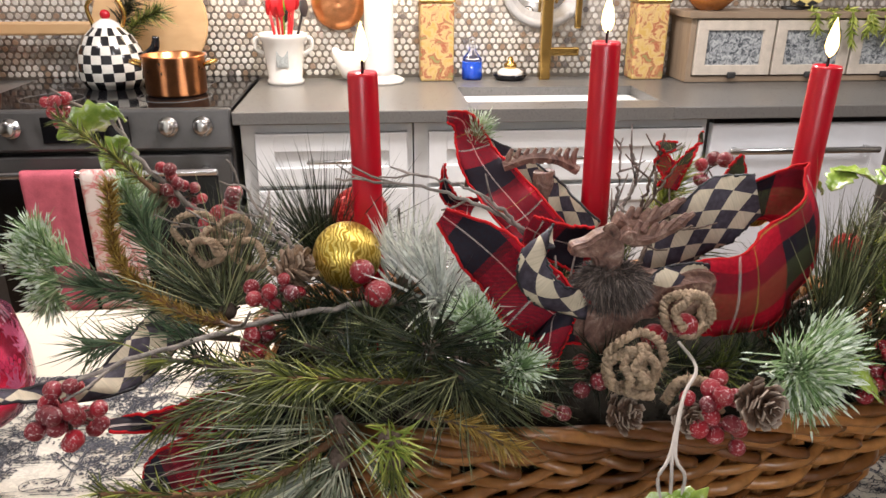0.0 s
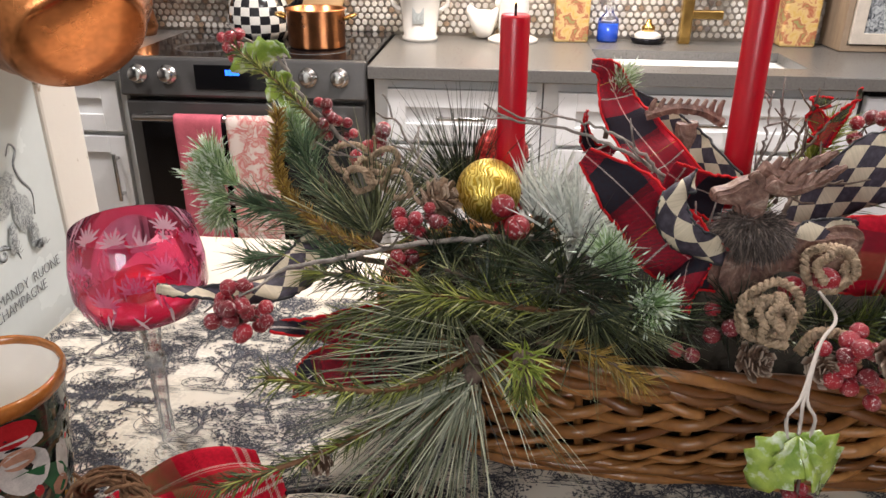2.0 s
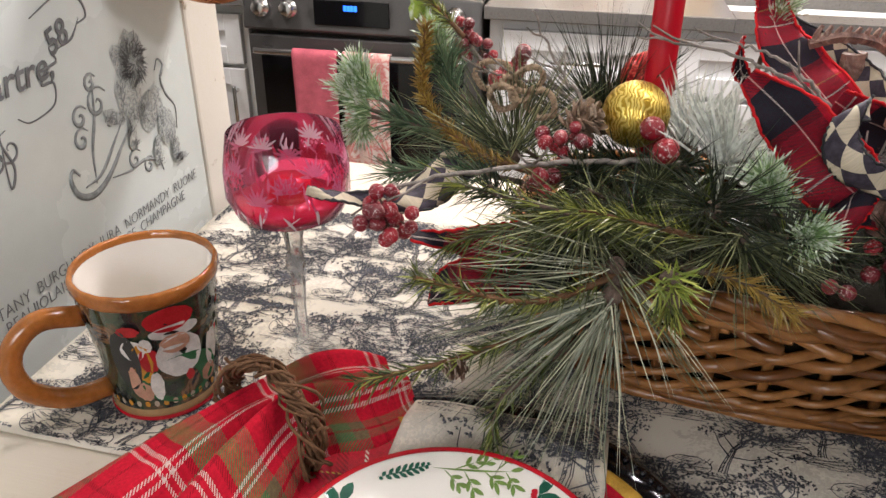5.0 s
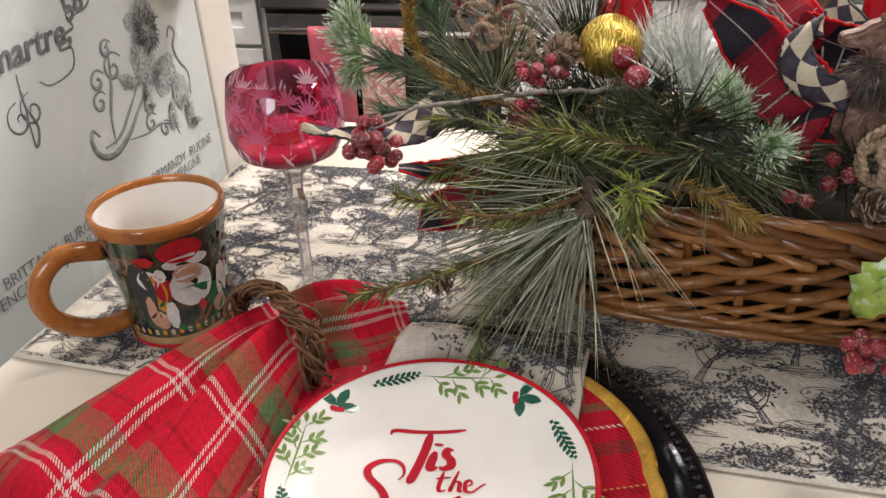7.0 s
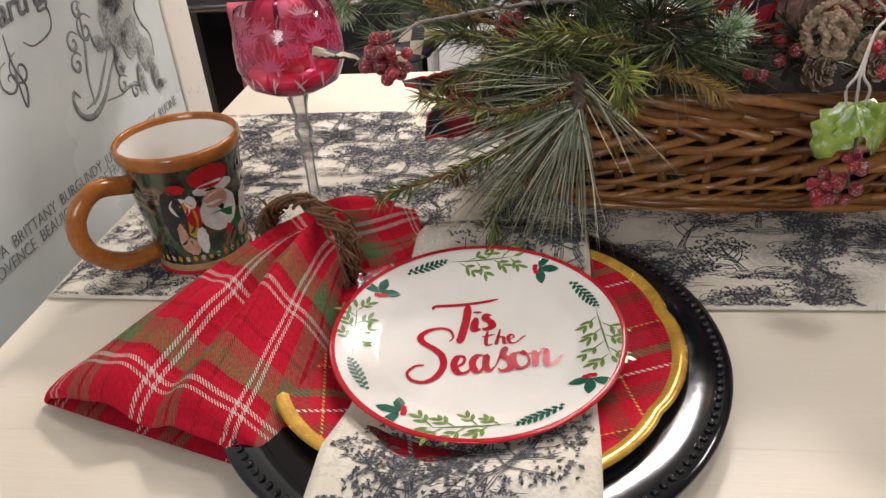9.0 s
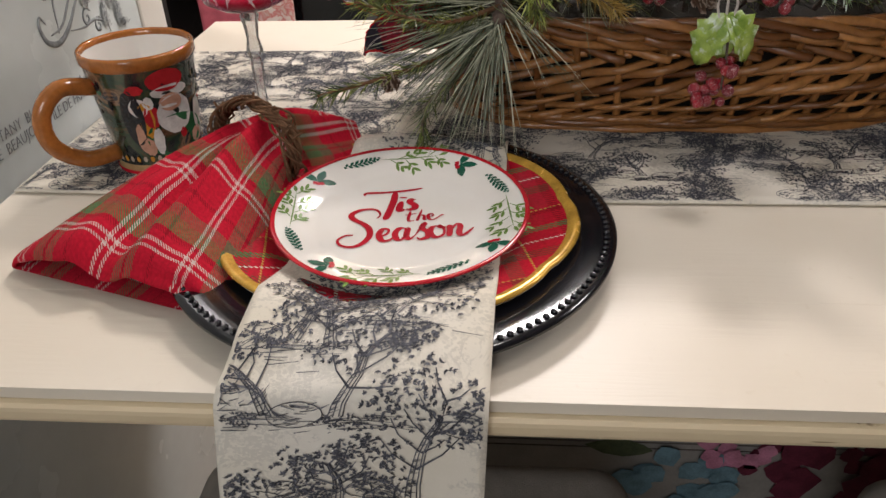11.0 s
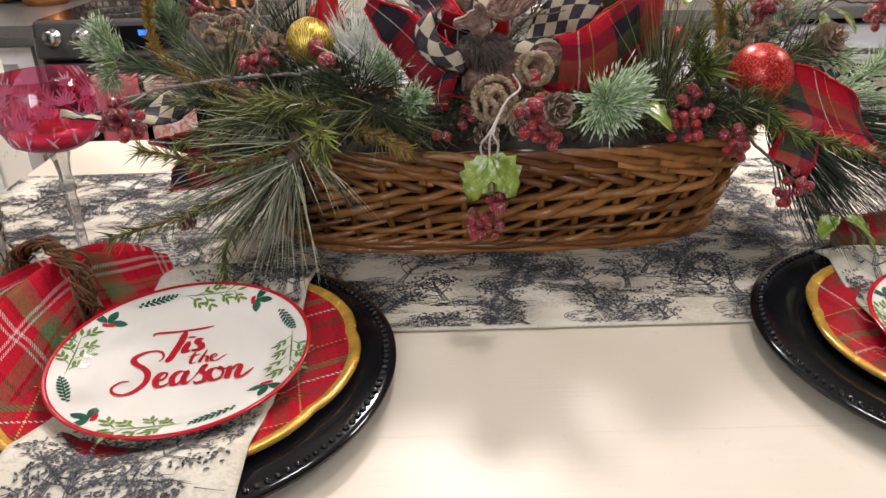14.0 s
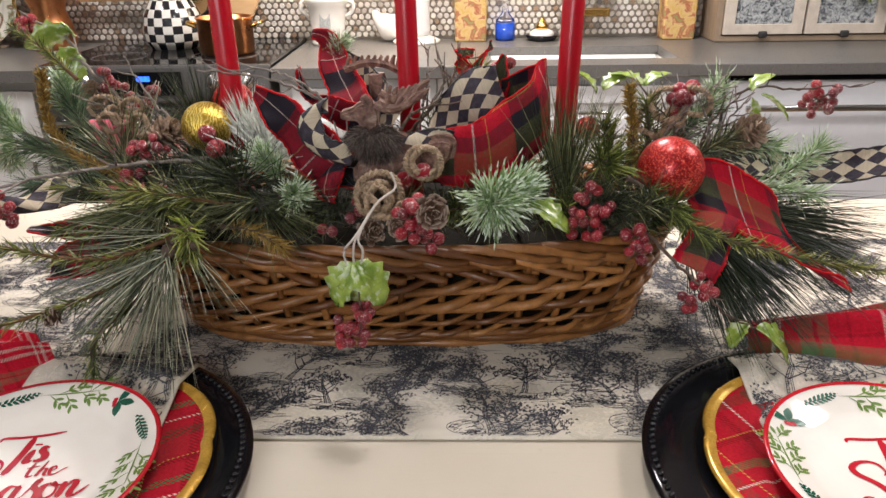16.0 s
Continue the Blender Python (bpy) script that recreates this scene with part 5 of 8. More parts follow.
def basket():
    th = thing("wicker_basket", "long oval honey-brown willow basket on the table runner", "basket", pose(0, 0, 0))
    stakes = 32
    for k in range(stakes):
        a = ROUND(k / stakes)
        tube("stake", [basket_point(a, s, -0.002) for s in np.linspace(-0.02, 1.0, 8)], 0.0036, willow, th, sides=6)
    rng = random.Random(11)
    # weavers: each rod starts behind a stake and climbs as it goes in and out
    layers = ((0.04, 0.32, 0.0032, 32, 4.6), (0.34, 0.42, 0.0045, 32, 4.3), (0.97, -0.24, 0.0046, 32, 3.1))
    for s0, rise, rad, count, reach in layers:
        for k in range(count):
            q0 = k / count + rng.uniform(-0.003, 0.003)
            span = reach / stakes
            pts = []
            for i in range(30):
                t = i / 29
                q = q0 + t * span
                w = 0.0058 * math.cos(math.pi * (t * reach + 1))
                s = s0 + rise * t + 0.012 * math.sin(5 * t + k)
                pts.append(basket_point(ROUND(q), min(0.99, s), w + 0.0015))
            r = rad * rng.uniform(0.85, 1.15)
            tube("rod", pts, r, willow, th, sides=7, end=r * 0.75)
    for j, (s, r) in enumerate(((-0.01, 0.0048), (0.05, 0.0042), (0.10, 0.004))):
        a = [ROUND(q) for q in np.linspace(0, 1, 90, endpoint=False)]
        tube("base_hoop", [basket_point(x, s, 0.004 + 0.002 * math.cos(q * 0.8 + j * 3)) for q, x in enumerate(a)], r, willow, th, sides=6, closed=True)
    # twisted border along the rim
    for k in range(32):
        q0 = k / 32
        pts = []
        for i in range(20):
            t = i / 19
            x, y, z = basket_point(ROUND(q0 + t * 0.11), 1.0, 0.008 * math.sin(t * math.pi * 1.0 - 0.5))
            pts.append((x, y, z + 0.012 * math.sin(math.pi * min(1, t * 1.15)) - 0.006))
        tube("border_rod", pts, 0.0046 * rng.uniform(0.85, 1.1), willow, th, sides=7, end=0.0034)
    a = [ROUND(q) for q in np.linspace(0, 1, 80, endpoint=False)]
    inner = [basket_point(x, 0.0, -0.006) for x in a]
    bm = bmesh.new()
    bm.faces.new([bm.verts.new(p) for p in inner])
    part("base", bm, willow, th, smooth=False)
    # near-black sheet inside the wall: the shade of the gaps put into its colour
    shade_lining, faces = [], []
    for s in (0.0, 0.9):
        shade_lining += [basket_point(x, s, -0.008) for x in a]
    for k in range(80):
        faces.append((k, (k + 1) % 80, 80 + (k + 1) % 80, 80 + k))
    mesh_object("shade_lining", shade_lining, faces, simple("basket_shade", (0.009, 0.007, 0.004), 0.95, vary=0.5, scale=60, bump=0.6), th, "near-black sheet standing in for the shade between the rods")
    # same near-black colour as a bed, for the shade under the greenery
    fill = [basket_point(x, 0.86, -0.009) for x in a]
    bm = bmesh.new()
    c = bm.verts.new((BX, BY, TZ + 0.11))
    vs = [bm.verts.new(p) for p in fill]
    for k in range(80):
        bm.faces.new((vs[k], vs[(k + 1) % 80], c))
    part("shade_bed", bm, bpy.data.materials["basket_shade"], th)


basket()


# ---- greenery ----
def needle_material(name, low, high, frost=0.0, rough=0.42):
    s = Mat(name, low, rough)
    r = s.n("ShaderNodeNewGeometry").outputs["Random Per Island"]
    base = s.ramp(r, [(0.0, low), (0.55, tuple(a * 0.75 + b * 0.25 for a, b in zip(low, high))), (1.0, high)])
    s.b.inputs["Specular IOR Level"].default_value = 0.42
    if frost:
        n = s.noise(190, 3)
        base = s.mix(s.ramp(n, [(0.62 - 0.34 * frost, (0, 0, 0)), (0.74 - 0.2 * frost, (0.9, 0.9, 0.9))]), base, (0.80, 0.82, 0.74))
    s.colour(base)
    return s.m


pine_grey = needle_material("pine_grey_green", (0.016, 0.026, 0.009), (0.42, 0.44, 0.22))
pine_silver = needle_material("pine_silver", (0.07, 0.085, 0.04), (0.80, 0.80, 0.60))
pine_dark = needle_material("pine_dark", (0.008, 0.017, 0.009), (0.065, 0.08, 0.04))
pine_green = needle_material("pine_green", (0.012, 0.028, 0.006), (0.36, 0.42, 0.09))
pine_olive = needle_material("pine_olive", (0.022, 0.034, 0.006), (0.40, 0.43, 0.09))
pine_lime = needle_material("pine_lime", (0.16, 0.22, 0.03), (0.56, 0.58, 0.14))
pine_frost = needle_material("pine_frosted", (0.15, 0.27, 0.09), (0.68, 0.82, 0.50), 0.22)
pine_white = needle_material("pine_flocked", (0.40, 0.42, 0.37), (0.82, 0.82, 0.77), 0.6)
pine_blue = needle_material("pine_blue_green", (0.035, 0.075, 0.035), (0.26, 0.36, 0.20))
snow_mat = simple("artificial_snow", (0.66, 0.74, 0.62), 0.8, vary=0.15, scale=300, bump=0.5, bump_scale=900)
pine_moss = needle_material("pine_moss", (0.20, 0.115, 0.022), (0.48, 0.34, 0.08))


def needle_data(roots, dirs, lengths, radius, sag, rng):
    """Thin tapered needles with one bend each."""
    n = len(roots)
    d = dirs / (np.linalg.norm(dirs, axis=1)[:, None] + 1e-9)
    ref = rng.normal(size=(n, 3))
    a = np.cross(d, ref)
    a /= np.linalg.norm(a, axis=1)[:, None] + 1e-9
    b = np.cross(d, a)
    mid = roots + d * lengths[:, None] * 0.5
    tip = roots + d * lengths[:, None] + a * lengths[:, None] * 0.06
    mid[:, 2] -= sag * lengths * 0.25
    tip[:, 2] -= sag * lengths
    verts = np.zeros((n, 7, 3))
    for k in range(3):
        w = math.cos(k * 2.094) * a + math.sin(k * 2.094) * b
        verts[:, k] = roots + w * radius
        verts[:, 3 + k] = mid + w * radius * 0.9
    verts[:, 6] = tip
    base = (np.arange(n) * 7)[:, None]
    quads = [np.concatenate([base + k, base + (k + 1) % 3, base + 3 + (k + 1) % 3, base + 3 + k], 1) for k in range(3)]
    tris = [np.concatenate([base + 3 + k, base + 3 + (k + 1) % 3, base + 6], 1) for k in range(3)]
    faces = np.concatenate(quads, 0).tolist() + np.concatenate(tris, 0).tolist()
    return verts.reshape(-1, 3), faces


SEED = [0]


def sprig(name, label, path, count, length, angle, material, radius=0.00042, sag=0.1, stem=0.0022, stem_mat=None, start=0.12, tuft=0, group="pine sprigs"):
    """A sprig of needles set round a stem; angle: degrees between needle and stem."""
    SEED[0] += 1
    rng = np.random.default_rng(SEED[0])
    p = spline(path, 24)
    th = thing(name, label, "pine sprig", pose(*p[0]), group)
    q = p - p[0]
    tube("stem", q, stem, stem_mat or bark, th, sides=6, end=stem * 0.5)
    t = rng.uniform(start, 1.0, count) ** 0.9
    if tuft:
        t[:tuft] = 1.0
    idx = t * 23
    i0 = np.clip(idx.astype(int), 0, 22)
    fr = (idx - i0)[:, None]
    roots = q[i0] * (1 - fr) + q[i0 + 1] * fr
    tan = q[i0 + 1] - q[i0]
    tan /= np.linalg.norm(tan, axis=1)[:, None] + 1e-9
    rad = rng.normal(size=(count, 3))
    rad -= (rad * tan).sum(1)[:, None] * tan
    rad /= np.linalg.norm(rad, axis=1)[:, None]
    ang = np.radians(angle + rng.normal(0, 13, count))[:, None]
    d = tan * np.cos(ang) + rad * np.sin(ang)
    L = length * rng.uniform(0.55, 1.12, count)
    v, f = needle_data(roots, d, L, radius, sag, rng)
    # no needle goes under the table's top
    v[:, 2] = np.maximum(v[:, 2], TZ + 0.006 - p[0][2])
    mesh_object("needles", v, f, material, th, smooth=False)
    if material is pine_frost:
        q = v.reshape(-1, 7, 3)
        pick = rng.permutation(len(q))[:len(q) * 2 // 5]
        low = q[pick, 3:6].mean(1) * 0.45 + q[pick, 6] * 0.55
        run = q[pick, 6] - low
        sv, sf = needle_data(low, run, np.linalg.norm(run, axis=1) * 1.06, radius * 1.15, 0.0, rng)
        mesh_object("snow", sv, sf, snow_mat, th, "white snow on the needle tips", smooth=False)
    return th


def fan(name, label, origin, targets, count, spread, length, material, radius=0.0005, sag=0.12, group="pine fans"):
    """Long needles that spring from one bud towards some targets."""
    SEED[0] += 1
    rng = np.random.default_rng(SEED[0])
    o = np.array(origin)
    th = thing(name, label, "pine sprig", pose(*origin), group)
    tg = np.array(targets) - o
    t = rng.uniform(0, len(tg) - 1, count)
    i0 = np.clip(t.astype(int), 0, len(tg) - 2)
    fr = (t - i0)[:, None]
    d = tg[i0] * (1 - fr) + tg[i0 + 1] * fr
    d /= np.linalg.norm(d, axis=1)[:, None]
    d += rng.normal(0, spread, (count, 3))
    roots = rng.normal(0, 0.0028, (count, 3)) + d * (rng.uniform(0, 0.25, count) * length)[:, None]
    L = length * rng.uniform(0.6, 1.1, count)
    v, f = needle_data(roots, d, L, radius, sag, rng)
    v[:, 2] = np.maximum(v[:, 2], TZ + 0.006 - origin[2])
    mesh_object("needles", v, f, material, th, smooth=False)
    if material is pine_frost:
        q = v.reshape(-1, 7, 3)
        pick = rng.permutation(len(q))[:len(q) * 2 // 5]
        low = q[pick, 3:6].mean(1) * 0.45 + q[pick, 6] * 0.55
        run = q[pick, 6] - low
        sv, sf = needle_data(low, run, np.linalg.norm(run, axis=1) * 1.06, radius * 1.15, 0.0, rng)
        mesh_object("snow", sv, sf, snow_mat, th, "white snow on the needle tips", smooth=False)
    part("bud", ball(0.006, (0, 0, 0), 10, 8), bark, th)
    return th


LG, LF, LM = "long-needled grey-green artificial pine fan", "frosted blue-green pine sprig tipped with snow", "olive moss-covered pine sprig with short needles"
# the great fan over the basket's corner
fan("pine_fan", LG, (-0.016, 0.325, 1.078), [(-0.16, 0.315, 1.075), (-0.14, 0.295, 1.035), (-0.10, 0.285, 1.0), (-0.05, 0.285, 0.985), (0.0, 0.295, 0.985)], 150, 0.12, 0.107, pine_silver, 0.0005, 0.10)
fan("pine_fan", LG, (-0.016, 0.335, 1.080), [(-0.16, 0.325, 1.085), (-0.13, 0.31, 1.04), (-0.06, 0.30, 1.0), (0.0, 0.31, 0.99)], 60, 0.13, 0.085, pine_dark, 0.00045, 0.08)
fan("pine_fan", LG, (-0.016, 0.340, 1.088), [(-0.15, 0.33, 1.10), (-0.11, 0.30, 1.10), (0.02, 0.31, 1.05), (0.05, 0.31, 1.05)], 45, 0.13, 0.09, pine_silver, 0.00042, 0.06)
fan("pine_bud", "bright lime-green tuft of pine tips with a brown bud", (0.010, 0.302, 1.104), [(-0.03, 0.28, 1.12), (0.01, 0.27, 1.13), (0.04, 0.28, 1.10), (0.02, 0.28, 1.07), (-0.02, 0.29, 1.08)], 110, 0.4, 0.0165, pine_lime, 0.0006, 0.0)
fan("pine_bud", "brown-tipped tuft below the lime-green pine tip", (0.012, 0.300, 1.094), [(-0.01, 0.28, 1.07), (0.015, 0.27, 1.06), (0.03, 0.28, 1.07)], 60, 0.3, 0.018, pine_olive, 0.0006, 0.0)
fan("pine_fan", LG, (0.050, 0.360, 1.105), [(0.0, 0.33, 1.09), (0.02, 0.31, 1.12), (0.06, 0.31, 1.08), (0.11, 0.33, 1.09), (0.10, 0.34, 1.12)], 150, 0.22, 0.060, pine_grey, 0.00045, 0.03)
fan("pine_fan", LG, (-0.035, 0.38, 1.098), [(-0.14, 0.35, 1.09), (-0.08, 0.32, 1.12), (-0.02, 0.33, 1.09), (0.03, 0.35, 1.12)], 170, 0.22, 0.080, pine_grey, 0.00045, 0.03)
fan("pine_fan", LG, (0.035, 0.365, 1.118), [(-0.04, 0.34, 1.13), (0.0, 0.32, 1.16), (0.05, 0.32, 1.16), (0.08, 0.33, 1.13), (0.06, 0.31, 1.09)], 110, 0.28, 0.070, pine_dark, 0.0004, 0.02)
sprig("pine_sprig", LM, [(-0.01, 0.34, 1.085), (-0.06, 0.30, 1.082), (-0.118, 0.275, 1.104)], 210, 0.017, 42, pine_olive, 0.0005, stem_mat=vine)
sprig("pine_sprig", LM, [(-0.03, 0.335, 1.06), (-0.09, 0.295, 1.046), (-0.150, 0.265, 1.038)], 190, 0.018, 38, pine_green, 0.0005, stem_mat=vine)
sprig("pine_sprig", LM, [(-0.03, 0.32, 1.05), (-0.07, 0.295, 1.02), (-0.075, 0.285, 0.99)], 110, 0.020, 40, pine_green, 0.0005)
sprig("pine_sprig", LM, [(0.02, 0.37, 1.10), (-0.04, 0.36, 1.108), (-0.12, 0.375, 1.115)], 190, 0.026, 36, pine_olive, 0.0005)
sprig("pine_sprig", LM, [(0.04, 0.36, 1.10), (0.0, 0.335, 1.118), (-0.04, 0.325, 1.128)], 190, 0.022, 36, pine_olive, 0.0005, stem_mat=vine)
sprig("pine_sprig", LM, [(0.02, 0.345, 1.09), (0.05, 0.325, 1.095), (0.075, 0.315, 1.085)], 180, 0.016, 42, pine_moss, 0.0005)
sprig("pine_sprig", "curved moss-brown pine stem standing up from the basket", [(-0.06, 0.42, 1.105), (-0.115, 0.425, 1.118), (-0.152, 0.44, 1.147), (-0.153, 0.445, 1.195)], 760, 0.0105, 50, pine_moss, 0.0006, 0, 0.0026, vine)
sprig("pine_sprig", "curved moss-brown pine stem standing up from the basket", [(-0.13, 0.46, 1.185), (-0.155, 0.47, 1.205), (-0.188, 0.48, 1.228)], 220, 0.0125, 45, pine_olive, 0.0005, 0, 0.0018, vine)
for path in ([(-0.12, 0.47, 1.13), (-0.15, 0.475, 1.155), (-0.155, 0.48, 1.180)], [(-0.14, 0.46, 1.12), (-0.19, 0.46, 1.137), (-0.208, 0.46, 1.158)], [(-0.14, 0.46, 1.12), (-0.195, 0.455, 1.13), (-0.214, 0.456, 1.145)], [(-0.14, 0.45, 1.12), (-0.195, 0.455, 1.125), (-0.206, 0.458, 1.115)],
             [(0.080, 0.565, 1.15), (0.084, 0.565, 1.18), (0.088, 0.565, 1.198)], [(0.05, 0.39, 1.11), (0.065, 0.365, 1.125), (0.056, 0.358, 1.143)], [(0.04, 0.39, 1.10), (0.075, 0.355, 1.11), (0.082, 0.342, 1.118)]):
    sprig("frosted_pine", LF, path, 420, 0.021, 38, pine_frost, 0.0005, 0.0, group="frosted pine sprigs", start=0.45)
fan("frosted_pine", "large frosted pale-green pine tuft at the basket's rim", (0.234, 0.334, 1.114), [(0.20, 0.31, 1.15), (0.25, 0.30, 1.17), (0.29, 0.31, 1.12), (0.25, 0.29, 1.08), (0.21, 0.31, 1.09), (0.20, 0.31, 1.14)], 560, 0.32, 0.0265, pine_frost, 0.0006, 0.0, "frosted pine sprigs")
fan("frosted_pine", "large frosted pale-green pine tuft at the basket's rim", (0.248, 0.344, 1.118), [(0.26, 0.33, 1.17), (0.31, 0.34, 1.15), (0.31, 0.33, 1.10)], 240, 0.3, 0.026, pine_frost, 0.0006, 0.0, "frosted pine sprigs")
fan("flocked_pine", "white flocked pine fan beside the candle", (0.045, 0.420, 1.122), [(0.01, 0.41, 1.15), (0.02, 0.42, 1.20), (0.05, 0.42, 1.19), (0.09, 0.41, 1.15), (0.06, 0.37, 1.13), (0.02, 0.38, 1.14)], 125, 0.16, 0.054, pine_white, 0.0012, 0.03)
fan("flocked_pine", "white flocked pine fan beside the candle", (0.025, 0.44, 1.125), [(0.0, 0.44, 1.17), (0.03, 0.44, 1.20), (0.07, 0.44, 1.18)], 60, 0.16, 0.052, pine_white, 0.0012, 0.03)
# loose dark fill across the whole basket
RNG = random.Random(8)
for k in range(26):
    x = -0.05 + 0.43 * k / 25
    y = RNG.uniform(0.39, 0.55)
    dx, dy = (x - 0.16) * 0.35 + RNG.uniform(-0.03, 0.03), (y - 0.49) * 0.5 + RNG.uniform(-0.03, 0.01)
    sprig("pine_sprig", "dark green pine sprig filling the basket", [(x, y, 1.06), (x + dx * 0.5, y + dy * 0.5, 1.09), (x + dx, y + dy, 1.118)], 120, 0.036, 48, (pine_dark, pine_grey, pine_dark, pine_green)[k % 4], 0.00045, 0.05, group="filling sprigs")
# dense front row between the rim and the bow
for k in range(20):
    x = -0.03 + 0.41 * k / 19
    dx = RNG.uniform(-0.025, 0.025)
    sprig("pine_sprig", "dark green pine sprig filling the basket", [(x, 0.405, 1.062), (x + dx * 0.5, 0.385, 1.085), (x + dx, 0.362, 1.098 + 0.012 * RNG.random())], 130, 0.034, 46, (pine_dark, pine_grey, pine_green, pine_dark)[k % 4], 0.00045, 0.04, group="filling sprigs")
for path in ([(-0.10, 0.45, 1.11), (-0.135, 0.462, 1.14), (-0.145, 0.47, 1.168)], [(-0.10, 0.44, 1.10), (-0.14, 0.445, 1.12), (-0.175, 0.44, 1.13)], [(-0.08, 0.42, 1.10), (-0.13, 0.42, 1.105), (-0.17, 0.415, 1.10)]):
    sprig("pine_sprig", "soft blue-green pine sprig at the basket's end", path, 240, 0.030, 38, pine_blue, 0.0005, 0.02)
# round the foot of the first candle
for path in ([(0.03, 0.44, 1.09), (0.005, 0.425, 1.112), (-0.03, 0.415, 1.125)], [(-0.03, 0.44, 1.09), (-0.005, 0.42, 1.115), (0.022, 0.405, 1.128)], [(0.0, 0.43, 1.09), (0.004, 0.405, 1.11), (0.002, 0.388, 1.122)], [(-0.05, 0.43, 1.09), (-0.035, 0.41, 1.112), (-0.045, 0.395, 1.122)]):
    sprig("pine_sprig", "dark green pine sprig filling the basket", path, 200, 0.032, 46, pine_grey if path[0][0] == 0.0 else pine_dark, 0.00045, 0.02, group="filling sprigs")
# the tangle beside the red ball
for k, path in enumerate(([(0.36, 0.46, 1.09), (0.38, 0.455, 1.13), (0.375, 0.45, 1.168)], [(0.38, 0.47, 1.09), (0.41, 0.47, 1.13), (0.435, 0.47, 1.155)], [(0.36, 0.44, 1.09), (0.345, 0.435, 1.13), (0.335, 0.43, 1.155)], [(0.42, 0.47, 1.09), (0.45, 0.475, 1.11), (0.485, 0.475, 1.13)], [(0.40, 0.45, 1.09), (0.425, 0.45, 1.12), (0.45, 0.45, 1.135)])):
    sprig("pine_sprig", "loose green pine sprig beside the red ball", path, 210, 0.030, 44, (pine_green, pine_blue, pine_olive, pine_dark, pine_grey)[k], 0.00045, 0.02)
# back and left edge
fan("pine_fan", LG, (-0.09, 0.44, 1.11), [(-0.20, 0.42, 1.12), (-0.15, 0.45, 1.16), (-0.08, 0.46, 1.19), (-0.03, 0.45, 1.17)], 200, 0.2, 0.075, pine_grey, 0.00042, 0.02)
fan("pine_fan", "dark thin pine needles spread behind the candle", (-0.03, 0.49, 1.12), [(-0.11, 0.48, 1.16), (-0.06, 0.49, 1.20), (0.0, 0.49, 1.19), (0.05, 0.48, 1.18)], 260, 0.25, 0.075, pine_dark, 0.0004, 0.0)
# right half
fan("pine_plume", "dark upright plume of fine pine needles", (0.296, 0.40, 1.09), [(0.27, 0.39, 1.17), (0.30, 0.40, 1.19), (0.33, 0.41, 1.17)], 170, 0.16, 0.095, pine_grey, 0.00042, 0.0)
fan("pine_bud", "green pine tuft with a brown bud", (0.325, 0.385, 1.128), [(0.30, 0.36, 1.15), (0.33, 0.36, 1.16), (0.35, 0.37, 1.13), (0.32, 0.35, 1.11)], 130, 0.4, 0.030, pine_green, 0.0006, 0.0)
sprig("pine_sprig", "upright moss-covered stem in the greenery", [(0.362, 0.43, 1.10), (0.362, 0.435, 1.140), (0.358, 0.445, 1.182)], 520, 0.010, 52, pine_moss, 0.0007, 0, 0.003)
sprig("pine_sprig", LM, [(0.35, 0.385, 1.10), (0.42, 0.365, 1.078), (0.50, 0.37, 1.055), (0.60, 0.39, 1.030)], 620, 0.016, 45, pine_olive, 0.0005, 0.05)
sprig("pine_sprig", LM, [(0.35, 0.39, 1.12), (0.385, 0.37, 1.10), (0.41, 0.36, 1.075)], 320, 0.022, 42, pine_green, 0.0005)
fan("pine_fan", "long dark pine needles spread over the table", (0.405, 0.415, 1.082), [(0.60, 0.42, 1.07), (0.58, 0.38, 1.03), (0.52, 0.33, 1.0), (0.46, 0.33, 1.0), (0.43, 0.34, 1.02)], 420, 0.13, 0.135, pine_dark, 0.0005, 0.10)
fan("pine_fan", "long dark pine needles spread over the table", (0.46, 0.44, 1.07), [(0.66, 0.48, 1.07), (0.66, 0.40, 1.03), (0.58, 0.35, 1.0)], 260, 0.12, 0.13, pine_dark, 0.0005, 0.08)
fan("pine_fan", LG, (0.335, 0.41, 1.09), [(0.28, 0.37, 1.11), (0.33, 0.36, 1.12), (0.37, 0.37, 1.10)], 200, 0.2, 0.05, pine_grey, 0.00042, 0.02)
for path in ([(0.50, 0.50, 1.08), (0.53, 0.50, 1.09), (0.556, 0.50, 1.112)], [(0.40, 0.47, 1.12), (0.43, 0.475, 1.15), (0.445, 0.48, 1.175)], [(0.39, 0.48, 1.10), (0.47, 0.485, 1.12), (0.51, 0.49, 1.115)], [(0.44, 0.46, 1.09), (0.49, 0.45, 1.09), (0.53, 0.44, 1.085)]):
    sprig("frosted_pine", LF, path, 240, 0.026, 42, pine_frost, 0.00055, 0.0, group="frosted pine sprigs")
sprig("pine_sprig", "green pine sprig behind the bow", [(0.20, 0.52, 1.12), (0.22, 0.51, 1.15), (0.225, 0.50, 1.18)], 260, 0.03, 40, pine_lime, 0.0005)


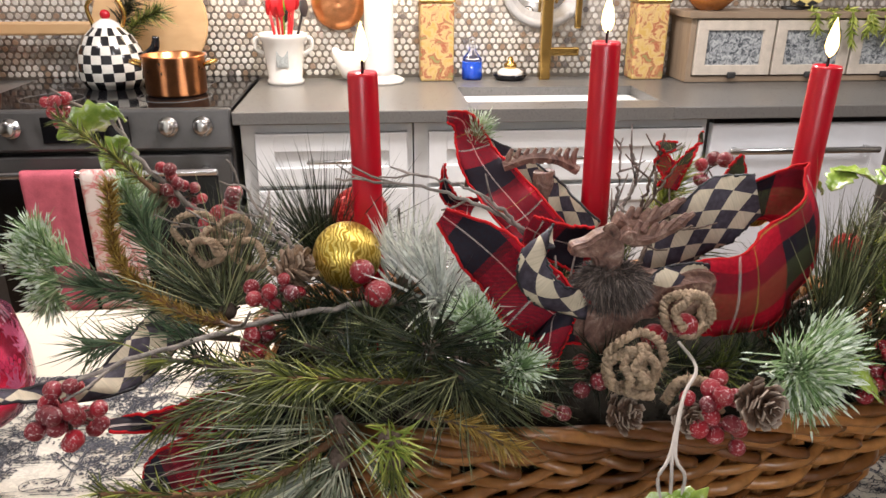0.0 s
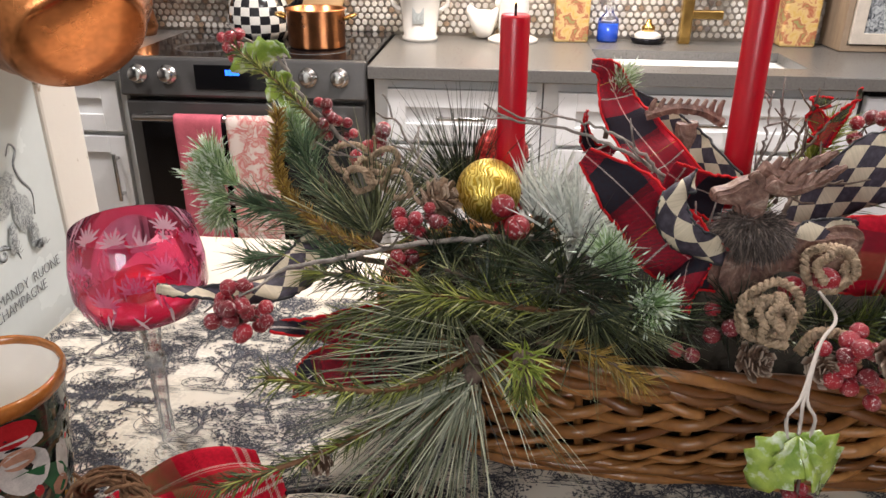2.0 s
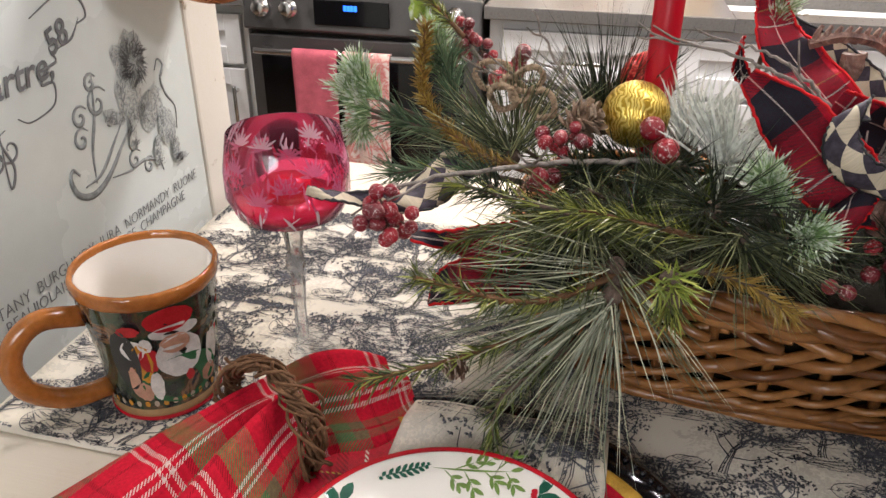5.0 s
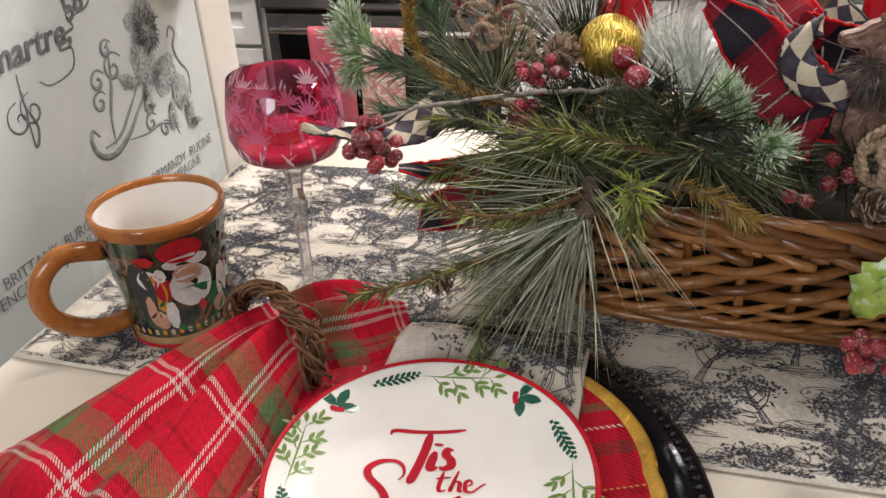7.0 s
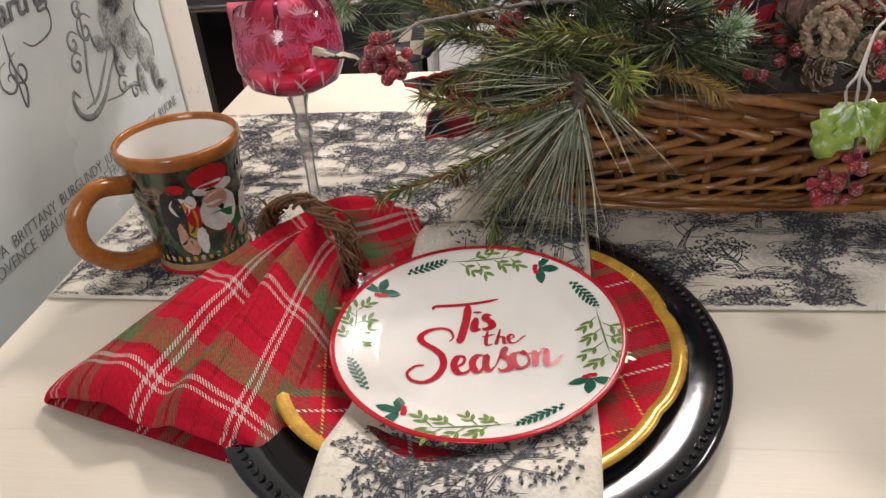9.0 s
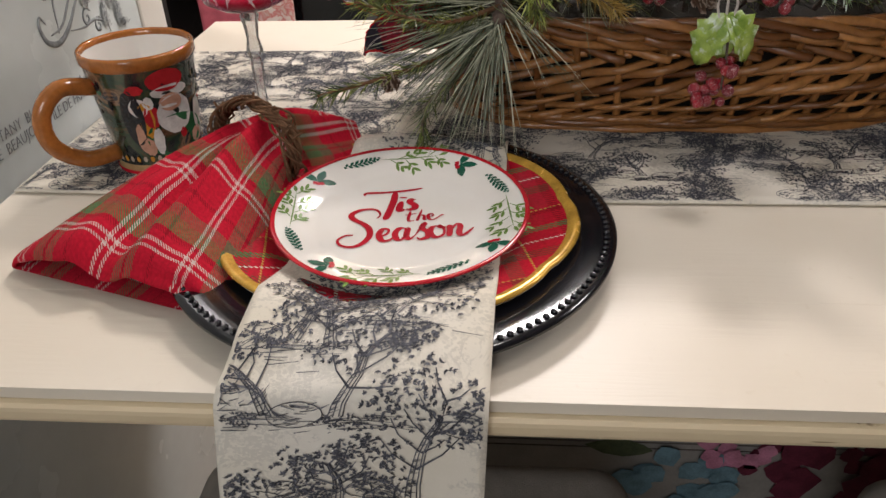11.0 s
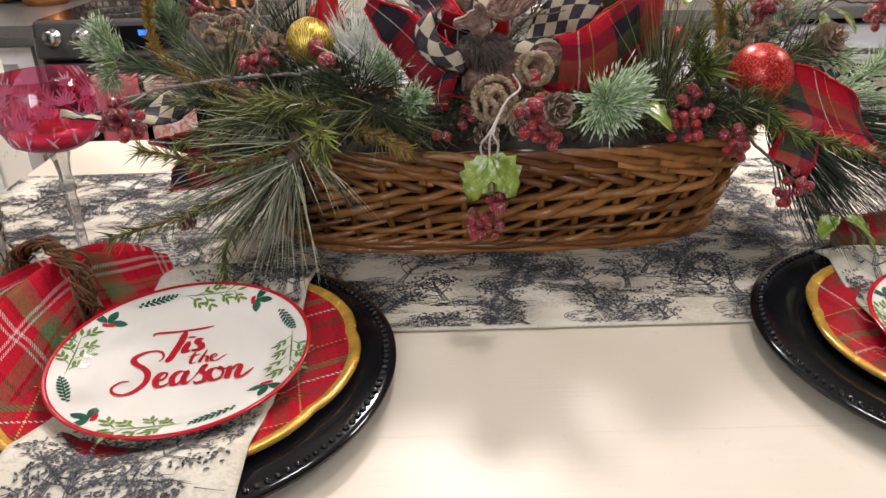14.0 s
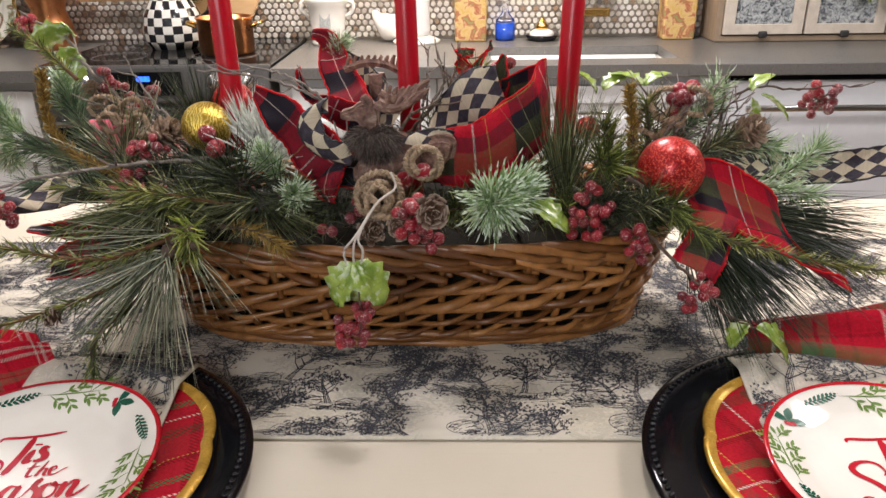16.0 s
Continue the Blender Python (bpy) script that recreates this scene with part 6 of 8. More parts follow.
# ---- twigs, berries, leaves, cones ----
def frosted_red():
    s = Mat("frosted_berry", (0.32, 0.012, 0.03), 0.28, Coat_Weight=0.3)
    r = s.n("ShaderNodeObjectInfo").outputs["Random"]
    base = s.ramp(r, [(0, (0.15, 0.003, 0.012)), (1, (0.42, 0.007, 0.022))])
    n = s.noise(3.2, 5, 0.7)
    s.colour(s.mix(s.ramp(n, [(0.56, (0, 0, 0)), (0.63, (0.85, 0.85, 0.85))]), base, (0.86, 0.76, 0.75)))
    s.bump(n, 0.4, 0.2)
    return s.m


berry_mat = frosted_red()
BERRY = [None]


def berry(parent, place, r):
    if BERRY[0] is None:
        b = bmesh.new()
        bmesh.ops.create_uvsphere(b, u_segments=16, v_segments=10, radius=1)
        me = bpy.data.meshes.new("berry")
        b.to_mesh(me)
        b.free()
        me.materials.append(berry_mat)
        me.polygons.foreach_set("use_smooth", [True] * len(me.polygons))
        BERRY[0] = me
    ob = new("berry", BERRY[0])
    ob.parent = parent
    ob.location, ob.scale = place, (r, r, r * 1.03)
    ob.rotation_euler = (r * 9000 % 6, r * 5000 % 6, place[0] * 900 % 6)
    return ob


def berry_bunch(centre, count, spread, r, stem_to=None, label="bunch of frosted dark red berries", squash=(1, 1, 1)):
    th = thing("berry_bunch", label, "berries", pose(*centre), "berry bunches")
    rng = random.Random(int(abs(centre[0]) * 90001 + centre[2] * 7001))
    pts = []
    tries = 0
    while len(pts) < count and tries < 4000:
        tries += 1
        v = Vector((rng.gauss(0, 1) * squash[0], rng.gauss(0, 1) * squash[1], rng.gauss(0, 1) * squash[2])) * spread * 0.48
        if v.length > spread * 1.15:
            continue
        if all((v - q).length > r * 1.5 for q in pts):
            pts.append(v)
    for v in pts:
        berry(th, v, r * rng.uniform(0.72, 0.98) if count > 2 else r)
        if v.length > r:
            tube("stalk", [(0, 0, 0), tuple(v * 0.9)], 0.0006, bark, th, sides=4)
    if stem_to is not None:
        tube("stem", spline([(0, 0, 0), tuple((Vector(stem_to) - Vector(centre)) * 0.5 + Vector((0, 0, 0.006))), tuple(Vector(stem_to) - Vector(centre))], 12), 0.0012, snowy_bark, th, sides=5)
    return th


def twig(path, r=0.0018, mat=None, twigs=3, seed=1, label="thin bare twig dusted with snow"):
    th = thing("twig", label, "twig", pose(*path[0]), "bare twigs")
    p = spline(path, 30) - np.array(path[0])
    rng = random.Random(seed)
    p[1:-1] += np.array([[rng.gauss(0, 0.0007) for _ in range(3)] for _ in range(28)])
    tube("stem", p, r, mat or snowy_bark, th, sides=6, end=r * 0.4)
    for k in range(twigs):
        i = rng.randrange(8, 28)
        d = p[min(29, i + 1)] - p[i - 1]
        d /= np.linalg.norm(d) + 1e-9
        s = np.array([rng.gauss(0, 1) for _ in range(3)]) * 0.6 + d
        s /= np.linalg.norm(s)
        l = rng.uniform(0.012, 0.03)
        tube("side_twig", [p[i], p[i] + s * l * 0.5, p[i] + s * l + np.array([0, 0, 0.003])], r * 0.5, mat or snowy_bark, th, sides=5, end=r * 0.3)
    return th


def holly_leaf_data(l, w, curl, rng):
    verts, faces = [], []
    n = 9
    for i in range(n):
        t = i / (n - 1)
        half = w * math.sin(math.pi * min(1, t * 0.93 + 0.04)) ** 0.8 * (1 + 0.16 * (1 if i % 2 else -1))
        for s in (-1, -0.5, 0, 0.5, 1):
            verts.append((t * l, s * half, -curl * t * t * l + abs(s) * half * 0.35 + rng.uniform(-0.0006, 0.0006)))
    for i in range(n - 1):
        for j in range(4):
            a = i * 5 + j
            faces.append((a, a + 1, a + 6, a + 5))
    return verts, faces


leaf_mat = Mat("waxy_leaf", (0.13, 0.26, 0.03), 0.25, Coat_Weight=0.3)
_n = leaf_mat.noise(70, 4, 0.6)
leaf_mat.colour(leaf_mat.mix(leaf_mat.ramp(leaf_mat.noise(160, 3), [(0.54, (0, 0, 0)), (0.68, (0.7, 0.7, 0.7))]), leaf_mat.ramp(_n, [(0.3, (0.10, 0.20, 0.02)), (0.7, (0.40, 0.52, 0.10))]), (0.62, 0.68, 0.55)))
leaf_mat.bump(_n, 0.3)
leaf_mat = leaf_mat.m


def leaf(place, rot, l, w, curl=0.4, parent=None, label="glossy light green artificial leaf touched with snow"):
    rng = random.Random(int(l * 1e5 + place[0] * 1e4))
    v, f = holly_leaf_data(l, w, curl, rng)
    ob = mesh_object("leaf", v, f, leaf_mat, parent)
    ob.matrix_basis = pose(*place, *rot)
    mod = ob.modifiers.new("thick", "SOLIDIFY")
    mod.thickness = 0.0007
    if parent is None:
        tagged(ob, label, "leaf", "loose leaves")
    return ob


def cone_scale_data():
    v = [(0, -0.25, 0), (0, 0.25, 0), (0.55, 0.5, 0.02), (0.55, -0.5, 0.02), (0.95, 0.36, 0.16), (0.95, -0.36, 0.16), (1.02, 0.3, 0.28), (1.02, -0.3, 0.28), (0.5, -0.4, 0.14), (0.5, 0.4, 0.14)]
    f = [(0, 1, 2, 3), (3, 2, 4, 5), (5, 4, 6, 7), (6, 9, 8, 7), (9, 1, 0, 8), (2, 9, 6, 4), (3, 5, 7, 8), (1, 9, 2), (0, 3, 8)]
    return v, f


def pine_cone(place, rot, r, h, label="small brown pine cone with pale scale tips", mat=None):
    th = thing("pine_cone", label, "pine cone", pose(*place, *rot), "pine cones")
    v, f = cone_scale_data()
    rows = 8
    me = None
    lathe_part("core", [(0, 0), (r * 0.45, h * 0.15), (r * 0.4, h * 0.6), (0, h)], mat or cone_mat, th, steps=12)
    for j in range(rows):
        t = j / (rows - 1)
        rr = r * (0.98 - 0.15 * abs(t - 0.3)) * math.sin(math.pi * (0.18 + 0.74 * t)) ** 0.6
        n = 8 if j < 6 else 5
        for k in range(n):
            a = (k + 0.5 * (j % 2)) / n * 2 * math.pi
            if me is None:
                me = mesh_object("scale", v, f, mat or cone_mat, th, smooth=False)
                ob = me
            else:
                ob = new("scale", me.data)
                ob.parent = th
            ob.location = (0, 0, h * (0.1 + 0.8 * t))
            ob.rotation_euler = (0.25 * math.sin(k * 3.1 + j), radians(8 - 55 * t + 14 * math.sin(k * 2.3 + j * 1.7 + r * 900)), a + 0.16 * math.sin(k * 5.1 + j * 2))
            ob.scale = (rr * (1 + 0.14 * math.sin(k * 4.7 + j * 3)), rr * 0.68, rr * 0.85)
    return th


def cone_material(name, low, high, tip, amount):
    s = Mat(name, low, 0.75)
    g = s.n("ShaderNodeSeparateXYZ")
    s.link(s.coords(), g.inputs[0])
    s.colour(s.mix(s.ramp(g.outputs[0], [(0.80, (0, 0, 0)), (1.0, (amount,) * 3)]), s.ramp(s.noise(6, 4), [(0.3, low), (0.7, high)]), tip))
    return s.m


cone_mat = cone_material("cone_brown", (0.045, 0.022, 0.014), (0.15, 0.08, 0.045), (0.55, 0.45, 0.36), 0.6)
cone_dark = cone_material("cone_dark", (0.02, 0.012, 0.010), (0.07, 0.04, 0.028), (0.30, 0.24, 0.20), 0.4)
cone_pale = cone_material("cone_pale", (0.13, 0.08, 0.05), (0.34, 0.23, 0.15), (0.50, 0.40, 0.30), 0.4)

pine_cone((0.188, 0.302, 1.120), (80, 10, 10), 0.0125, 0.020)
pine_cone((0.166, 0.318, 1.100), (70, -20, 0), 0.010, 0.016)
pine_cone((-0.037, 0.462, 1.152), (15, 60, 20), 0.014, 0.022, "dark open pine cone behind the gold ball", cone_dark)
pine_cone((-0.132, 0.468, 1.180), (60, -30, 30), 0.0125, 0.019, "tan pine cone on the berry twig", cone_pale)
pine_cone((-0.054, 0.425, 1.138), (50, 30, 60), 0.015, 0.022, "pale brown split pine cone", cone_pale)
pine_cone((-0.092, 0.292, 1.040), (90, 0, -60), 0.008, 0.012)
pine_cone((0.462, 0.46, 1.135), (60, 20, 20), 0.016, 0.022, "tan pine cone among the twigs", cone_pale)
pine_cone((0.135, 0.342, 1.086), (70, 0, 40), 0.011, 0.016)

# berries
twig([(-0.05, 0.45, 1.14), (-0.086, 0.45, 1.17), (-0.125, 0.46, 1.20), (-0.150, 0.468, 1.234), (-0.178, 0.465, 1.240)], 0.0022, snowy_bark, 4, 3)
berry_bunch((-0.175, 0.462, 1.238), 8, 0.011, 0.0046)
berry_bunch((-0.118, 0.462, 1.197), 7, 0.010, 0.0048)
berry_bunch((-0.105, 0.458, 1.187), 6, 0.010, 0.0045)
berry_bunch((-0.088, 0.44, 1.174), 2, 0.008, 0.0062)
berry_bunch((-0.079, 0.45, 1.184), 4, 0.009, 0.0058, label="red berries on a thin dark stalk")
leaf((-0.143, 0.464, 1.236), (60, 8, 182), 0.033, 0.0115)
leaf((-0.139, 0.464, 1.232), (50, -40, 150), 0.019, 0.007)
leaf((-0.138, 0.462, 1.222), (65, 35, 195), 0.022, 0.009)
leaf((-0.137, 0.462, 1.217), (70, 70, 170), 0.022, 0.008)
twig([(0.03, 0.41, 1.128), (-0.03, 0.40, 1.128), (-0.09, 0.365, 1.131), (-0.140, 0.335, 1.128), (-0.162, 0.33, 1.118)], 0.0021, snowy_bark, 5, 7)
berry_bunch((-0.148, 0.328, 1.112), 22, 0.015, 0.0052, (-0.145, 0.335, 1.128), squash=(0.8, 0.8, 1))
berry_bunch((-0.055, 0.408, 1.136), 11, 0.014, 0.0052, squash=(1.2, 0.8, 0.7))
berry_bunch((-0.062, 0.39, 1.117), 6, 0.009, 0.0052)
berry_bunch((-0.003, 0.407, 1.149), 1, 0.001, 0.0076, label="single large red berry")
berry_bunch((0.006, 0.398, 1.139), 1, 0.001, 0.0080, label="single large red berry")
berry_bunch((0.174, 0.305, 1.113), 9, 0.013, 0.0054, squash=(0.9, 0.7, 1.2))
berry_bunch((0.185, 0.305, 1.098), 7, 0.012, 0.0052)
berry_bunch((0.180, 0.362, 1.128), 1, 0.001, 0.0074, label="single large red berry")
berry_bunch((0.164, 0.366, 1.120), 1, 0.001, 0.0074, label="single large red berry")
berry_bunch((0.313, 0.358, 1.095), 24, 0.020, 0.0052, squash=(0.8, 0.7, 1.2))
berry_bunch((0.352, 0.348, 1.078), 9, 0.012, 0.0055)
berry_bunch((0.403, 0.33, 1.049), 6, 0.010, 0.005)
berry_bunch((0.390, 0.328, 1.036), 4, 0.007, 0.0052)
berry_bunch((0.56, 0.53, 1.152), 14, 0.016, 0.0058)
berry_bunch((0.422, 0.480, 1.174), 1, 0.001, 0.0074, label="single large red berry")
berry_bunch((0.405, 0.458, 1.168), 6, 0.011, 0.0065)
berry_bunch((0.248, 0.50, 1.181), 6, 0.014, 0.0065)
berry_bunch((0.13, 0.36, 1.098), 3, 0.014, 0.0055)
berry_bunch((0.24, 0.42, 1.11), 5, 0.02, 0.006)
berry_bunch((0.10, 0.345, 1.09), 2, 0.01, 0.0045)
twig([(0.36, 0.36, 1.085), (0.395, 0.335, 1.055), (0.42, 0.325, 1.03), (0.455, 0.322, 1.012)], 0.0016, bark, 3, 9)
leaf((0.445, 0.322, 1.018), (0, 25, -20), 0.036, 0.017)
leaf((0.44, 0.325, 1.02), (10, 30, 200), 0.022, 0.011)
leaf((0.262, 0.34, 1.108), (20, 15, -10), 0.036, 0.013)
twig([(0.42, 0.50, 1.13), (0.485, 0.52, 1.163), (0.54, 0.525, 1.163), (0.598, 0.53, 1.165)], 0.0016, bark, 4, 12)
leaf((0.50, 0.52, 1.158), (0, 20, -10), 0.034, 0.010)
leaf((0.49, 0.52, 1.162), (0, -50, 20), 0.026, 0.010)
leaf((0.492, 0.52, 1.155), (0, 70, 10), 0.024, 0.009)
for k in range(7):
    x = 0.365 + 0.014 * k
    twig([(x, 0.45, 1.10), (x + 0.012 * math.sin(k * 2), 0.452, 1.14), (x + 0.03 * math.sin(k * 1.3 + 1), 0.458, 1.17 + 0.004 * (k % 3))], 0.0015, bark if k % 2 else snowy_bark, 6, 70 + k)
leaf((0.382, 0.50, 1.172), (0, -35, 150), 0.03, 0.011)
leaf((0.385, 0.50, 1.172), (0, -40, 20), 0.026, 0.010)
leaf((0.347, 0.50, 1.168), (10, -40, 30), 0.03, 0.010)
leaf((0.34, 0.50, 1.165), (10, -60, 150), 0.03, 0.010)
# twigs round the bow
twig([(0.11, 0.43, 1.15), (0.088, 0.44, 1.169), (0.04, 0.45, 1.187), (-0.018, 0.45, 1.194)], 0.0019, snowy_bark, 4, 21)
twig([(0.11, 0.43, 1.155), (0.07, 0.44, 1.186), (0.02, 0.46, 1.197)], 0.0016, snowy_bark, 3, 22)
for k, path in enumerate(([(0.17, 0.48, 1.13), (0.178, 0.49, 1.17), (0.182, 0.50, 1.205)], [(0.19, 0.48, 1.13), (0.20, 0.49, 1.17), (0.212, 0.50, 1.198)], [(0.18, 0.49, 1.15), (0.195, 0.50, 1.175), (0.188, 0.50, 1.20)],
                         [(0.16, 0.47, 1.13), (0.19, 0.47, 1.16), (0.215, 0.48, 1.19)], [(0.13, 0.40, 1.12), (0.115, 0.39, 1.14), (0.10, 0.385, 1.16)], [(0.16, 0.39, 1.15), (0.17, 0.40, 1.165), (0.195, 0.40, 1.175)])):
    twig(path, 0.0017, bark if k % 2 else snowy_bark, 6, 30 + k)
for k, path in enumerate(([(0.37, 0.44, 1.10), (0.40, 0.45, 1.15), (0.445, 0.46, 1.19)], [(0.38, 0.45, 1.11), (0.43, 0.46, 1.14), (0.47, 0.47, 1.145)], [(0.40, 0.46, 1.12), (0.41, 0.46, 1.16), (0.39, 0.47, 1.19)], [(-0.02, 0.45, 1.13), (-0.07, 0.46, 1.155), (-0.12, 0.45, 1.165)], [(-0.02, 0.44, 1.13), (-0.06, 0.45, 1.165), (-0.085, 0.46, 1.205)])):
    twig(path, 0.0016, snowy_bark, 5, 50 + k)


# ---- rope knots ----
def rope(name, label, path, r=0.0042, turns=16, closed=False):
    """Two strands twisted round a path."""
    th = thing(name, label, "rope", pose(*path[0]), "rope knots")
    n = 120
    p = spline(list(path) + ([path[0]] if closed else []), n) - np.array(path[0])
    tan = np.gradient(p, axis=0)
    tan /= np.linalg.norm(tan, axis=1)[:, None] + 1e-9
    side = np.cross(tan, np.array([0.2, 0.9, 0.3]))
    side /= np.linalg.norm(side, axis=1)[:, None] + 1e-9
    up = np.cross(side, tan)
    ph = np.linspace(0, turns * 2 * math.pi, n)
    for s in (0, math.pi):
        q = p + (np.cos(ph + s)[:, None] * side + np.sin(ph + s)[:, None] * up) * r * 0.55
        tube("strand", q, r * 0.62, jute, th, sides=6)
    rng = np.random.default_rng(int(abs(path[0][0]) * 1e5))
    pick = rng.integers(0, n, 90)
    fv, ff = needle_data(p[pick], rng.normal(size=(90, 3)), rng.uniform(0.004, 0.0085, 90), 0.00018, 0.1, rng)
    mesh_object("fray", fv, ff, jute, th, "loose frayed fibres", smooth=False)
    return th


def ring_path(c, r, tilt, squash=1.0, n=9, turn=0.0):
    m = Matrix.Translation(c) @ Euler([radians(a) for a in tilt]).to_matrix().to_4x4()
    return [tuple(m @ Vector((r * math.cos(2 * math.pi * k / n + turn), r * squash * math.sin(2 * math.pi * k / n + turn), 0.004 * math.sin(3 * k)))) for k in range(n)]


KL = "twisted brown jute rope knot"
for k, (c, r, t, q) in enumerate((((0.147, 0.344, 1.116), 0.0175, (80, 0, 10), 1.0), ((0.149, 0.340, 1.112), 0.015, (65, 25, 30), 0.8), ((0.143, 0.340, 1.114), 0.014, (95, -25, -20), 0.85), ((0.149, 0.338, 1.118), 0.011, (75, 0, 60), 0.9),
                                  ((0.181, 0.362, 1.136), 0.014, (75, 10, -10), 0.85), ((0.183, 0.360, 1.138), 0.011, (85, -15, 20), 0.9),
                                  ((-0.110, 0.438, 1.166), 0.016, (60, 0, 20), 0.75), ((-0.092, 0.430, 1.160), 0.018, (40, 20, 60), 0.7), ((-0.075, 0.428, 1.152), 0.014, (80, 0, -30), 0.8), ((-0.100, 0.426, 1.156), 0.012, (90, 30, 0), 0.8), ((-0.085, 0.436, 1.164), 0.013, (70, -30, 10), 0.7),
                                  ((0.395, 0.455, 1.165), 0.018, (70, 0, 20), 0.75), ((0.42, 0.465, 1.165), 0.015, (80, 20, -20), 0.75), ((0.38, 0.45, 1.15), 0.014, (60, 30, 0), 0.75), ((0.405, 0.46, 1.155), 0.012, (85, -20, 30), 0.8))):
    rope("rope_knot", KL, ring_path(c, r, t, q), 0.0025, 15, True)
rope("rope_knot", KL, [(0.160, 0.33, 1.10), (0.165, 0.325, 1.115), (0.18, 0.32, 1.115), (0.185, 0.318, 1.10)], 0.0028, 8)


# ---- baubles, candles ----
def bauble(name, label, c, r, mat, cap=True):
    th = thing(name, label, "bauble", pose(*c), "baubles")
    part("globe", ball(r, (0, 0, 0), 40, 24), mat, th)
    if cap:
        v, f = lathe([(0.0, r * 1.12), (r * 0.2, r * 1.12), (r * 0.22, r * 0.96), (0.0, r * 0.95)], 20)
        ob = mesh_object("cap", v, f, gold_glaze, th, "metal cap")
        ob.rotation_euler = (0.5, 0.9, 0)


gold = Mat("gold_foil", (0.72, 0.46, 0.07), 0.40, 0.9)
_w = gold.n("ShaderNodeTexWave", Scale=120.0, Distortion=14.0, Detail=2.0)
gold.link(gold.coords(), _w.inputs["Vector"])
gold.bump(_w.outputs["Fac"], 0.28, 0.001)
gold.colour(gold.ramp(_w.outputs["Fac"], [(0.25, (0.52, 0.33, 0.04)), (0.6, (0.86, 0.66, 0.18))]))
glitter = Mat("red_glitter", (0.55, 0.012, 0.015), 0.32, 0.25)
_v = glitter.n("ShaderNodeTexVoronoi", Scale=900.0)
glitter.link(glitter.coords(), _v.inputs["Vector"])
_bw = glitter.n("ShaderNodeRGBToBW")
glitter.link(_v.outputs["Color"], _bw.inputs[0])
glitter.colour(glitter.ramp(_bw.outputs[0], [(0.3, (0.28, 0.004, 0.008)), (0.6, (0.58, 0.014, 0.016)), (0.78, (0.80, 0.12, 0.08))]))
glitter.bump(_bw.outputs[0], 0.9, 0.002)
bauble("gold_bauble", "shiny gold foil bauble with engraved swirls", (-0.012, 0.436, 1.148), 0.0215, gold.m, False)
bauble("red_bauble", "red glitter bauble half hidden behind the candle", (-0.004, 0.495, 1.155), 0.020, glitter.m, False)
bauble("red_bauble", "large red glitter bauble resting on the greenery", (0.389, 0.406, 1.121), 0.0275, glitter.m, False)
bauble("gold_bauble", "small gold bauble behind the plaid ribbon", (0.276, 0.48, 1.158), 0.014, gold.m, False)
bauble("red_bauble", "small beaded red bauble beside the candle", (0.318, 0.43, 1.145), 0.010, glitter.m, False)


def candle(base, top, r):
    b, t = Vector(base), Vector(top)
    q = (t - b).to_track_quat("Z", "Y").to_matrix().to_4x4()
    th = thing("taper_candle", "burning dark red taper candle standing in the greenery", "candle", Matrix.Translation(b) @ q, "red candles")
    h = (t - b).length
    lathe_part("wax", [(0.0, 0.0), (r * 1.04, 0.0), (r * 1.03, h * 0.4), (r, h - 0.002), (r * 0.92, h), (r * 0.55, h - 0.0015), (0.0, h - 0.003)], red_wax, th, steps=32)
    tube("wick", spline([(0, 0, h - 0.003), (0.0005, 0, h + 0.004), (0.0018, 0, h + 0.008)], 8), 0.0009, wick_mat, th, sides=6)
    fl = Mat("flame", (1, 0.8, 0.4), 0.5)
    fl.b.inputs["Emission Color"].default_value = (1.0, 0.62, 0.20, 1)
    fl.b.inputs["Emission Strength"].default_value = 9
    lathe_part("flame", [(0.0, h + 0.005), (0.0028, h + 0.008), (0.0042, h + 0.0125), (0.0036, h + 0.018), (0.0018, h + 0.025), (0.0, h + 0.031)], fl.m, th, "small bright flame", 16)


candle((0.008, 0.480, 1.06), (0.006, 0.480, 1.260), 0.0096)
candle((0.169, 0.496, 1.06), (0.166, 0.496, 1.276), 0.0096)
candle((0.308, 0.480, 1.06), (0.3126, 0.480, 1.262), 0.0096)


# ---- ribbons ----
red_cord = simple("red_wired_edge", (0.50, 0.012, 0.016), 0.8, vary=0.2)
black_cord = simple("black_beaded_edge", (0.015, 0.015, 0.018), 0.6)


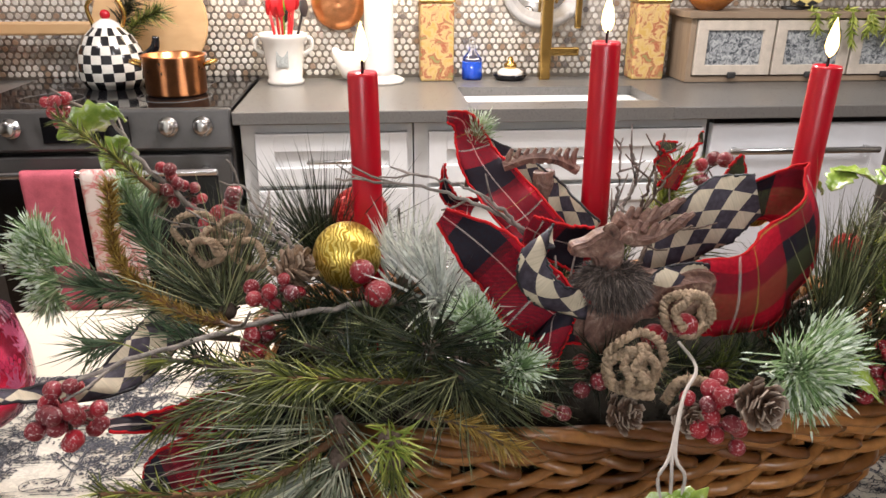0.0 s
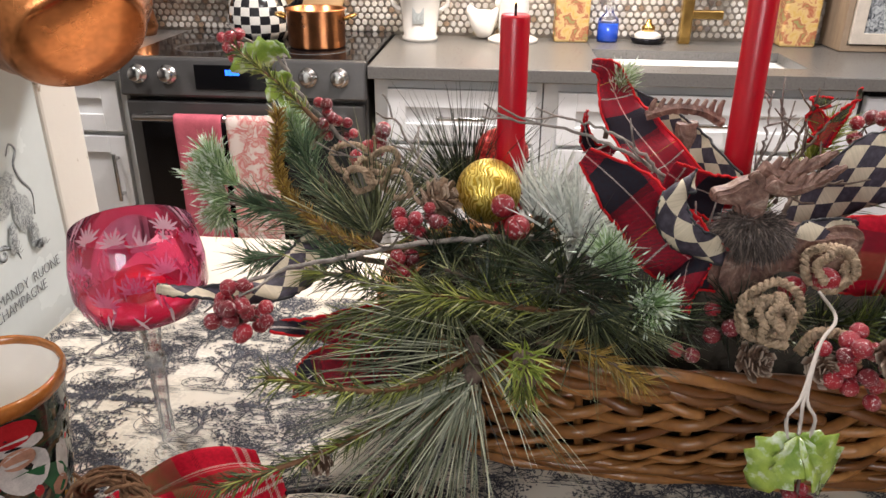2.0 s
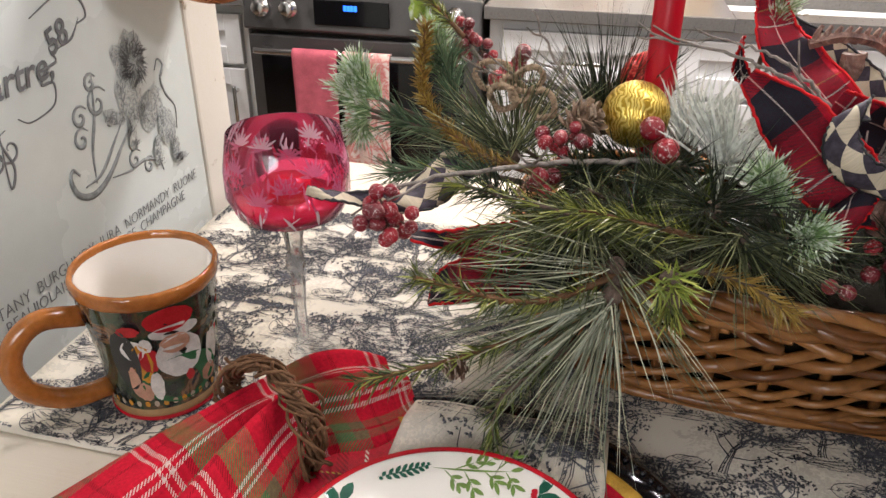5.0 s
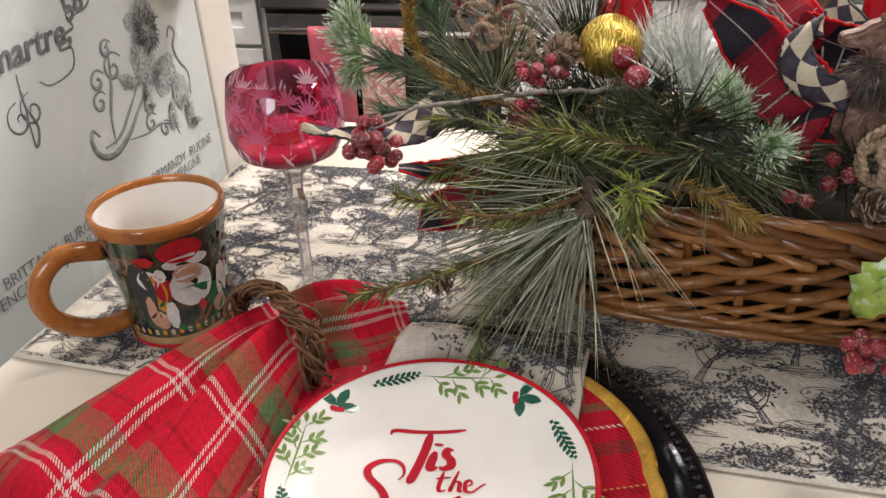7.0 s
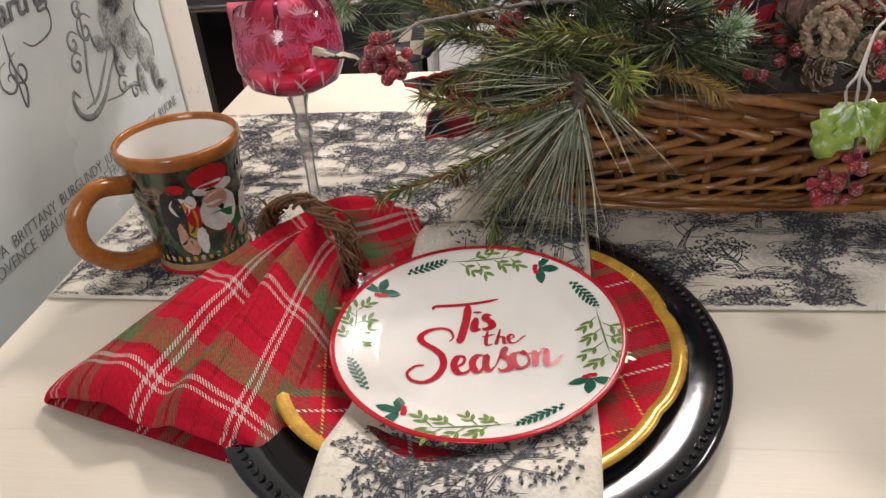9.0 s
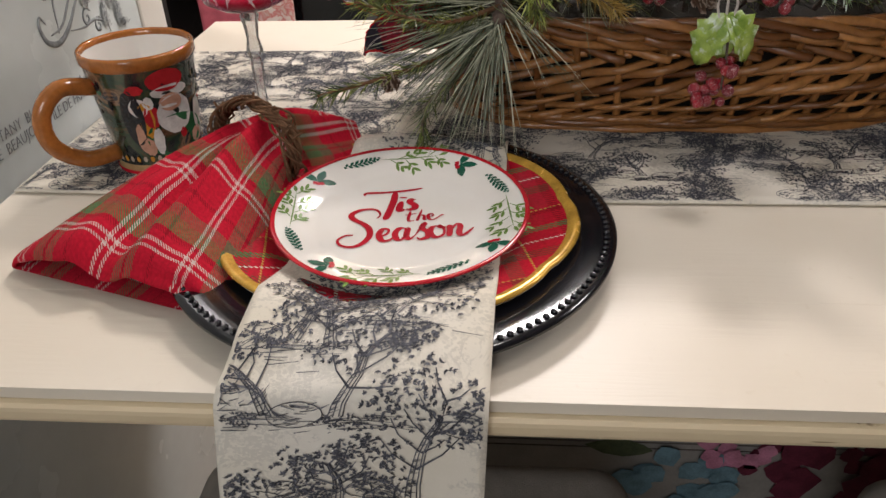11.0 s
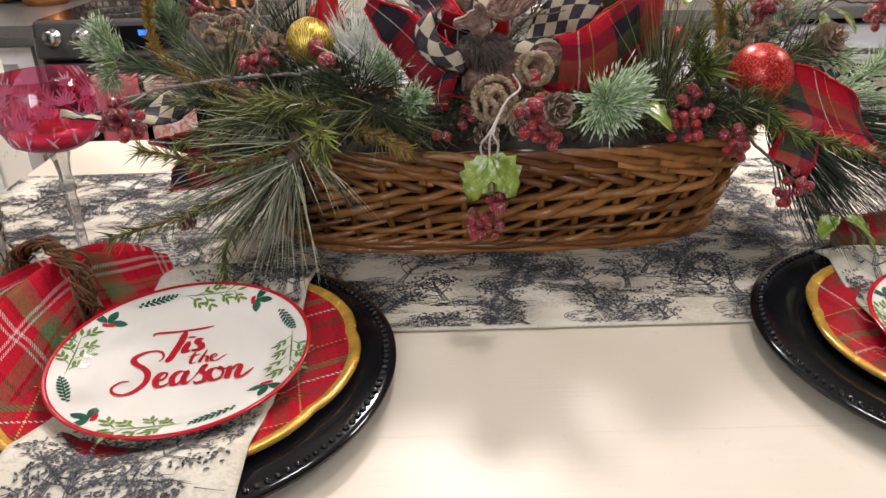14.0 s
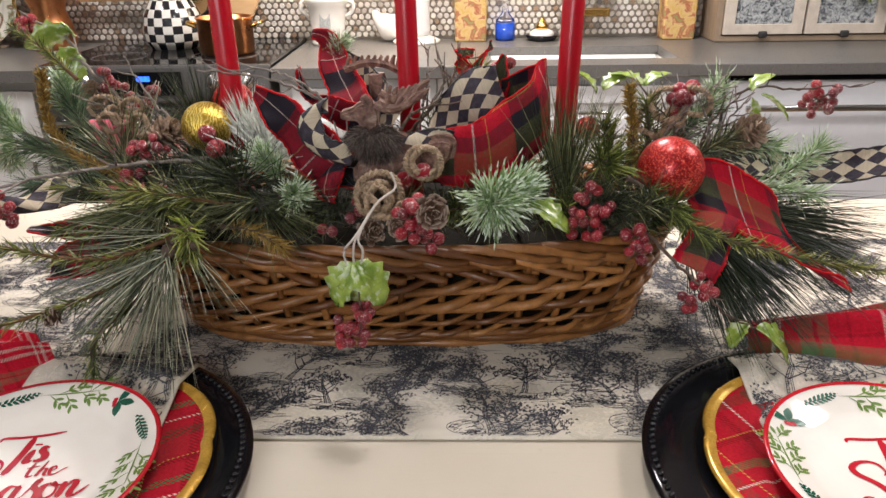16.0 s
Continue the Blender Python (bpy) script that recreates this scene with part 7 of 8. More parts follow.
def ribbon(name, label, centre, across, width, mat, edge_mat, n=48, wave=0.003, uv0=0.0):
    """A wired ribbon: a strip along a centre line, with a corded edge on both sides."""
    th = thing(name, label, "ribbon", pose(*centre[0]), "ribbon loops")
    c = spline(centre, n) - np.array(centre[0])
    a = spline(across, n)
    a /= np.linalg.norm(a, axis=1)[:, None] + 1e-9
    wide = np.interp(np.linspace(0, 1, n), np.linspace(0, 1, len(width)), width) if isinstance(width, tuple) else np.full(n, width)
    tan = np.gradient(c, axis=0)
    tan /= np.linalg.norm(tan, axis=1)[:, None] + 1e-9
    nor = np.cross(tan, a)
    nor /= np.linalg.norm(nor, axis=1)[:, None] + 1e-9
    s = np.r_[0, np.cumsum(np.linalg.norm(np.diff(c, axis=0), axis=1))]
    m = 9
    verts, uvs, faces = [], [], []
    for i in range(n):
        for j in range(m):
            k = j / (m - 1) - 0.5
            w = wave * math.sin(s[i] * 130 + k * 3.0) * (abs(k) * 1.6 + 0.3)
            verts.append(c[i] + a[i] * k * wide[i] + nor[i] * (w + 0.10 * wide[i] * math.cos(math.pi * k)))
            uvs.append((s[i] + uv0, k * wide[i] + 0.03))
    for i in range(n - 1):
        for j in range(m - 1):
            q = i * m + j
            faces.append((q, q + 1, q + m + 1, q + m))
    ob = mesh_object("cloth", verts, faces, mat, th, uvs=uvs)
    mod = ob.modifiers.new("thick", "SOLIDIFY")
    mod.thickness = 0.0007
    v = np.array(verts).reshape(n, m, 3)
    for j in (0, m - 1):
        q = v[:, j] + np.random.default_rng(n + j).normal(0, 0.00035, (n, 3))
        tube("corded_edge", q, 0.0010, edge_mat, th, sides=5)
    return th


PL, CL = "red tartan ribbon loop with a red wired edge", "cream and black harlequin check ribbon with a black edge"
R_, C_ = ribbon_plaid, check
# left loop of the bow, its fold and its tail
ribbon("plaid_ribbon", PL, [(0.135, 0.385, 1.122), (0.112, 0.374, 1.128), (0.092, 0.377, 1.144), (0.070, 0.386, 1.166), (0.044, 0.398, 1.186)], [(0.5, 0.0, 0.8), (0.6, -0.1, 0.7), (0.65, -0.1, 0.7), (0.6, -0.1, 0.7), (0.5, 0.1, 0.7)], (0.030, 0.040, 0.042, 0.034, 0.010), dark_plaid, red_cord, uv0=0.012)
ribbon("plaid_ribbon", PL, [(0.120, 0.465, 1.146), (0.102, 0.505, 1.163), (0.088, 0.540, 1.178), (0.081, 0.556, 1.194), (0.075, 0.560, 1.206), (0.063, 0.558, 1.210)], [(0.8, 0, 0.5), (0.8, 0, 0.5), (0.9, 0, 0.35), (0.9, 0.2, 0.2), (0.6, 0.3, 0.6), (0.2, 0.3, 0.9)], (0.034, 0.036, 0.032, 0.024, 0.015, 0.008), dark_plaid, red_cord, uv0=0.035)
ribbon("check_ribbon", CL, [(0.148, 0.460, 1.146), (0.132, 0.495, 1.158), (0.114, 0.535, 1.170), (0.092, 0.566, 1.185)], [(0.5, -0.1, 0.8), (0.5, -0.1, 0.85), (0.5, 0, 0.8), (0.6, 0, 0.7)], (0.028, 0.034, 0.032, 0.014), C_, black_cord)
ribbon("check_ribbon", CL, [(0.106, 0.382, 1.178), (0.094, 0.376, 1.174), (0.093, 0.371, 1.160), (0.102, 0.368, 1.148), (0.124, 0.370, 1.140)], [(0.3, 0, 0.9), (0.9, 0, 0.3), (0.9, -0.1, 0.4), (0.5, -0.1, 0.85), (0.1, 0, 1.0)], (0.010, 0.014, 0.018, 0.020, 0.014), C_, black_cord)
ribbon("plaid_ribbon", PL, [(0.112, 0.378, 1.130), (0.106, 0.370, 1.124), (0.101, 0.364, 1.114), (0.104, 0.362, 1.104)], [(0.8, 0, 0.6), (0.85, 0, 0.5), (0.95, 0, 0.1), (0.9, 0, -0.3)], (0.030, 0.028, 0.020, 0.008), dark_plaid, red_cord, uv0=0.03)
ribbon("plaid_ribbon", PL, [(0.082, 0.525, 1.148), (0.064, 0.52, 1.155), (0.057, 0.515, 1.170), (0.056, 0.51, 1.184)], [(0.6, 0.3, 0.5), (0.7, 0.2, 0.5), (0.8, 0.2, 0.2), (0.8, 0, 0.3)], (0.016, 0.010, 0.006, 0.003), dark_plaid, red_cord)
ribbon("plaid_ribbon", PL, [(0.140, 0.425, 1.150), (0.115, 0.42, 1.160), (0.098, 0.415, 1.170)], [(0.3, 0, 0.9), (0.4, 0, 0.9), (0.5, 0, 0.8)], (0.030, 0.026, 0.016), dark_plaid, red_cord, uv0=0.02)
# right half of the bow
ribbon("check_ribbon", CL, [(0.182, 0.440, 1.122), (0.193, 0.438, 1.138), (0.208, 0.432, 1.158), (0.224, 0.424, 1.176), (0.242, 0.417, 1.188)], [(-0.4, 0, 0.9), (-0.6, 0, 0.8), (-0.55, 0, 0.8), (-0.4, 0.1, 0.9), (-0.2, 0.2, 0.9)], (0.016, 0.030, 0.042, 0.042, 0.026), C_, black_cord)
ribbon("check_ribbon", CL, [(0.156, 0.383, 1.138), (0.174, 0.382, 1.147), (0.192, 0.386, 1.150), (0.206, 0.394, 1.147)], [(-0.2, 0, 1.0), (-0.3, 0, 0.95), (-0.1, 0.2, 0.95), (0.1, 0.4, 0.9)], (0.010, 0.014, 0.013, 0.006), C_, black_cord)
ribbon("plaid_ribbon", PL, [(0.175, 0.392, 1.136), (0.200, 0.388, 1.133), (0.224, 0.388, 1.134), (0.250, 0.395, 1.146), (0.272, 0.408, 1.163), (0.279, 0.422, 1.178), (0.272, 0.44, 1.180), (0.245, 0.45, 1.170)], [(0.1, 0, 1), (0.05, 0.1, 1), (-0.1, 0.0, 1), (-0.15, 0.1, 1), (-0.1, 0.1, 1), (-0.1, 0.1, 1), (0.1, 0, 1), (0, 0, 1)], (0.032, 0.044, 0.056, 0.060, 0.060, 0.052, 0.036, 0.026), R_, red_cord, uv0=0.015)
ribbon("plaid_ribbon", PL, [(0.238, 0.445, 1.166), (0.243, 0.45, 1.182), (0.247, 0.453, 1.204)], [(0.9, 0, -0.2), (0.9, 0, -0.3), (0.7, 0, -0.4)], (0.022, 0.018, 0.003), R_, red_cord)
ribbon("plaid_ribbon", PL, [(0.212, 0.485, 1.172), (0.222, 0.49, 1.186), (0.238, 0.495, 1.207)], [(0.9, 0, -0.2), (0.9, 0, 0.2), (0.5, 0.2, 0.7)], (0.018, 0.012, 0.004), R_, red_cord)
ribbon("plaid_ribbon", PL, [(0.216, 0.49, 1.182), (0.206, 0.495, 1.196), (0.222, 0.50, 1.199)], [(0.3, 0, 0.9), (0.3, 0, 0.9), (0.2, 0.2, 0.9)], (0.014, 0.010, 0.005), R_, red_cord)
# tails over the ends of the basket
ribbon("plaid_ribbon", "red and green tartan ribbon tail lying over the greenery", [(0.400, 0.410, 1.112), (0.432, 0.398, 1.102), (0.466, 0.386, 1.088), (0.497, 0.376, 1.068), (0.508, 0.370, 1.046)], [(0.25, -0.6, -0.8), (0.25, -0.6, -0.8), (0.3, -0.5, -0.8), (0.5, -0.5, -0.6), (0.6, -0.5, -0.3)], (0.050, 0.064, 0.070, 0.068, 0.060), R_, red_cord, uv0=0.01)
ribbon("plaid_ribbon", "red and green tartan ribbon tail lying over the greenery", [(0.425, 0.385, 1.088), (0.413, 0.362, 1.074), (0.398, 0.345, 1.056)], [(0.9, 0, -0.3), (0.9, 0, -0.3), (0.8, 0, -0.5)], 0.038, R_, red_cord)
ribbon("check_ribbon", CL, [(0.45, 0.48, 1.105), (0.490, 0.50, 1.100), (0.540, 0.51, 1.088), (0.590, 0.50, 1.094), (0.640, 0.49, 1.108)], [(0.15, -0.5, -0.8), (0.1, -0.5, -0.8), (0.0, -0.6, -0.8), (-0.1, -0.5, -0.9), (-0.1, -0.5, -0.9)], 0.030, C_, black_cord)
ribbon("check_ribbon", CL, [(-0.092, 0.452, 1.112), (-0.122, 0.434, 1.107), (-0.134, 0.402, 1.102), (-0.147, 0.378, 1.098), (-0.172, 0.360, 1.104), (-0.193, 0.348, 1.110), (-0.203, 0.344, 1.114)], [(0.7, 0.1, -0.6), (0.7, 0.0, -0.65), (0.68, -0.1, -0.7), (0.6, -0.2, -0.75), (0.5, -0.3, -0.75), (0.4, -0.4, -0.7), (0.3, -0.5, -0.6)], (0.018, 0.026, 0.026, 0.018, 0.010, 0.007, 0.003), C_, black_cord)
DT = "dark tartan ribbon tail beside the basket's end"
ribbon("plaid_ribbon", DT, [(-0.045, 0.38, 1.075), (-0.072, 0.372, 1.078), (-0.100, 0.368, 1.078), (-0.142, 0.356, 1.084)], [(0.2, -0.3, -0.9), (0.1, -0.4, -0.9), (0.0, -0.4, -0.9), (-0.1, -0.3, -0.7)], (0.030, 0.030, 0.022, 0.003), dark_plaid, red_cord, uv0=0.017, wave=0.006)
ribbon("plaid_ribbon", DT, [(-0.040, 0.375, 1.062), (-0.070, 0.365, 1.060), (-0.112, 0.348, 1.058), (-0.126, 0.340, 1.046)], [(0.2, -0.3, -0.9), (0.1, -0.4, -0.9), (0.3, -0.4, -0.8), (0.9, -0.3, -0.3)], (0.034, 0.032, 0.026, 0.003), dark_plaid, red_cord, uv0=0.017, wave=0.005)
fan("pine_fan", "dark thin pine needles over the dark ribbon tail", (-0.040, 0.365, 1.085), [(-0.12, 0.34, 1.09), (-0.11, 0.33, 1.06), (-0.06, 0.32, 1.05)], 60, 0.2, 0.06, pine_dark, 0.00042, 0.04)
sprig("pine_sprig", LM, [(-0.02, 0.385, 1.10), (-0.07, 0.365, 1.098), (-0.115, 0.35, 1.085)], 130, 0.026, 38, pine_olive, 0.0005)
sprig("pine_sprig", LM, [(-0.01, 0.375, 1.105), (-0.05, 0.35, 1.10), (-0.085, 0.33, 1.085)], 120, 0.024, 38, pine_green, 0.0005)


# ---- the reindeer ----
def reindeer():
    """One plain carved figure: body, neck, head and antlers in a single mesh, with a fur collar."""
    items = []
    w = Mat("carved_brown", (0.25, 0.14, 0.095), 0.5)
    n1, n2 = w.noise(85, 5, 0.65, 1.2), w.noise(420, 3, 0.6)
    c1 = w.ramp(n1, [(0.30, (0.05, 0.026, 0.020)), (0.44, (0.17, 0.085, 0.062)), (0.56, (0.27, 0.155, 0.115)), (0.70, (0.46, 0.34, 0.27))])
    w.colour(w.mix(w.ramp(n2, [(0.45, (0, 0, 0)), (0.70, (0.5, 0.5, 0.5))]), c1, (0.09, 0.05, 0.04)))
    w.bump(w.math("ADD", n1, w.math("MULTIPLY", n2, 0.5)), 0.8, 0.002)
    wood = w.m
    fur = needle_material("brown_fur", (0.030, 0.022, 0.018), (0.27, 0.21, 0.18))
    def slab(outline, y, t, bevel):
        b = bmesh.new()
        lo = spline(list(outline) + [outline[0]], 40)[:-1]
        vs = [b.verts.new((x, y - t / 2, z)) for x, z in lo]
        f = b.faces.new(vs)
        ext = bmesh.ops.extrude_face_region(b, geom=[f])
        bmesh.ops.translate(b, vec=(0, t, 0), verts=[e for e in ext["geom"] if isinstance(e, bmesh.types.BMVert)])
        bmesh.ops.recalc_face_normals(b, faces=b.faces)
        rim = [e for e in b.edges if abs(e.verts[0].co.y - e.verts[1].co.y) < 1e-6]
        bmesh.ops.bevel(b, geom=rim, offset=bevel, segments=3, affect="EDGES", clamp_overlap=True)
        b.verts.index_update()
        out = (np.array([v.co[:] for v in b.verts]), [tuple(v.index for v in q.verts) for q in b.faces])
        b.free()
        return out
    Y = 0.374
    # body with its chest, the rump behind, and the carved head in profile
    items.append(slab([(0.121, 1.104), (0.136, 1.099), (0.152, 1.104), (0.158, 1.120), (0.176, 1.122), (0.192, 1.121), (0.202, 1.132), (0.204, 1.147), (0.192, 1.152), (0.172, 1.149), (0.150, 1.156), (0.132, 1.158), (0.122, 1.140), (0.120, 1.120)], Y + 0.006, 0.020, 0.005))
    items.append(slab([(0.1135, 1.1675), (0.1145, 1.1735), (0.124, 1.1765), (0.131, 1.1815), (0.140, 1.1835), (0.148, 1.178), (0.150, 1.166), (0.146, 1.155), (0.133, 1.157), (0.129, 1.1645), (0.120, 1.1655)], Y, 0.013, 0.0042))
    items.append(slab([(0.138, 1.179), (0.133, 1.186), (0.139, 1.190), (0.145, 1.184), (0.144, 1.178)], Y - 0.006, 0.003, 0.001))
    items.append(slab([(0.144, 1.178), (0.150, 1.184), (0.157, 1.182), (0.152, 1.176)], Y - 0.007, 0.003, 0.001))
    for dy, dz in ((-0.002, 0.0), (0.012, 0.004)):
        p = spline([(0.143, Y + dy, 1.178 + dz), (0.152, Y + dy, 1.174 + dz), (0.163, Y + dy, 1.176 + dz), (0.176, Y + dy, 1.183 + dz)], 16)
        items.append(tube_data(p, 0.0050, 8, 0.0026))
        for q, k in enumerate((4, 6, 8, 10, 12, 14, 15)):
            up = np.array([0.001 + 0.0006 * q, 0.001 * (q % 2), 0.0085 - 0.0006 * q])
            items.append(tube_data([p[k], p[k] + up * 0.6, p[k] + up * 1.25 + np.array([0.0015, 0, 0])], 0.0034, 6, 0.0014))
    for k in (1, 2, 3):
        q = items[k][0]
        q[:, 0] = 0.1135 + (q[:, 0] - 0.1135) * 0.84
        q[:, 2] = 1.162 + (q[:, 2] - 1.162) * 0.86
    v, f = join_data(items)
    rng = np.random.default_rng(5)
    n = 4200
    a, b = rng.uniform(0, 2 * math.pi, n), rng.uniform(-0.95, 0.95, n)
    roots = np.c_[0.138 + 0.016 * np.cos(a) * np.sqrt(1 - b * b), Y - 0.004 + 0.012 * np.sin(a) * np.sqrt(1 - b * b), 1.150 + 0.0085 * b]
    d = (roots - np.array([0.138, Y, 1.154])) * np.array([1, 1.2, 1]) + rng.normal(0, 0.005, (n, 3))
    fv, ff = needle_data(roots, d, rng.uniform(0.006, 0.013, n), 0.00030, 0.35, rng)
    av, af = join_data([(v, f), (fv, ff)])
    ob = mesh_object("reindeer_figure", av, af, [wood, fur], smooth=False)
    idx = [0] * len(f) + [1] * len(ff)
    ob.data.polygons.foreach_set("material_index", idx)
    ob.location = (0.007, 0.014, 0.005)
    tagged(ob, "carved brown reindeer figure with a dark fur collar", "figurine")


reindeer()


def back_figure():
    """The brown carved figure half hidden behind the bow."""
    wood = bpy.data.materials["carved_brown"]
    items = [tube_data(spline([(0.105, 0.52, 1.186), (0.125, 0.52, 1.192), (0.145, 0.52, 1.190), (0.160, 0.52, 1.182)], 14), 0.004, 6)]
    for k in range(9):
        x = 0.108 + 0.006 * k
        items.append(tube_data([(x, 0.52, 1.188), (x + 0.001, 0.52, 1.195), (x + 0.003, 0.52, 1.199)], 0.0028, 5, 0.0014))
    items.append(tube_data(spline([(0.135, 0.52, 1.12), (0.138, 0.52, 1.15), (0.135, 0.52, 1.182)], 10), 0.014, 8, 0.008))
    v, f = join_data(items)
    ob = mesh_object("carved_figure", v, f, wood, smooth=False)
    tagged(ob, "second carved brown reindeer figure behind the bow", "figurine")


back_figure()


# ---- the green leaf pick hanging over the basket's front ----
def leaf_pick():
    th = thing("leaf_pick", "frosted twig with light green leaves and red berries over the basket", "leaf pick", pose(0.142, 0.268, 1.100))
    white = simple("white_cord", (0.50, 0.45, 0.40), 0.8, vary=0.2)
    for k, dx in enumerate((-0.004, 0.0, 0.004)):
        tube("cord", spline([(dx, 0.0, -0.004), (dx * 1.6, 0.002, 0.008), (0.002 + dx * 0.3, 0.008, 0.016), (0.014, 0.030, 0.032), (0.026, 0.045, 0.038), (0.022, 0.06, 0.045)], 22), 0.0009, white, th, sides=6)
    for k, (rot, l, w) in enumerate((((-35, 50, 204), 0.034, 0.0125), ((35, 42, -20), 0.034, 0.0135), ((0, 68, 268), 0.027, 0.011))):
        leaf((0, 0, 0), rot, l, w, 0.5, th)
    tube("wire", spline([(0, 0, -0.004), (0.003, -0.004, -0.02), (0.003, -0.006, -0.05)], 10), 0.0009, bark, th, sides=5)
    rng = random.Random(2)
    for k in range(22):
        t = rng.random()
        side = -0.012 * (t > 0.55) * rng.random()
        berry(th, (0.004 + rng.gauss(0, 0.0045) + side, -0.006 + rng.gauss(0, 0.004), -0.030 - 0.030 * t), 0.0038 * rng.uniform(0.8, 1.15))


leaf_pick()


# greenery in the kitchen: a spray before the bread board, a garland along the bread box
sprig("green_spray", "dark green pine spray standing before the bread board", [tuple(kp(-0.44, 0.47, 1.02)), tuple(kp(-0.40, 0.46, 1.13)), tuple(kp(-0.33, 0.44, 1.20))], 260, 0.075, 48, pine_dark, 0.0016, 0.1, 0.004, group="kitchen greenery")
sprig("green_spray", "dark green pine spray standing before the bread board", [tuple(kp(-0.42, 0.47, 1.02)), tuple(kp(-0.36, 0.45, 1.10)), tuple(kp(-0.28, 0.43, 1.13))], 220, 0.07, 48, pine_green, 0.0016, 0.1, 0.004, group="kitchen greenery")
for k in range(9):
    u = 1.98 + 0.045 * k
    a = tuple(kp(u, 0.50, 1.135))
    b = tuple(kp(u + 0.02 * math.sin(k * 2.1), 0.42, 1.128 - 0.006 * (k % 3)))
    c = tuple(kp(u + 0.04 * math.sin(k * 2.1), 0.395, 1.075 - 0.016 * (k % 4)))
    sprig("garland_sprig", "yellow-green leafy garland sprig over the bread box", [a, b, c], 46, 0.040, 40, pine_lime, 0.0042, 0.15, 0.002, group="bread box garland")


# the arrangement settles: most of it a little back and up, the sparse twigs of its far corner well back over the table
LOOSE = ("pine sprig", "berries", "twig", "leaf", "pine cone", "rope", "bauble", "ribbon")
for ob in [o for o in scene.objects if o.parent is None and o.get("category") in LOOSE]:
    x, y, z = ob.location
    if x < -0.02 and 0.43 < y < 1.0 and z > 1.138 and ob["category"] in ("berries", "twig", "leaf", "pine cone"):
        ob.location = Vector((0, 0, 1.32)) + (ob.location - Vector((0, 0, 1.32))) * 1.2
        ob.scale = ob.scale * 1.2
    elif ob["category"] == "rope" and x < 0:
        ob.location += Vector((0.004, 0.022, 0.0))
        ob.scale = ob.scale * 0.8
    elif x < 0.33 and y < 1.0:
        ob.location += Vector((0.005, 0.006, 0.004))


# ---- mug, goblet, napkins ----
def mug():
    th = thing("christmas_mug", "brown-rimmed mug painted with a red and green winter scene", "mug", pose(-0.306, 0.330, TZ + 0.002, 0, 0, 50))
    H = 0.102
    lathe_part("inside", [(0.0, 0.012), (0.034, 0.012), (0.038, 0.05), (0.0425, H - 0.004)], cream_glaze, th, steps=56)
    s = Mat("mug_painting", (0.06, 0.09, 0.06), 0.14, Coat_Weight=0.5)
    n1 = s.noise(38, 5, 0.6, 0.9)
    s.colour(s.ramp(n1, [(0.30, (0.01, 0.011, 0.014)), (0.42, (0.022, 0.026, 0.024)), (0.50, (0.03, 0.06, 0.03)), (0.56, (0.10, 0.06, 0.03)), (0.61, (0.26, 0.15, 0.08)), (0.66, (0.03, 0.03, 0.035))]))
    lathe_part("painted_wall", [(0.0355, 0.0105), (0.0375, 0.03), (0.0405, 0.06), (0.0440, H - 0.010)], s.m, th, "dark painted scene", 56)
    lathe_part("rim", [(0.0425, H - 0.004), (0.0425, H), (0.0445, H + 0.0015), (0.0462, H - 0.001), (0.0460, H - 0.007), (0.0440, H - 0.010)], mug_brown, th, "brown glazed rim", 56, lambda a, r, z: 1 + 0.006 * math.sin(17 * a))
    lathe_part("foot", [(0.0, 0.0), (0.033, 0.0), (0.0365, 0.003), (0.0355, 0.0105)], simple("tan_glaze", (0.42, 0.26, 0.12), 0.2, vary=0.3), th, "tan banded foot", 56)
    lathe_part("foot_line", [(0.0366, 0.0022), (0.0372, 0.0038), (0.0366, 0.0055)], red_glaze, th, "thin red foot line", 56)
    tube("handle", spline([(-0.0415, 0.0, 0.078), (-0.068, 0.0, 0.083), (-0.086, 0.0, 0.066), (-0.084, 0.0, 0.040), (-0.062, 0.0, 0.022), (-0.036, 0.0, 0.020)], 26), 0.0070, mug_brown, th, "brown glazed handle", sides=12)
    # plain patches of the painting
    def patch(name, a0, z0, ra, rz, mat, lift=0.0008):
        b = bmesh.new()
        bmesh.ops.create_circle(b, cap_ends=True, segments=24, radius=1)
        bmesh.ops.inset_region(b, faces=b.faces[:], thickness=0.4)
        rng = random.Random(int(a0 * 10 + z0 * 1e5))
        k = [1 + (0.03 if ra > 9 else 0.10) * rng.uniform(-1, 1) for _ in range(len(b.verts))]
        for i, v in enumerate(b.verts):
            z = z0 + v.co.y * rz * k[i]
            a = radians(a0 + v.co.x * ra * k[i])
            r = float(np.interp(z, [0.0105, 0.03, 0.06, H - 0.01], [0.0355, 0.0375, 0.0405, 0.044])) + lift
            v.co = (r * math.cos(a), r * math.sin(a), z)
        part(name, b, mat, th, "plain painted patch")
    mg = {k: simple("mug_" + k, c, 0.14, vary=0.25, scale=120) for k, c in dict(red=(0.42, 0.02, 0.025), white=(0.66, 0.63, 0.58), green=(0.03, 0.13, 0.05), pink=(0.50, 0.27, 0.18), gold=(0.52, 0.24, 0.03), tan=(0.45, 0.36, 0.27), dark=(0.012, 0.014, 0.018)).items()}
    F = -90
    rng = random.Random(12)
    for k in range(46):
        a = rng.choice((rng.uniform(-170, -48), rng.uniform(36, 80)))
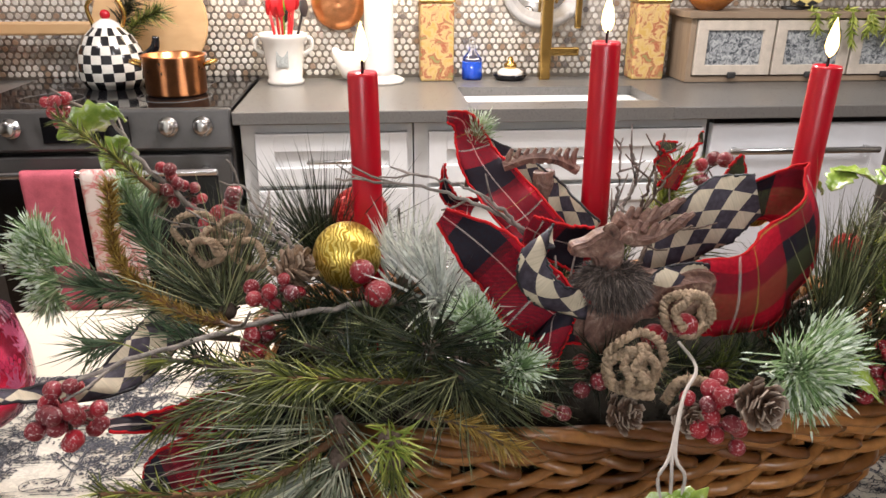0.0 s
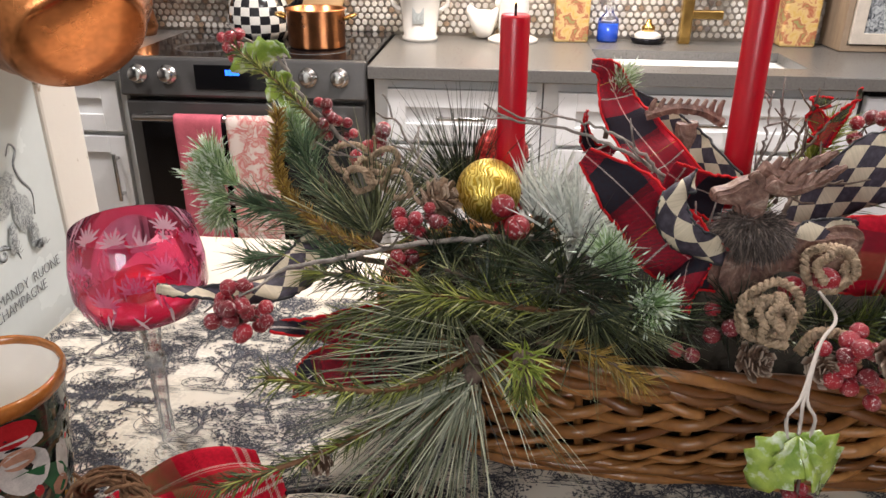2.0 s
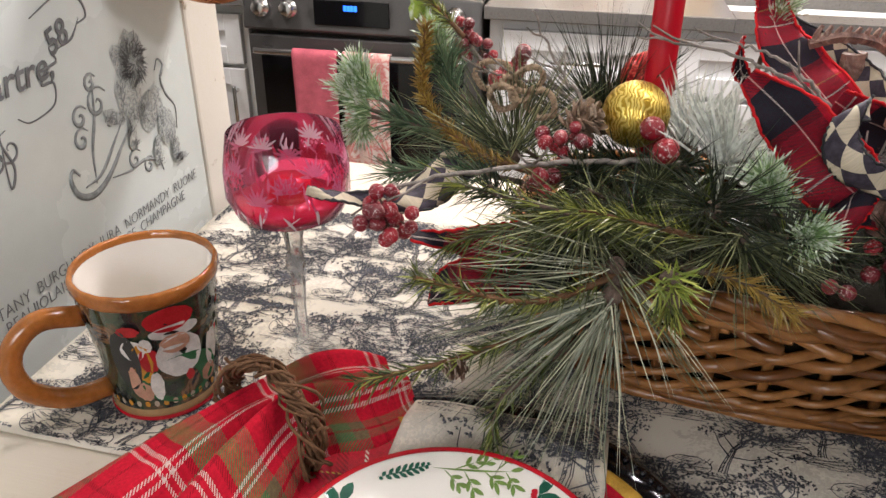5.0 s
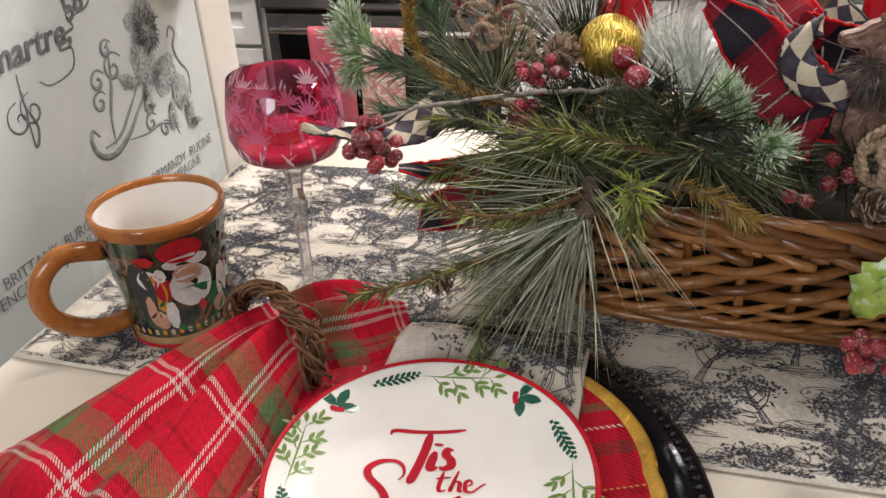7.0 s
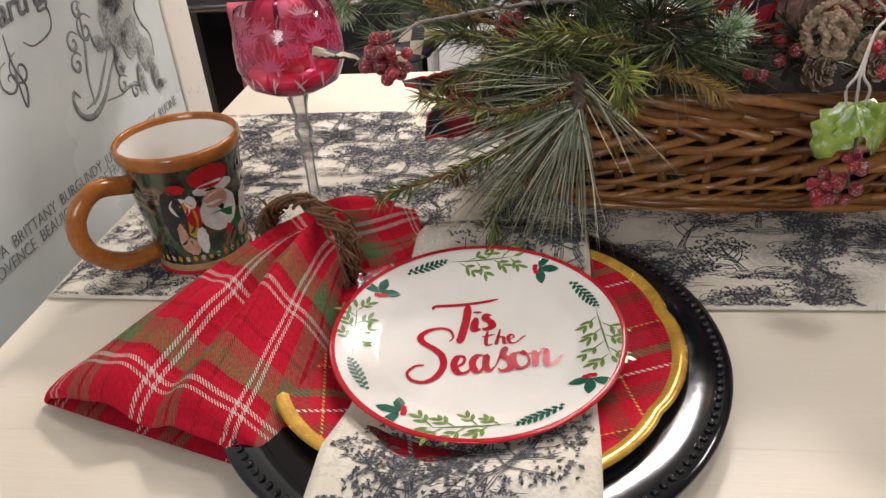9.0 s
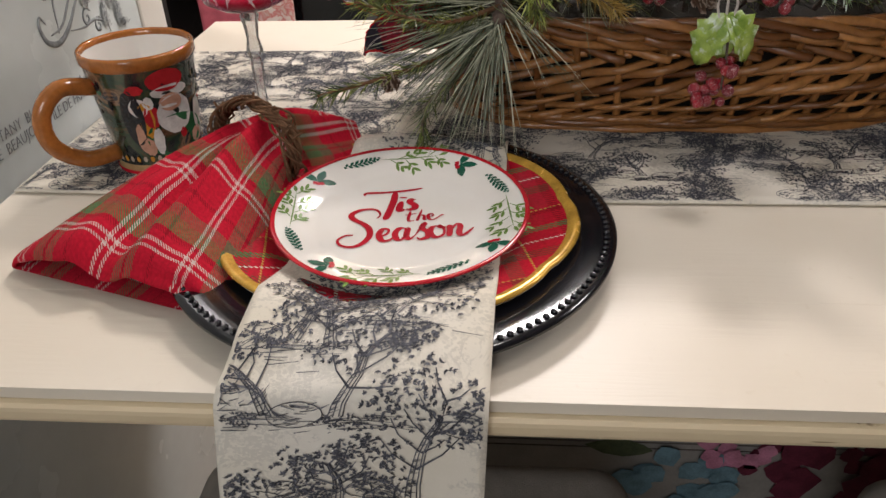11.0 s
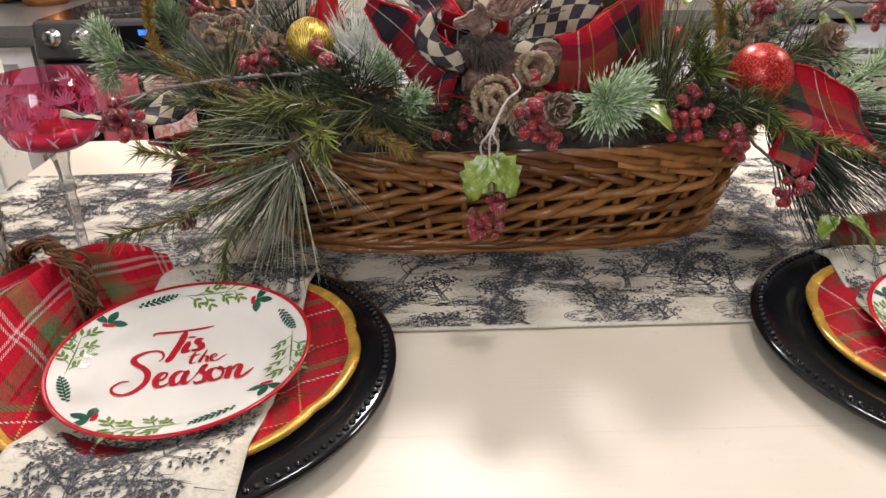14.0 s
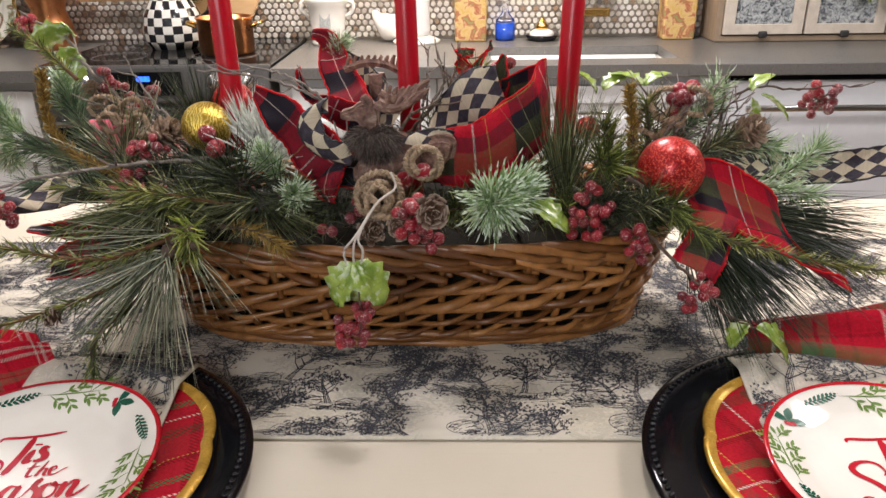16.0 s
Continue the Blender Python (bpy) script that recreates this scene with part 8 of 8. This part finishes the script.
        patch("patch", F + a, rng.uniform(0.024, 0.082), rng.uniform(1.5, 5), rng.uniform(0.0012, 0.0045), mg[rng.choice(("red", "gold", "green", "dark", "dark", "tan"))], 0.0006 + 0.00002 * k)
    for a, z, ra, rz, col in ((-44, 0.054, 12, 0.024, "dark"), (-30, 0.052, 8, 0.016, "gold"), (2, 0.034, 38, 0.019, "green"), (-36, 0.078, 9, 0.004, "red"), (-36, 0.063, 10, 0.008, "white"), (-24, 0.054, 8, 0.010, "red"),
                              (-41, 0.036, 5, 0.013, "pink"), (-34, 0.028, 7, 0.008, "pink"), (-22, 0.032, 6, 0.012, "white"), (2, 0.053, 21, 0.017, "white"), (36, 0.046, 8, 0.014, "white"), (30, 0.028, 9, 0.007, "pink"),
                              (-1, 0.064, 13, 0.0075, "pink"), (-3, 0.083, 20, 0.009, "red"), (0, 0.0735, 21, 0.0052, "white"), (-25, 0.066, 5.5, 0.0055, "white"), (-3, 0.061, 9, 0.0013, "white"), (9, 0.0345, 4, 0.0045, "red")):
        patch("patch", F + a, z, ra, rz, mg[col], 0.0016 + 0.0001 * rng.random())
    for k in range(40):
        patch("patch", k * 9, 0.0165, 2.4, 0.0026, mg["tan" if k % 2 else "gold"], 0.0010)


mug()


def goblet():
    th = thing("cut_glass_goblet", "cranberry cut-glass goblet with a clear stem and wine dregs", "goblet", pose(-0.227, 0.388, TZ + 0.0028) @ Matrix.Diagonal((0.93, 0.93, 1.06, 1)))
    def thin_glass(name, tint, gloss, haze):
        g = Mat(name, tint, 0.03)
        tr, gl = g.n("ShaderNodeBsdfTransparent"), g.n("ShaderNodeBsdfGlossy", Roughness=0.03)
        tr.inputs[0].default_value = (*tint, 1)
        fr = g.n("ShaderNodeFresnel", IOR=1.45)
        mx = g.n("ShaderNodeMixShader")
        g.link(g.math("ADD", fr.outputs[0], gloss), mx.inputs[0])
        g.link(tr.outputs[0], mx.inputs[1])
        g.link(gl.outputs[0], mx.inputs[2])
        tl = g.n("ShaderNodeBsdfTranslucent")
        tl.inputs[0].default_value = (*tint, 1)
        m2 = g.n("ShaderNodeMixShader")
        m2.inputs[0].default_value = haze
        g.link(mx.outputs[0], m2.inputs[1])
        g.link(tl.outputs[0], m2.inputs[2])
        g.link(m2.outputs[0], g.t.nodes["Material Output"].inputs[0])
        return g
    red = thin_glass("cranberry_glass", (0.80, 0.24, 0.40), 0.03, 0.05)
    clear = thin_glass("crystal", (0.93, 0.94, 0.94), 0.12, 0.10)
    bowl = [(0.006, 0.1075), (0.024, 0.1090), (0.038, 0.1155), (0.0445, 0.1290), (0.0442, 0.1450), (0.0395, 0.1675), (0.0388, 0.1680)]
    b = lathe_part("bowl", bowl, red.m, th, "cranberry red bowl", 64)
    b.visible_shadow = False
    st = lathe_part("stem", [(0.0, 0.0), (0.034, 0.0), (0.034, 0.0012), (0.012, 0.004), (0.0055, 0.010), (0.0048, 0.040), (0.0062, 0.060), (0.0050, 0.066), (0.0085, 0.073), (0.0058, 0.084), (0.0075, 0.096), (0.0095, 0.102), (0.006, 0.1055), (0.0, 0.106)], clear.m, th, "clear faceted stem", 10)
    st.visible_shadow = False
    st.data.polygons.foreach_set("use_smooth", [False] * len(st.data.polygons))
    frost = thin_glass("cut_facets", (0.95, 0.80, 0.84), 0.10, 0.0)
    df = frost.n("ShaderNodeBsdfDiffuse")
    df.inputs[0].default_value = (0.86, 0.72, 0.76, 1)
    mf = frost.n("ShaderNodeMixShader")
    mf.inputs[0].default_value = 0.7
    frost.link(frost.t.nodes["Material Output"].inputs[0].links[0].from_socket, mf.inputs[1])
    frost.link(df.outputs[0], mf.inputs[2])
    frost.link(mf.outputs[0], frost.t.nodes["Material Output"].inputs[0])
    frost = frost.m
    facets = [simple("cut_" + n, c, 0.15, vary=0.3, scale=300) for n, c in (("pink", (0.75, 0.22, 0.32)), ("crimson", (0.55, 0.02, 0.08)), ("ruby", (0.25, 0.006, 0.03)))]
    def wall(z):
        return float(np.interp(z, [0.108, 0.115, 0.129, 0.145, 0.168], [0.025, 0.038, 0.0440, 0.0435, 0.0385])) + 0.0005
    rng = random.Random(14)
    def on_bowl(name, bm, a0, zc, mat, label):
        for v in bm.verts:
            z = zc + v.co.y
            a = a0 + v.co.x / 0.043
            r = wall(z)
            v.co = (r * math.cos(a), r * math.sin(a), z)
        part(name, bm, mat, th, label, smooth=False)
    # slanting cuts round the lower bowl
    for k in range(96):
        turn = rng.choice((0.7, 2.3, 1.57, 1.1, 2.0)) + rng.uniform(-0.2, 0.2)
        bm = placed(leaf_bm(rng.uniform(0.008, 0.018), rng.uniform(0.0009, 0.0024)), Matrix.Rotation(turn, 4, "Z"))
        on_bowl("cut_line", bm, radians(k * 360 / 96), rng.uniform(0.114, 0.146), frost if k % 3 else facets[k % 2], "cut line")
    for k in range(14):
        a0, zc = radians(k * 360 / 14 + 10), (0.150, 0.134, 0.142)[k % 3]
        for j in range(9):
            ang = (j - 4) * 0.36 + math.pi / 2
            bm = placed(leaf_bm(0.0135 if j % 2 else 0.010, 0.0020), Matrix.Rotation(ang, 4, "Z"))
            on_bowl("cut_blade", bm, a0, zc, frost, "frosted cut blade")
        if k % 2 == 0:
            for j in range(11):
                row, col = (j // 4, j % 4)
                bm = placed(leaf_bm(0.0030, 0.0034), Matrix.Translation(((col - 1.5 + 0.5 * row) * 0.0036, -row * 0.0032, 0)))
                on_bowl("cut_grape", bm, a0 + 0.42, 0.150, facets[0], "pink cut grape")
    wax = Mat("red_filling", (0.62, 0.03, 0.09), 0.3)
    wax.b.inputs["Coat Weight"].default_value = 0.5
    lathe_part("candle_wax", [(0.0, 0.109), (0.020, 0.110), (0.033, 0.117), (0.037, 0.124), (0.0, 0.123)], wax.m, th, "red wax filling", 48)
    lathe_part("wax_cup", [(0.0, 0.122), (0.015, 0.122), (0.0165, 0.136), (0.0, 0.137)], simple("bright_red_wax", (0.66, 0.015, 0.05), 0.3), th, "small red candle", 32)


goblet()


def flannel_napkin(shift, turn, label):
    """A flannel napkin drawn through a vine ring: wide end towards the table's edge, short tail behind the ring."""
    base = pose(*shift, 0, 0, turn)
    th = thing("flannel_napkin", label, "napkin", base, "flannel napkins")
    # section by section: place of the middle, half width, height, direction across
    stations = [(-0.262, 0.126, 0.0, 0.083, 0.016), (-0.258, 0.138, 0.002, 0.087, 0.026), (-0.245, 0.170, 0.005, 0.080, 0.032), (-0.229, 0.206, 0.009, 0.066, 0.037), (-0.215, 0.240, 0.012, 0.050, 0.040), (-0.203, 0.270, 0.013, 0.037, 0.040),
                (-0.192, 0.294, 0.011, 0.037, 0.038), (-0.175, 0.318, 0.008, 0.050, 0.034), (-0.158, 0.338, 0.004, 0.049, 0.029), (-0.143, 0.354, 0.0, 0.034, 0.022)]
    arr = spline(stations, 60)
    m = 49
    verts, uvs, faces = [], [], []
    s = 0.0
    rng = random.Random(6)
    ph = [rng.uniform(0, 6) for _ in range(4)]
    for i, (x, y, lift, half, h) in enumerate(arr):
        j0, j1 = max(0, i - 1), min(59, i + 1)
        t = np.array([arr[j1][0] - arr[j0][0], arr[j1][1] - arr[j0][1]])
        t /= np.linalg.norm(t)
        ac = np.array([t[1], -t[0]])
        if i:
            s += math.hypot(arr[i][0] - arr[i - 1][0], arr[i][1] - arr[i - 1][1])
        for j in range(m):
            k = j / (m - 1) * 2 - 1
            fold = 0.22 * math.sin(k * 7 + ph[0] + s * 4) + 0.13 * math.sin(k * 13 + ph[1] - s * 7)
            z = h * (math.sqrt(max(0, 1 - abs(k) ** 2.6)) * (0.86 + fold * (1 - abs(k) ** 4)))
            p = np.array([x, y]) + ac * half * k
            n = noise.noise(Vector((p[0] * 30, p[1] * 30, 2)))
            verts.append((p[0], p[1], TZ + 0.0055 + lift * (1 - abs(k) ** 3) + max(0, z) + 0.0025 * n * (1 - k * k)))
            uvs.append((k * 0.104 + 0.03 + 0.10 * s, s * 1.05))
    for i in range(59):
        for j in range(m - 1):
            a = i * m + j
            faces.append((a, a + 1, a + m + 1, a + m))
    ob = mesh_object("cloth", verts, faces, napkin_plaid, th, uvs=uvs)
    mod = ob.modifiers.new("thick", "SOLIDIFY")
    mod.thickness = 0.0025
    under = [(v[0], v[1], TZ + 0.0045) for v in verts]
    mesh_object("under_layer", under, faces, napkin_plaid, th, uvs=uvs)
    return th


flannel_napkin((0, 0, 0), 0, "red, green and white plaid flannel napkin drawn through a vine ring")


def vine_ring(c, r, rot):
    th = thing("vine_napkin_ring", "twisted brown vine napkin ring round the flannel napkin", "napkin ring", pose(*c, *rot))
    rng = random.Random(9)
    for k in range(21):
        ph, w1, w2 = rng.uniform(0, 6.28), rng.uniform(0.001, 0.0062), rng.randrange(3, 9)
        off, skew = rng.uniform(-0.004, 0.004), rng.uniform(-0.0035, 0.0035)
        pts = []
        for i in range(50):
            a = 2 * math.pi * i / 50
            q = a * w2 + ph
            rr = r + w1 * math.cos(q)
            pts.append((rr * math.cos(a), rr * math.sin(a) * 0.88, w1 * 1.5 * math.sin(q) + off + skew * math.cos(a)))
        tube("vine_strand", pts, rng.uniform(0.0006, 0.0014), vine, th, sides=6, closed=True)
    for k in range(16):
        a = rng.uniform(0.3, 2.9)
        p = Vector((r * math.cos(a), r * 0.86 * math.sin(a), 0))
        d = Vector((rng.uniform(-1, 1), 0.9, rng.uniform(-1, 1))).normalized() * rng.uniform(0.006, 0.014)
        tube("loose_end", [tuple(p), tuple(p + d * 0.6), tuple(p + d + Vector((0.003, 0, 0)))], 0.0011, vine, th, sides=5)


vine_ring((-0.201, 0.276, 0.9985), 0.0400, (84, 0, -27))

# the second place's flannel napkin, folded on the far side of its plates
def second_napkin():
    th = thing("flannel_napkin", "dark red plaid flannel napkin lying beside the second place", "napkin", pose(0, 0, 0), "flannel napkins")
    verts, uvs, faces = [], [], []
    n, m = 36, 22
    for i in range(n):
        u = i / (n - 1)
        for j in range(m):
            v = j / (m - 1)
            x = 0.455 + 0.26 * u + 0.01 * v
            half = 0.020 + 0.045 * min(1, u * 1.8)
            y = 0.372 - 0.045 * u + half * (v * 2 - 1)
            k = v * 2 - 1
            z = TZ + 0.012 + (0.022 + 0.030 * min(1, u * 2)) * math.sqrt(max(0, 1 - k * k)) * (0.85 + 0.15 * math.sin(k * 6 + u * 5))
            verts.append((x, y, z))
            uvs.append((u * 0.26, v * 0.12 + 0.035))
    for i in range(n - 1):
        for j in range(m - 1):
            a = i * m + j
            faces.append((a, a + m, a + m + 1, a + 1))
    ob = mesh_object("cloth", verts, faces, napkin_plaid, th, uvs=uvs)
    mod = ob.modifiers.new("thick", "SOLIDIFY")
    mod.thickness = 0.0025


second_napkin()


# ---- under the table ----
def stool(x, y, turn):
    th = thing("counter_stool", "counter stool with a grey-beige upholstered seat", "stool", pose(x, y, 0, 0, 0, turn), "counter stools")
    lin = simple("grey_linen", (0.25, 0.225, 0.195), 0.95, vary=0.15, scale=60, bump=0.4, bump_scale=900)
    part("seat", box((0.40, 0.34, 0.09), (0, 0, 0.66), 0.035, 5), lin, th)
    for dx in (-0.16, 0.16):
        for dy in (-0.13, 0.13):
            part("leg", box((0.035, 0.035, 0.62), (dx, dy, 0.31), 0.005), grey_wood, th)
    part("foot_rail", box((0.30, 0.02, 0.025), (0, -0.13, 0.2), 0.004), grey_wood, th)


stool(-0.085, 0.07, 0)
stool(0.515, 0.07, 0)


def pedestal_front():
    """The papered front under the table: flowers over old music lines."""
    th = thing("papered_front", "cabinet front under the table papered with flowers over faded music lines", "cabinet front", pose(0, 0.40, 0), kind="structure")
    paper = simple("aged_paper", (0.24, 0.225, 0.20), 0.8, vary=0.12, scale=30)
    part("board", box((1.5, 0.02, 0.90), (0.42, 0.01, 0.455)), paper, th, smooth=False)
    ink2 = simple("sepia_ink", (0.10, 0.085, 0.075), 0.8)
    for k in range(7):
        part("music_line", box((0.9, 0.001, 0.0012), (0.35, -0.0008, 0.54 + 0.010 * k)), ink2, th, smooth=False)
    plum, pink, blue, olive = (simple("paper_" + n, c, 0.8, vary=0.35, scale=60) for n, c in (("plum", (0.10, 0.018, 0.032)), ("pink", (0.42, 0.17, 0.24)), ("blue", (0.12, 0.20, 0.23)), ("olive", (0.07, 0.085, 0.045))))
    rng = random.Random(5)
    def flower(cx, cz, r, mat, n):
        for k in range(n):
            a, q = rng.random() * 6.28, math.sqrt(rng.random()) * r
            b = placed(leaf_bm(r * 0.85, r * 0.75), Matrix.Translation((cx + q * math.cos(a), -0.001 - 0.0004 * k, cz + q * math.sin(a))) @ Matrix.Rotation(math.pi / 2, 4, "X") @ Matrix.Rotation(a + rng.uniform(-0.5, 0.5), 4, "Z"))
            part("petal", b, mat, th, smooth=False)
    flower(0.40, 0.50, 0.060, plum, 26)
    flower(0.215, 0.48, 0.045, blue, 22)
    flower(0.285, 0.555, 0.030, pink, 18)
    flower(0.45, 0.555, 0.035, plum, 16)
    flower(0.33, 0.51, 0.03, plum, 12)
    for x, z, a in ((0.10, 0.545, -0.1), (0.20, 0.565, 0.9), (0.36, 0.58, 0.5)):
        part("paper_leaf", placed(leaf_bm(0.085, 0.030), Matrix.Translation((x, -0.0015, z)) @ Matrix.Rotation(math.pi / 2, 4, "X") @ Matrix.Rotation(a, 4, "Z")), olive, th, smooth=False)


pedestal_front()
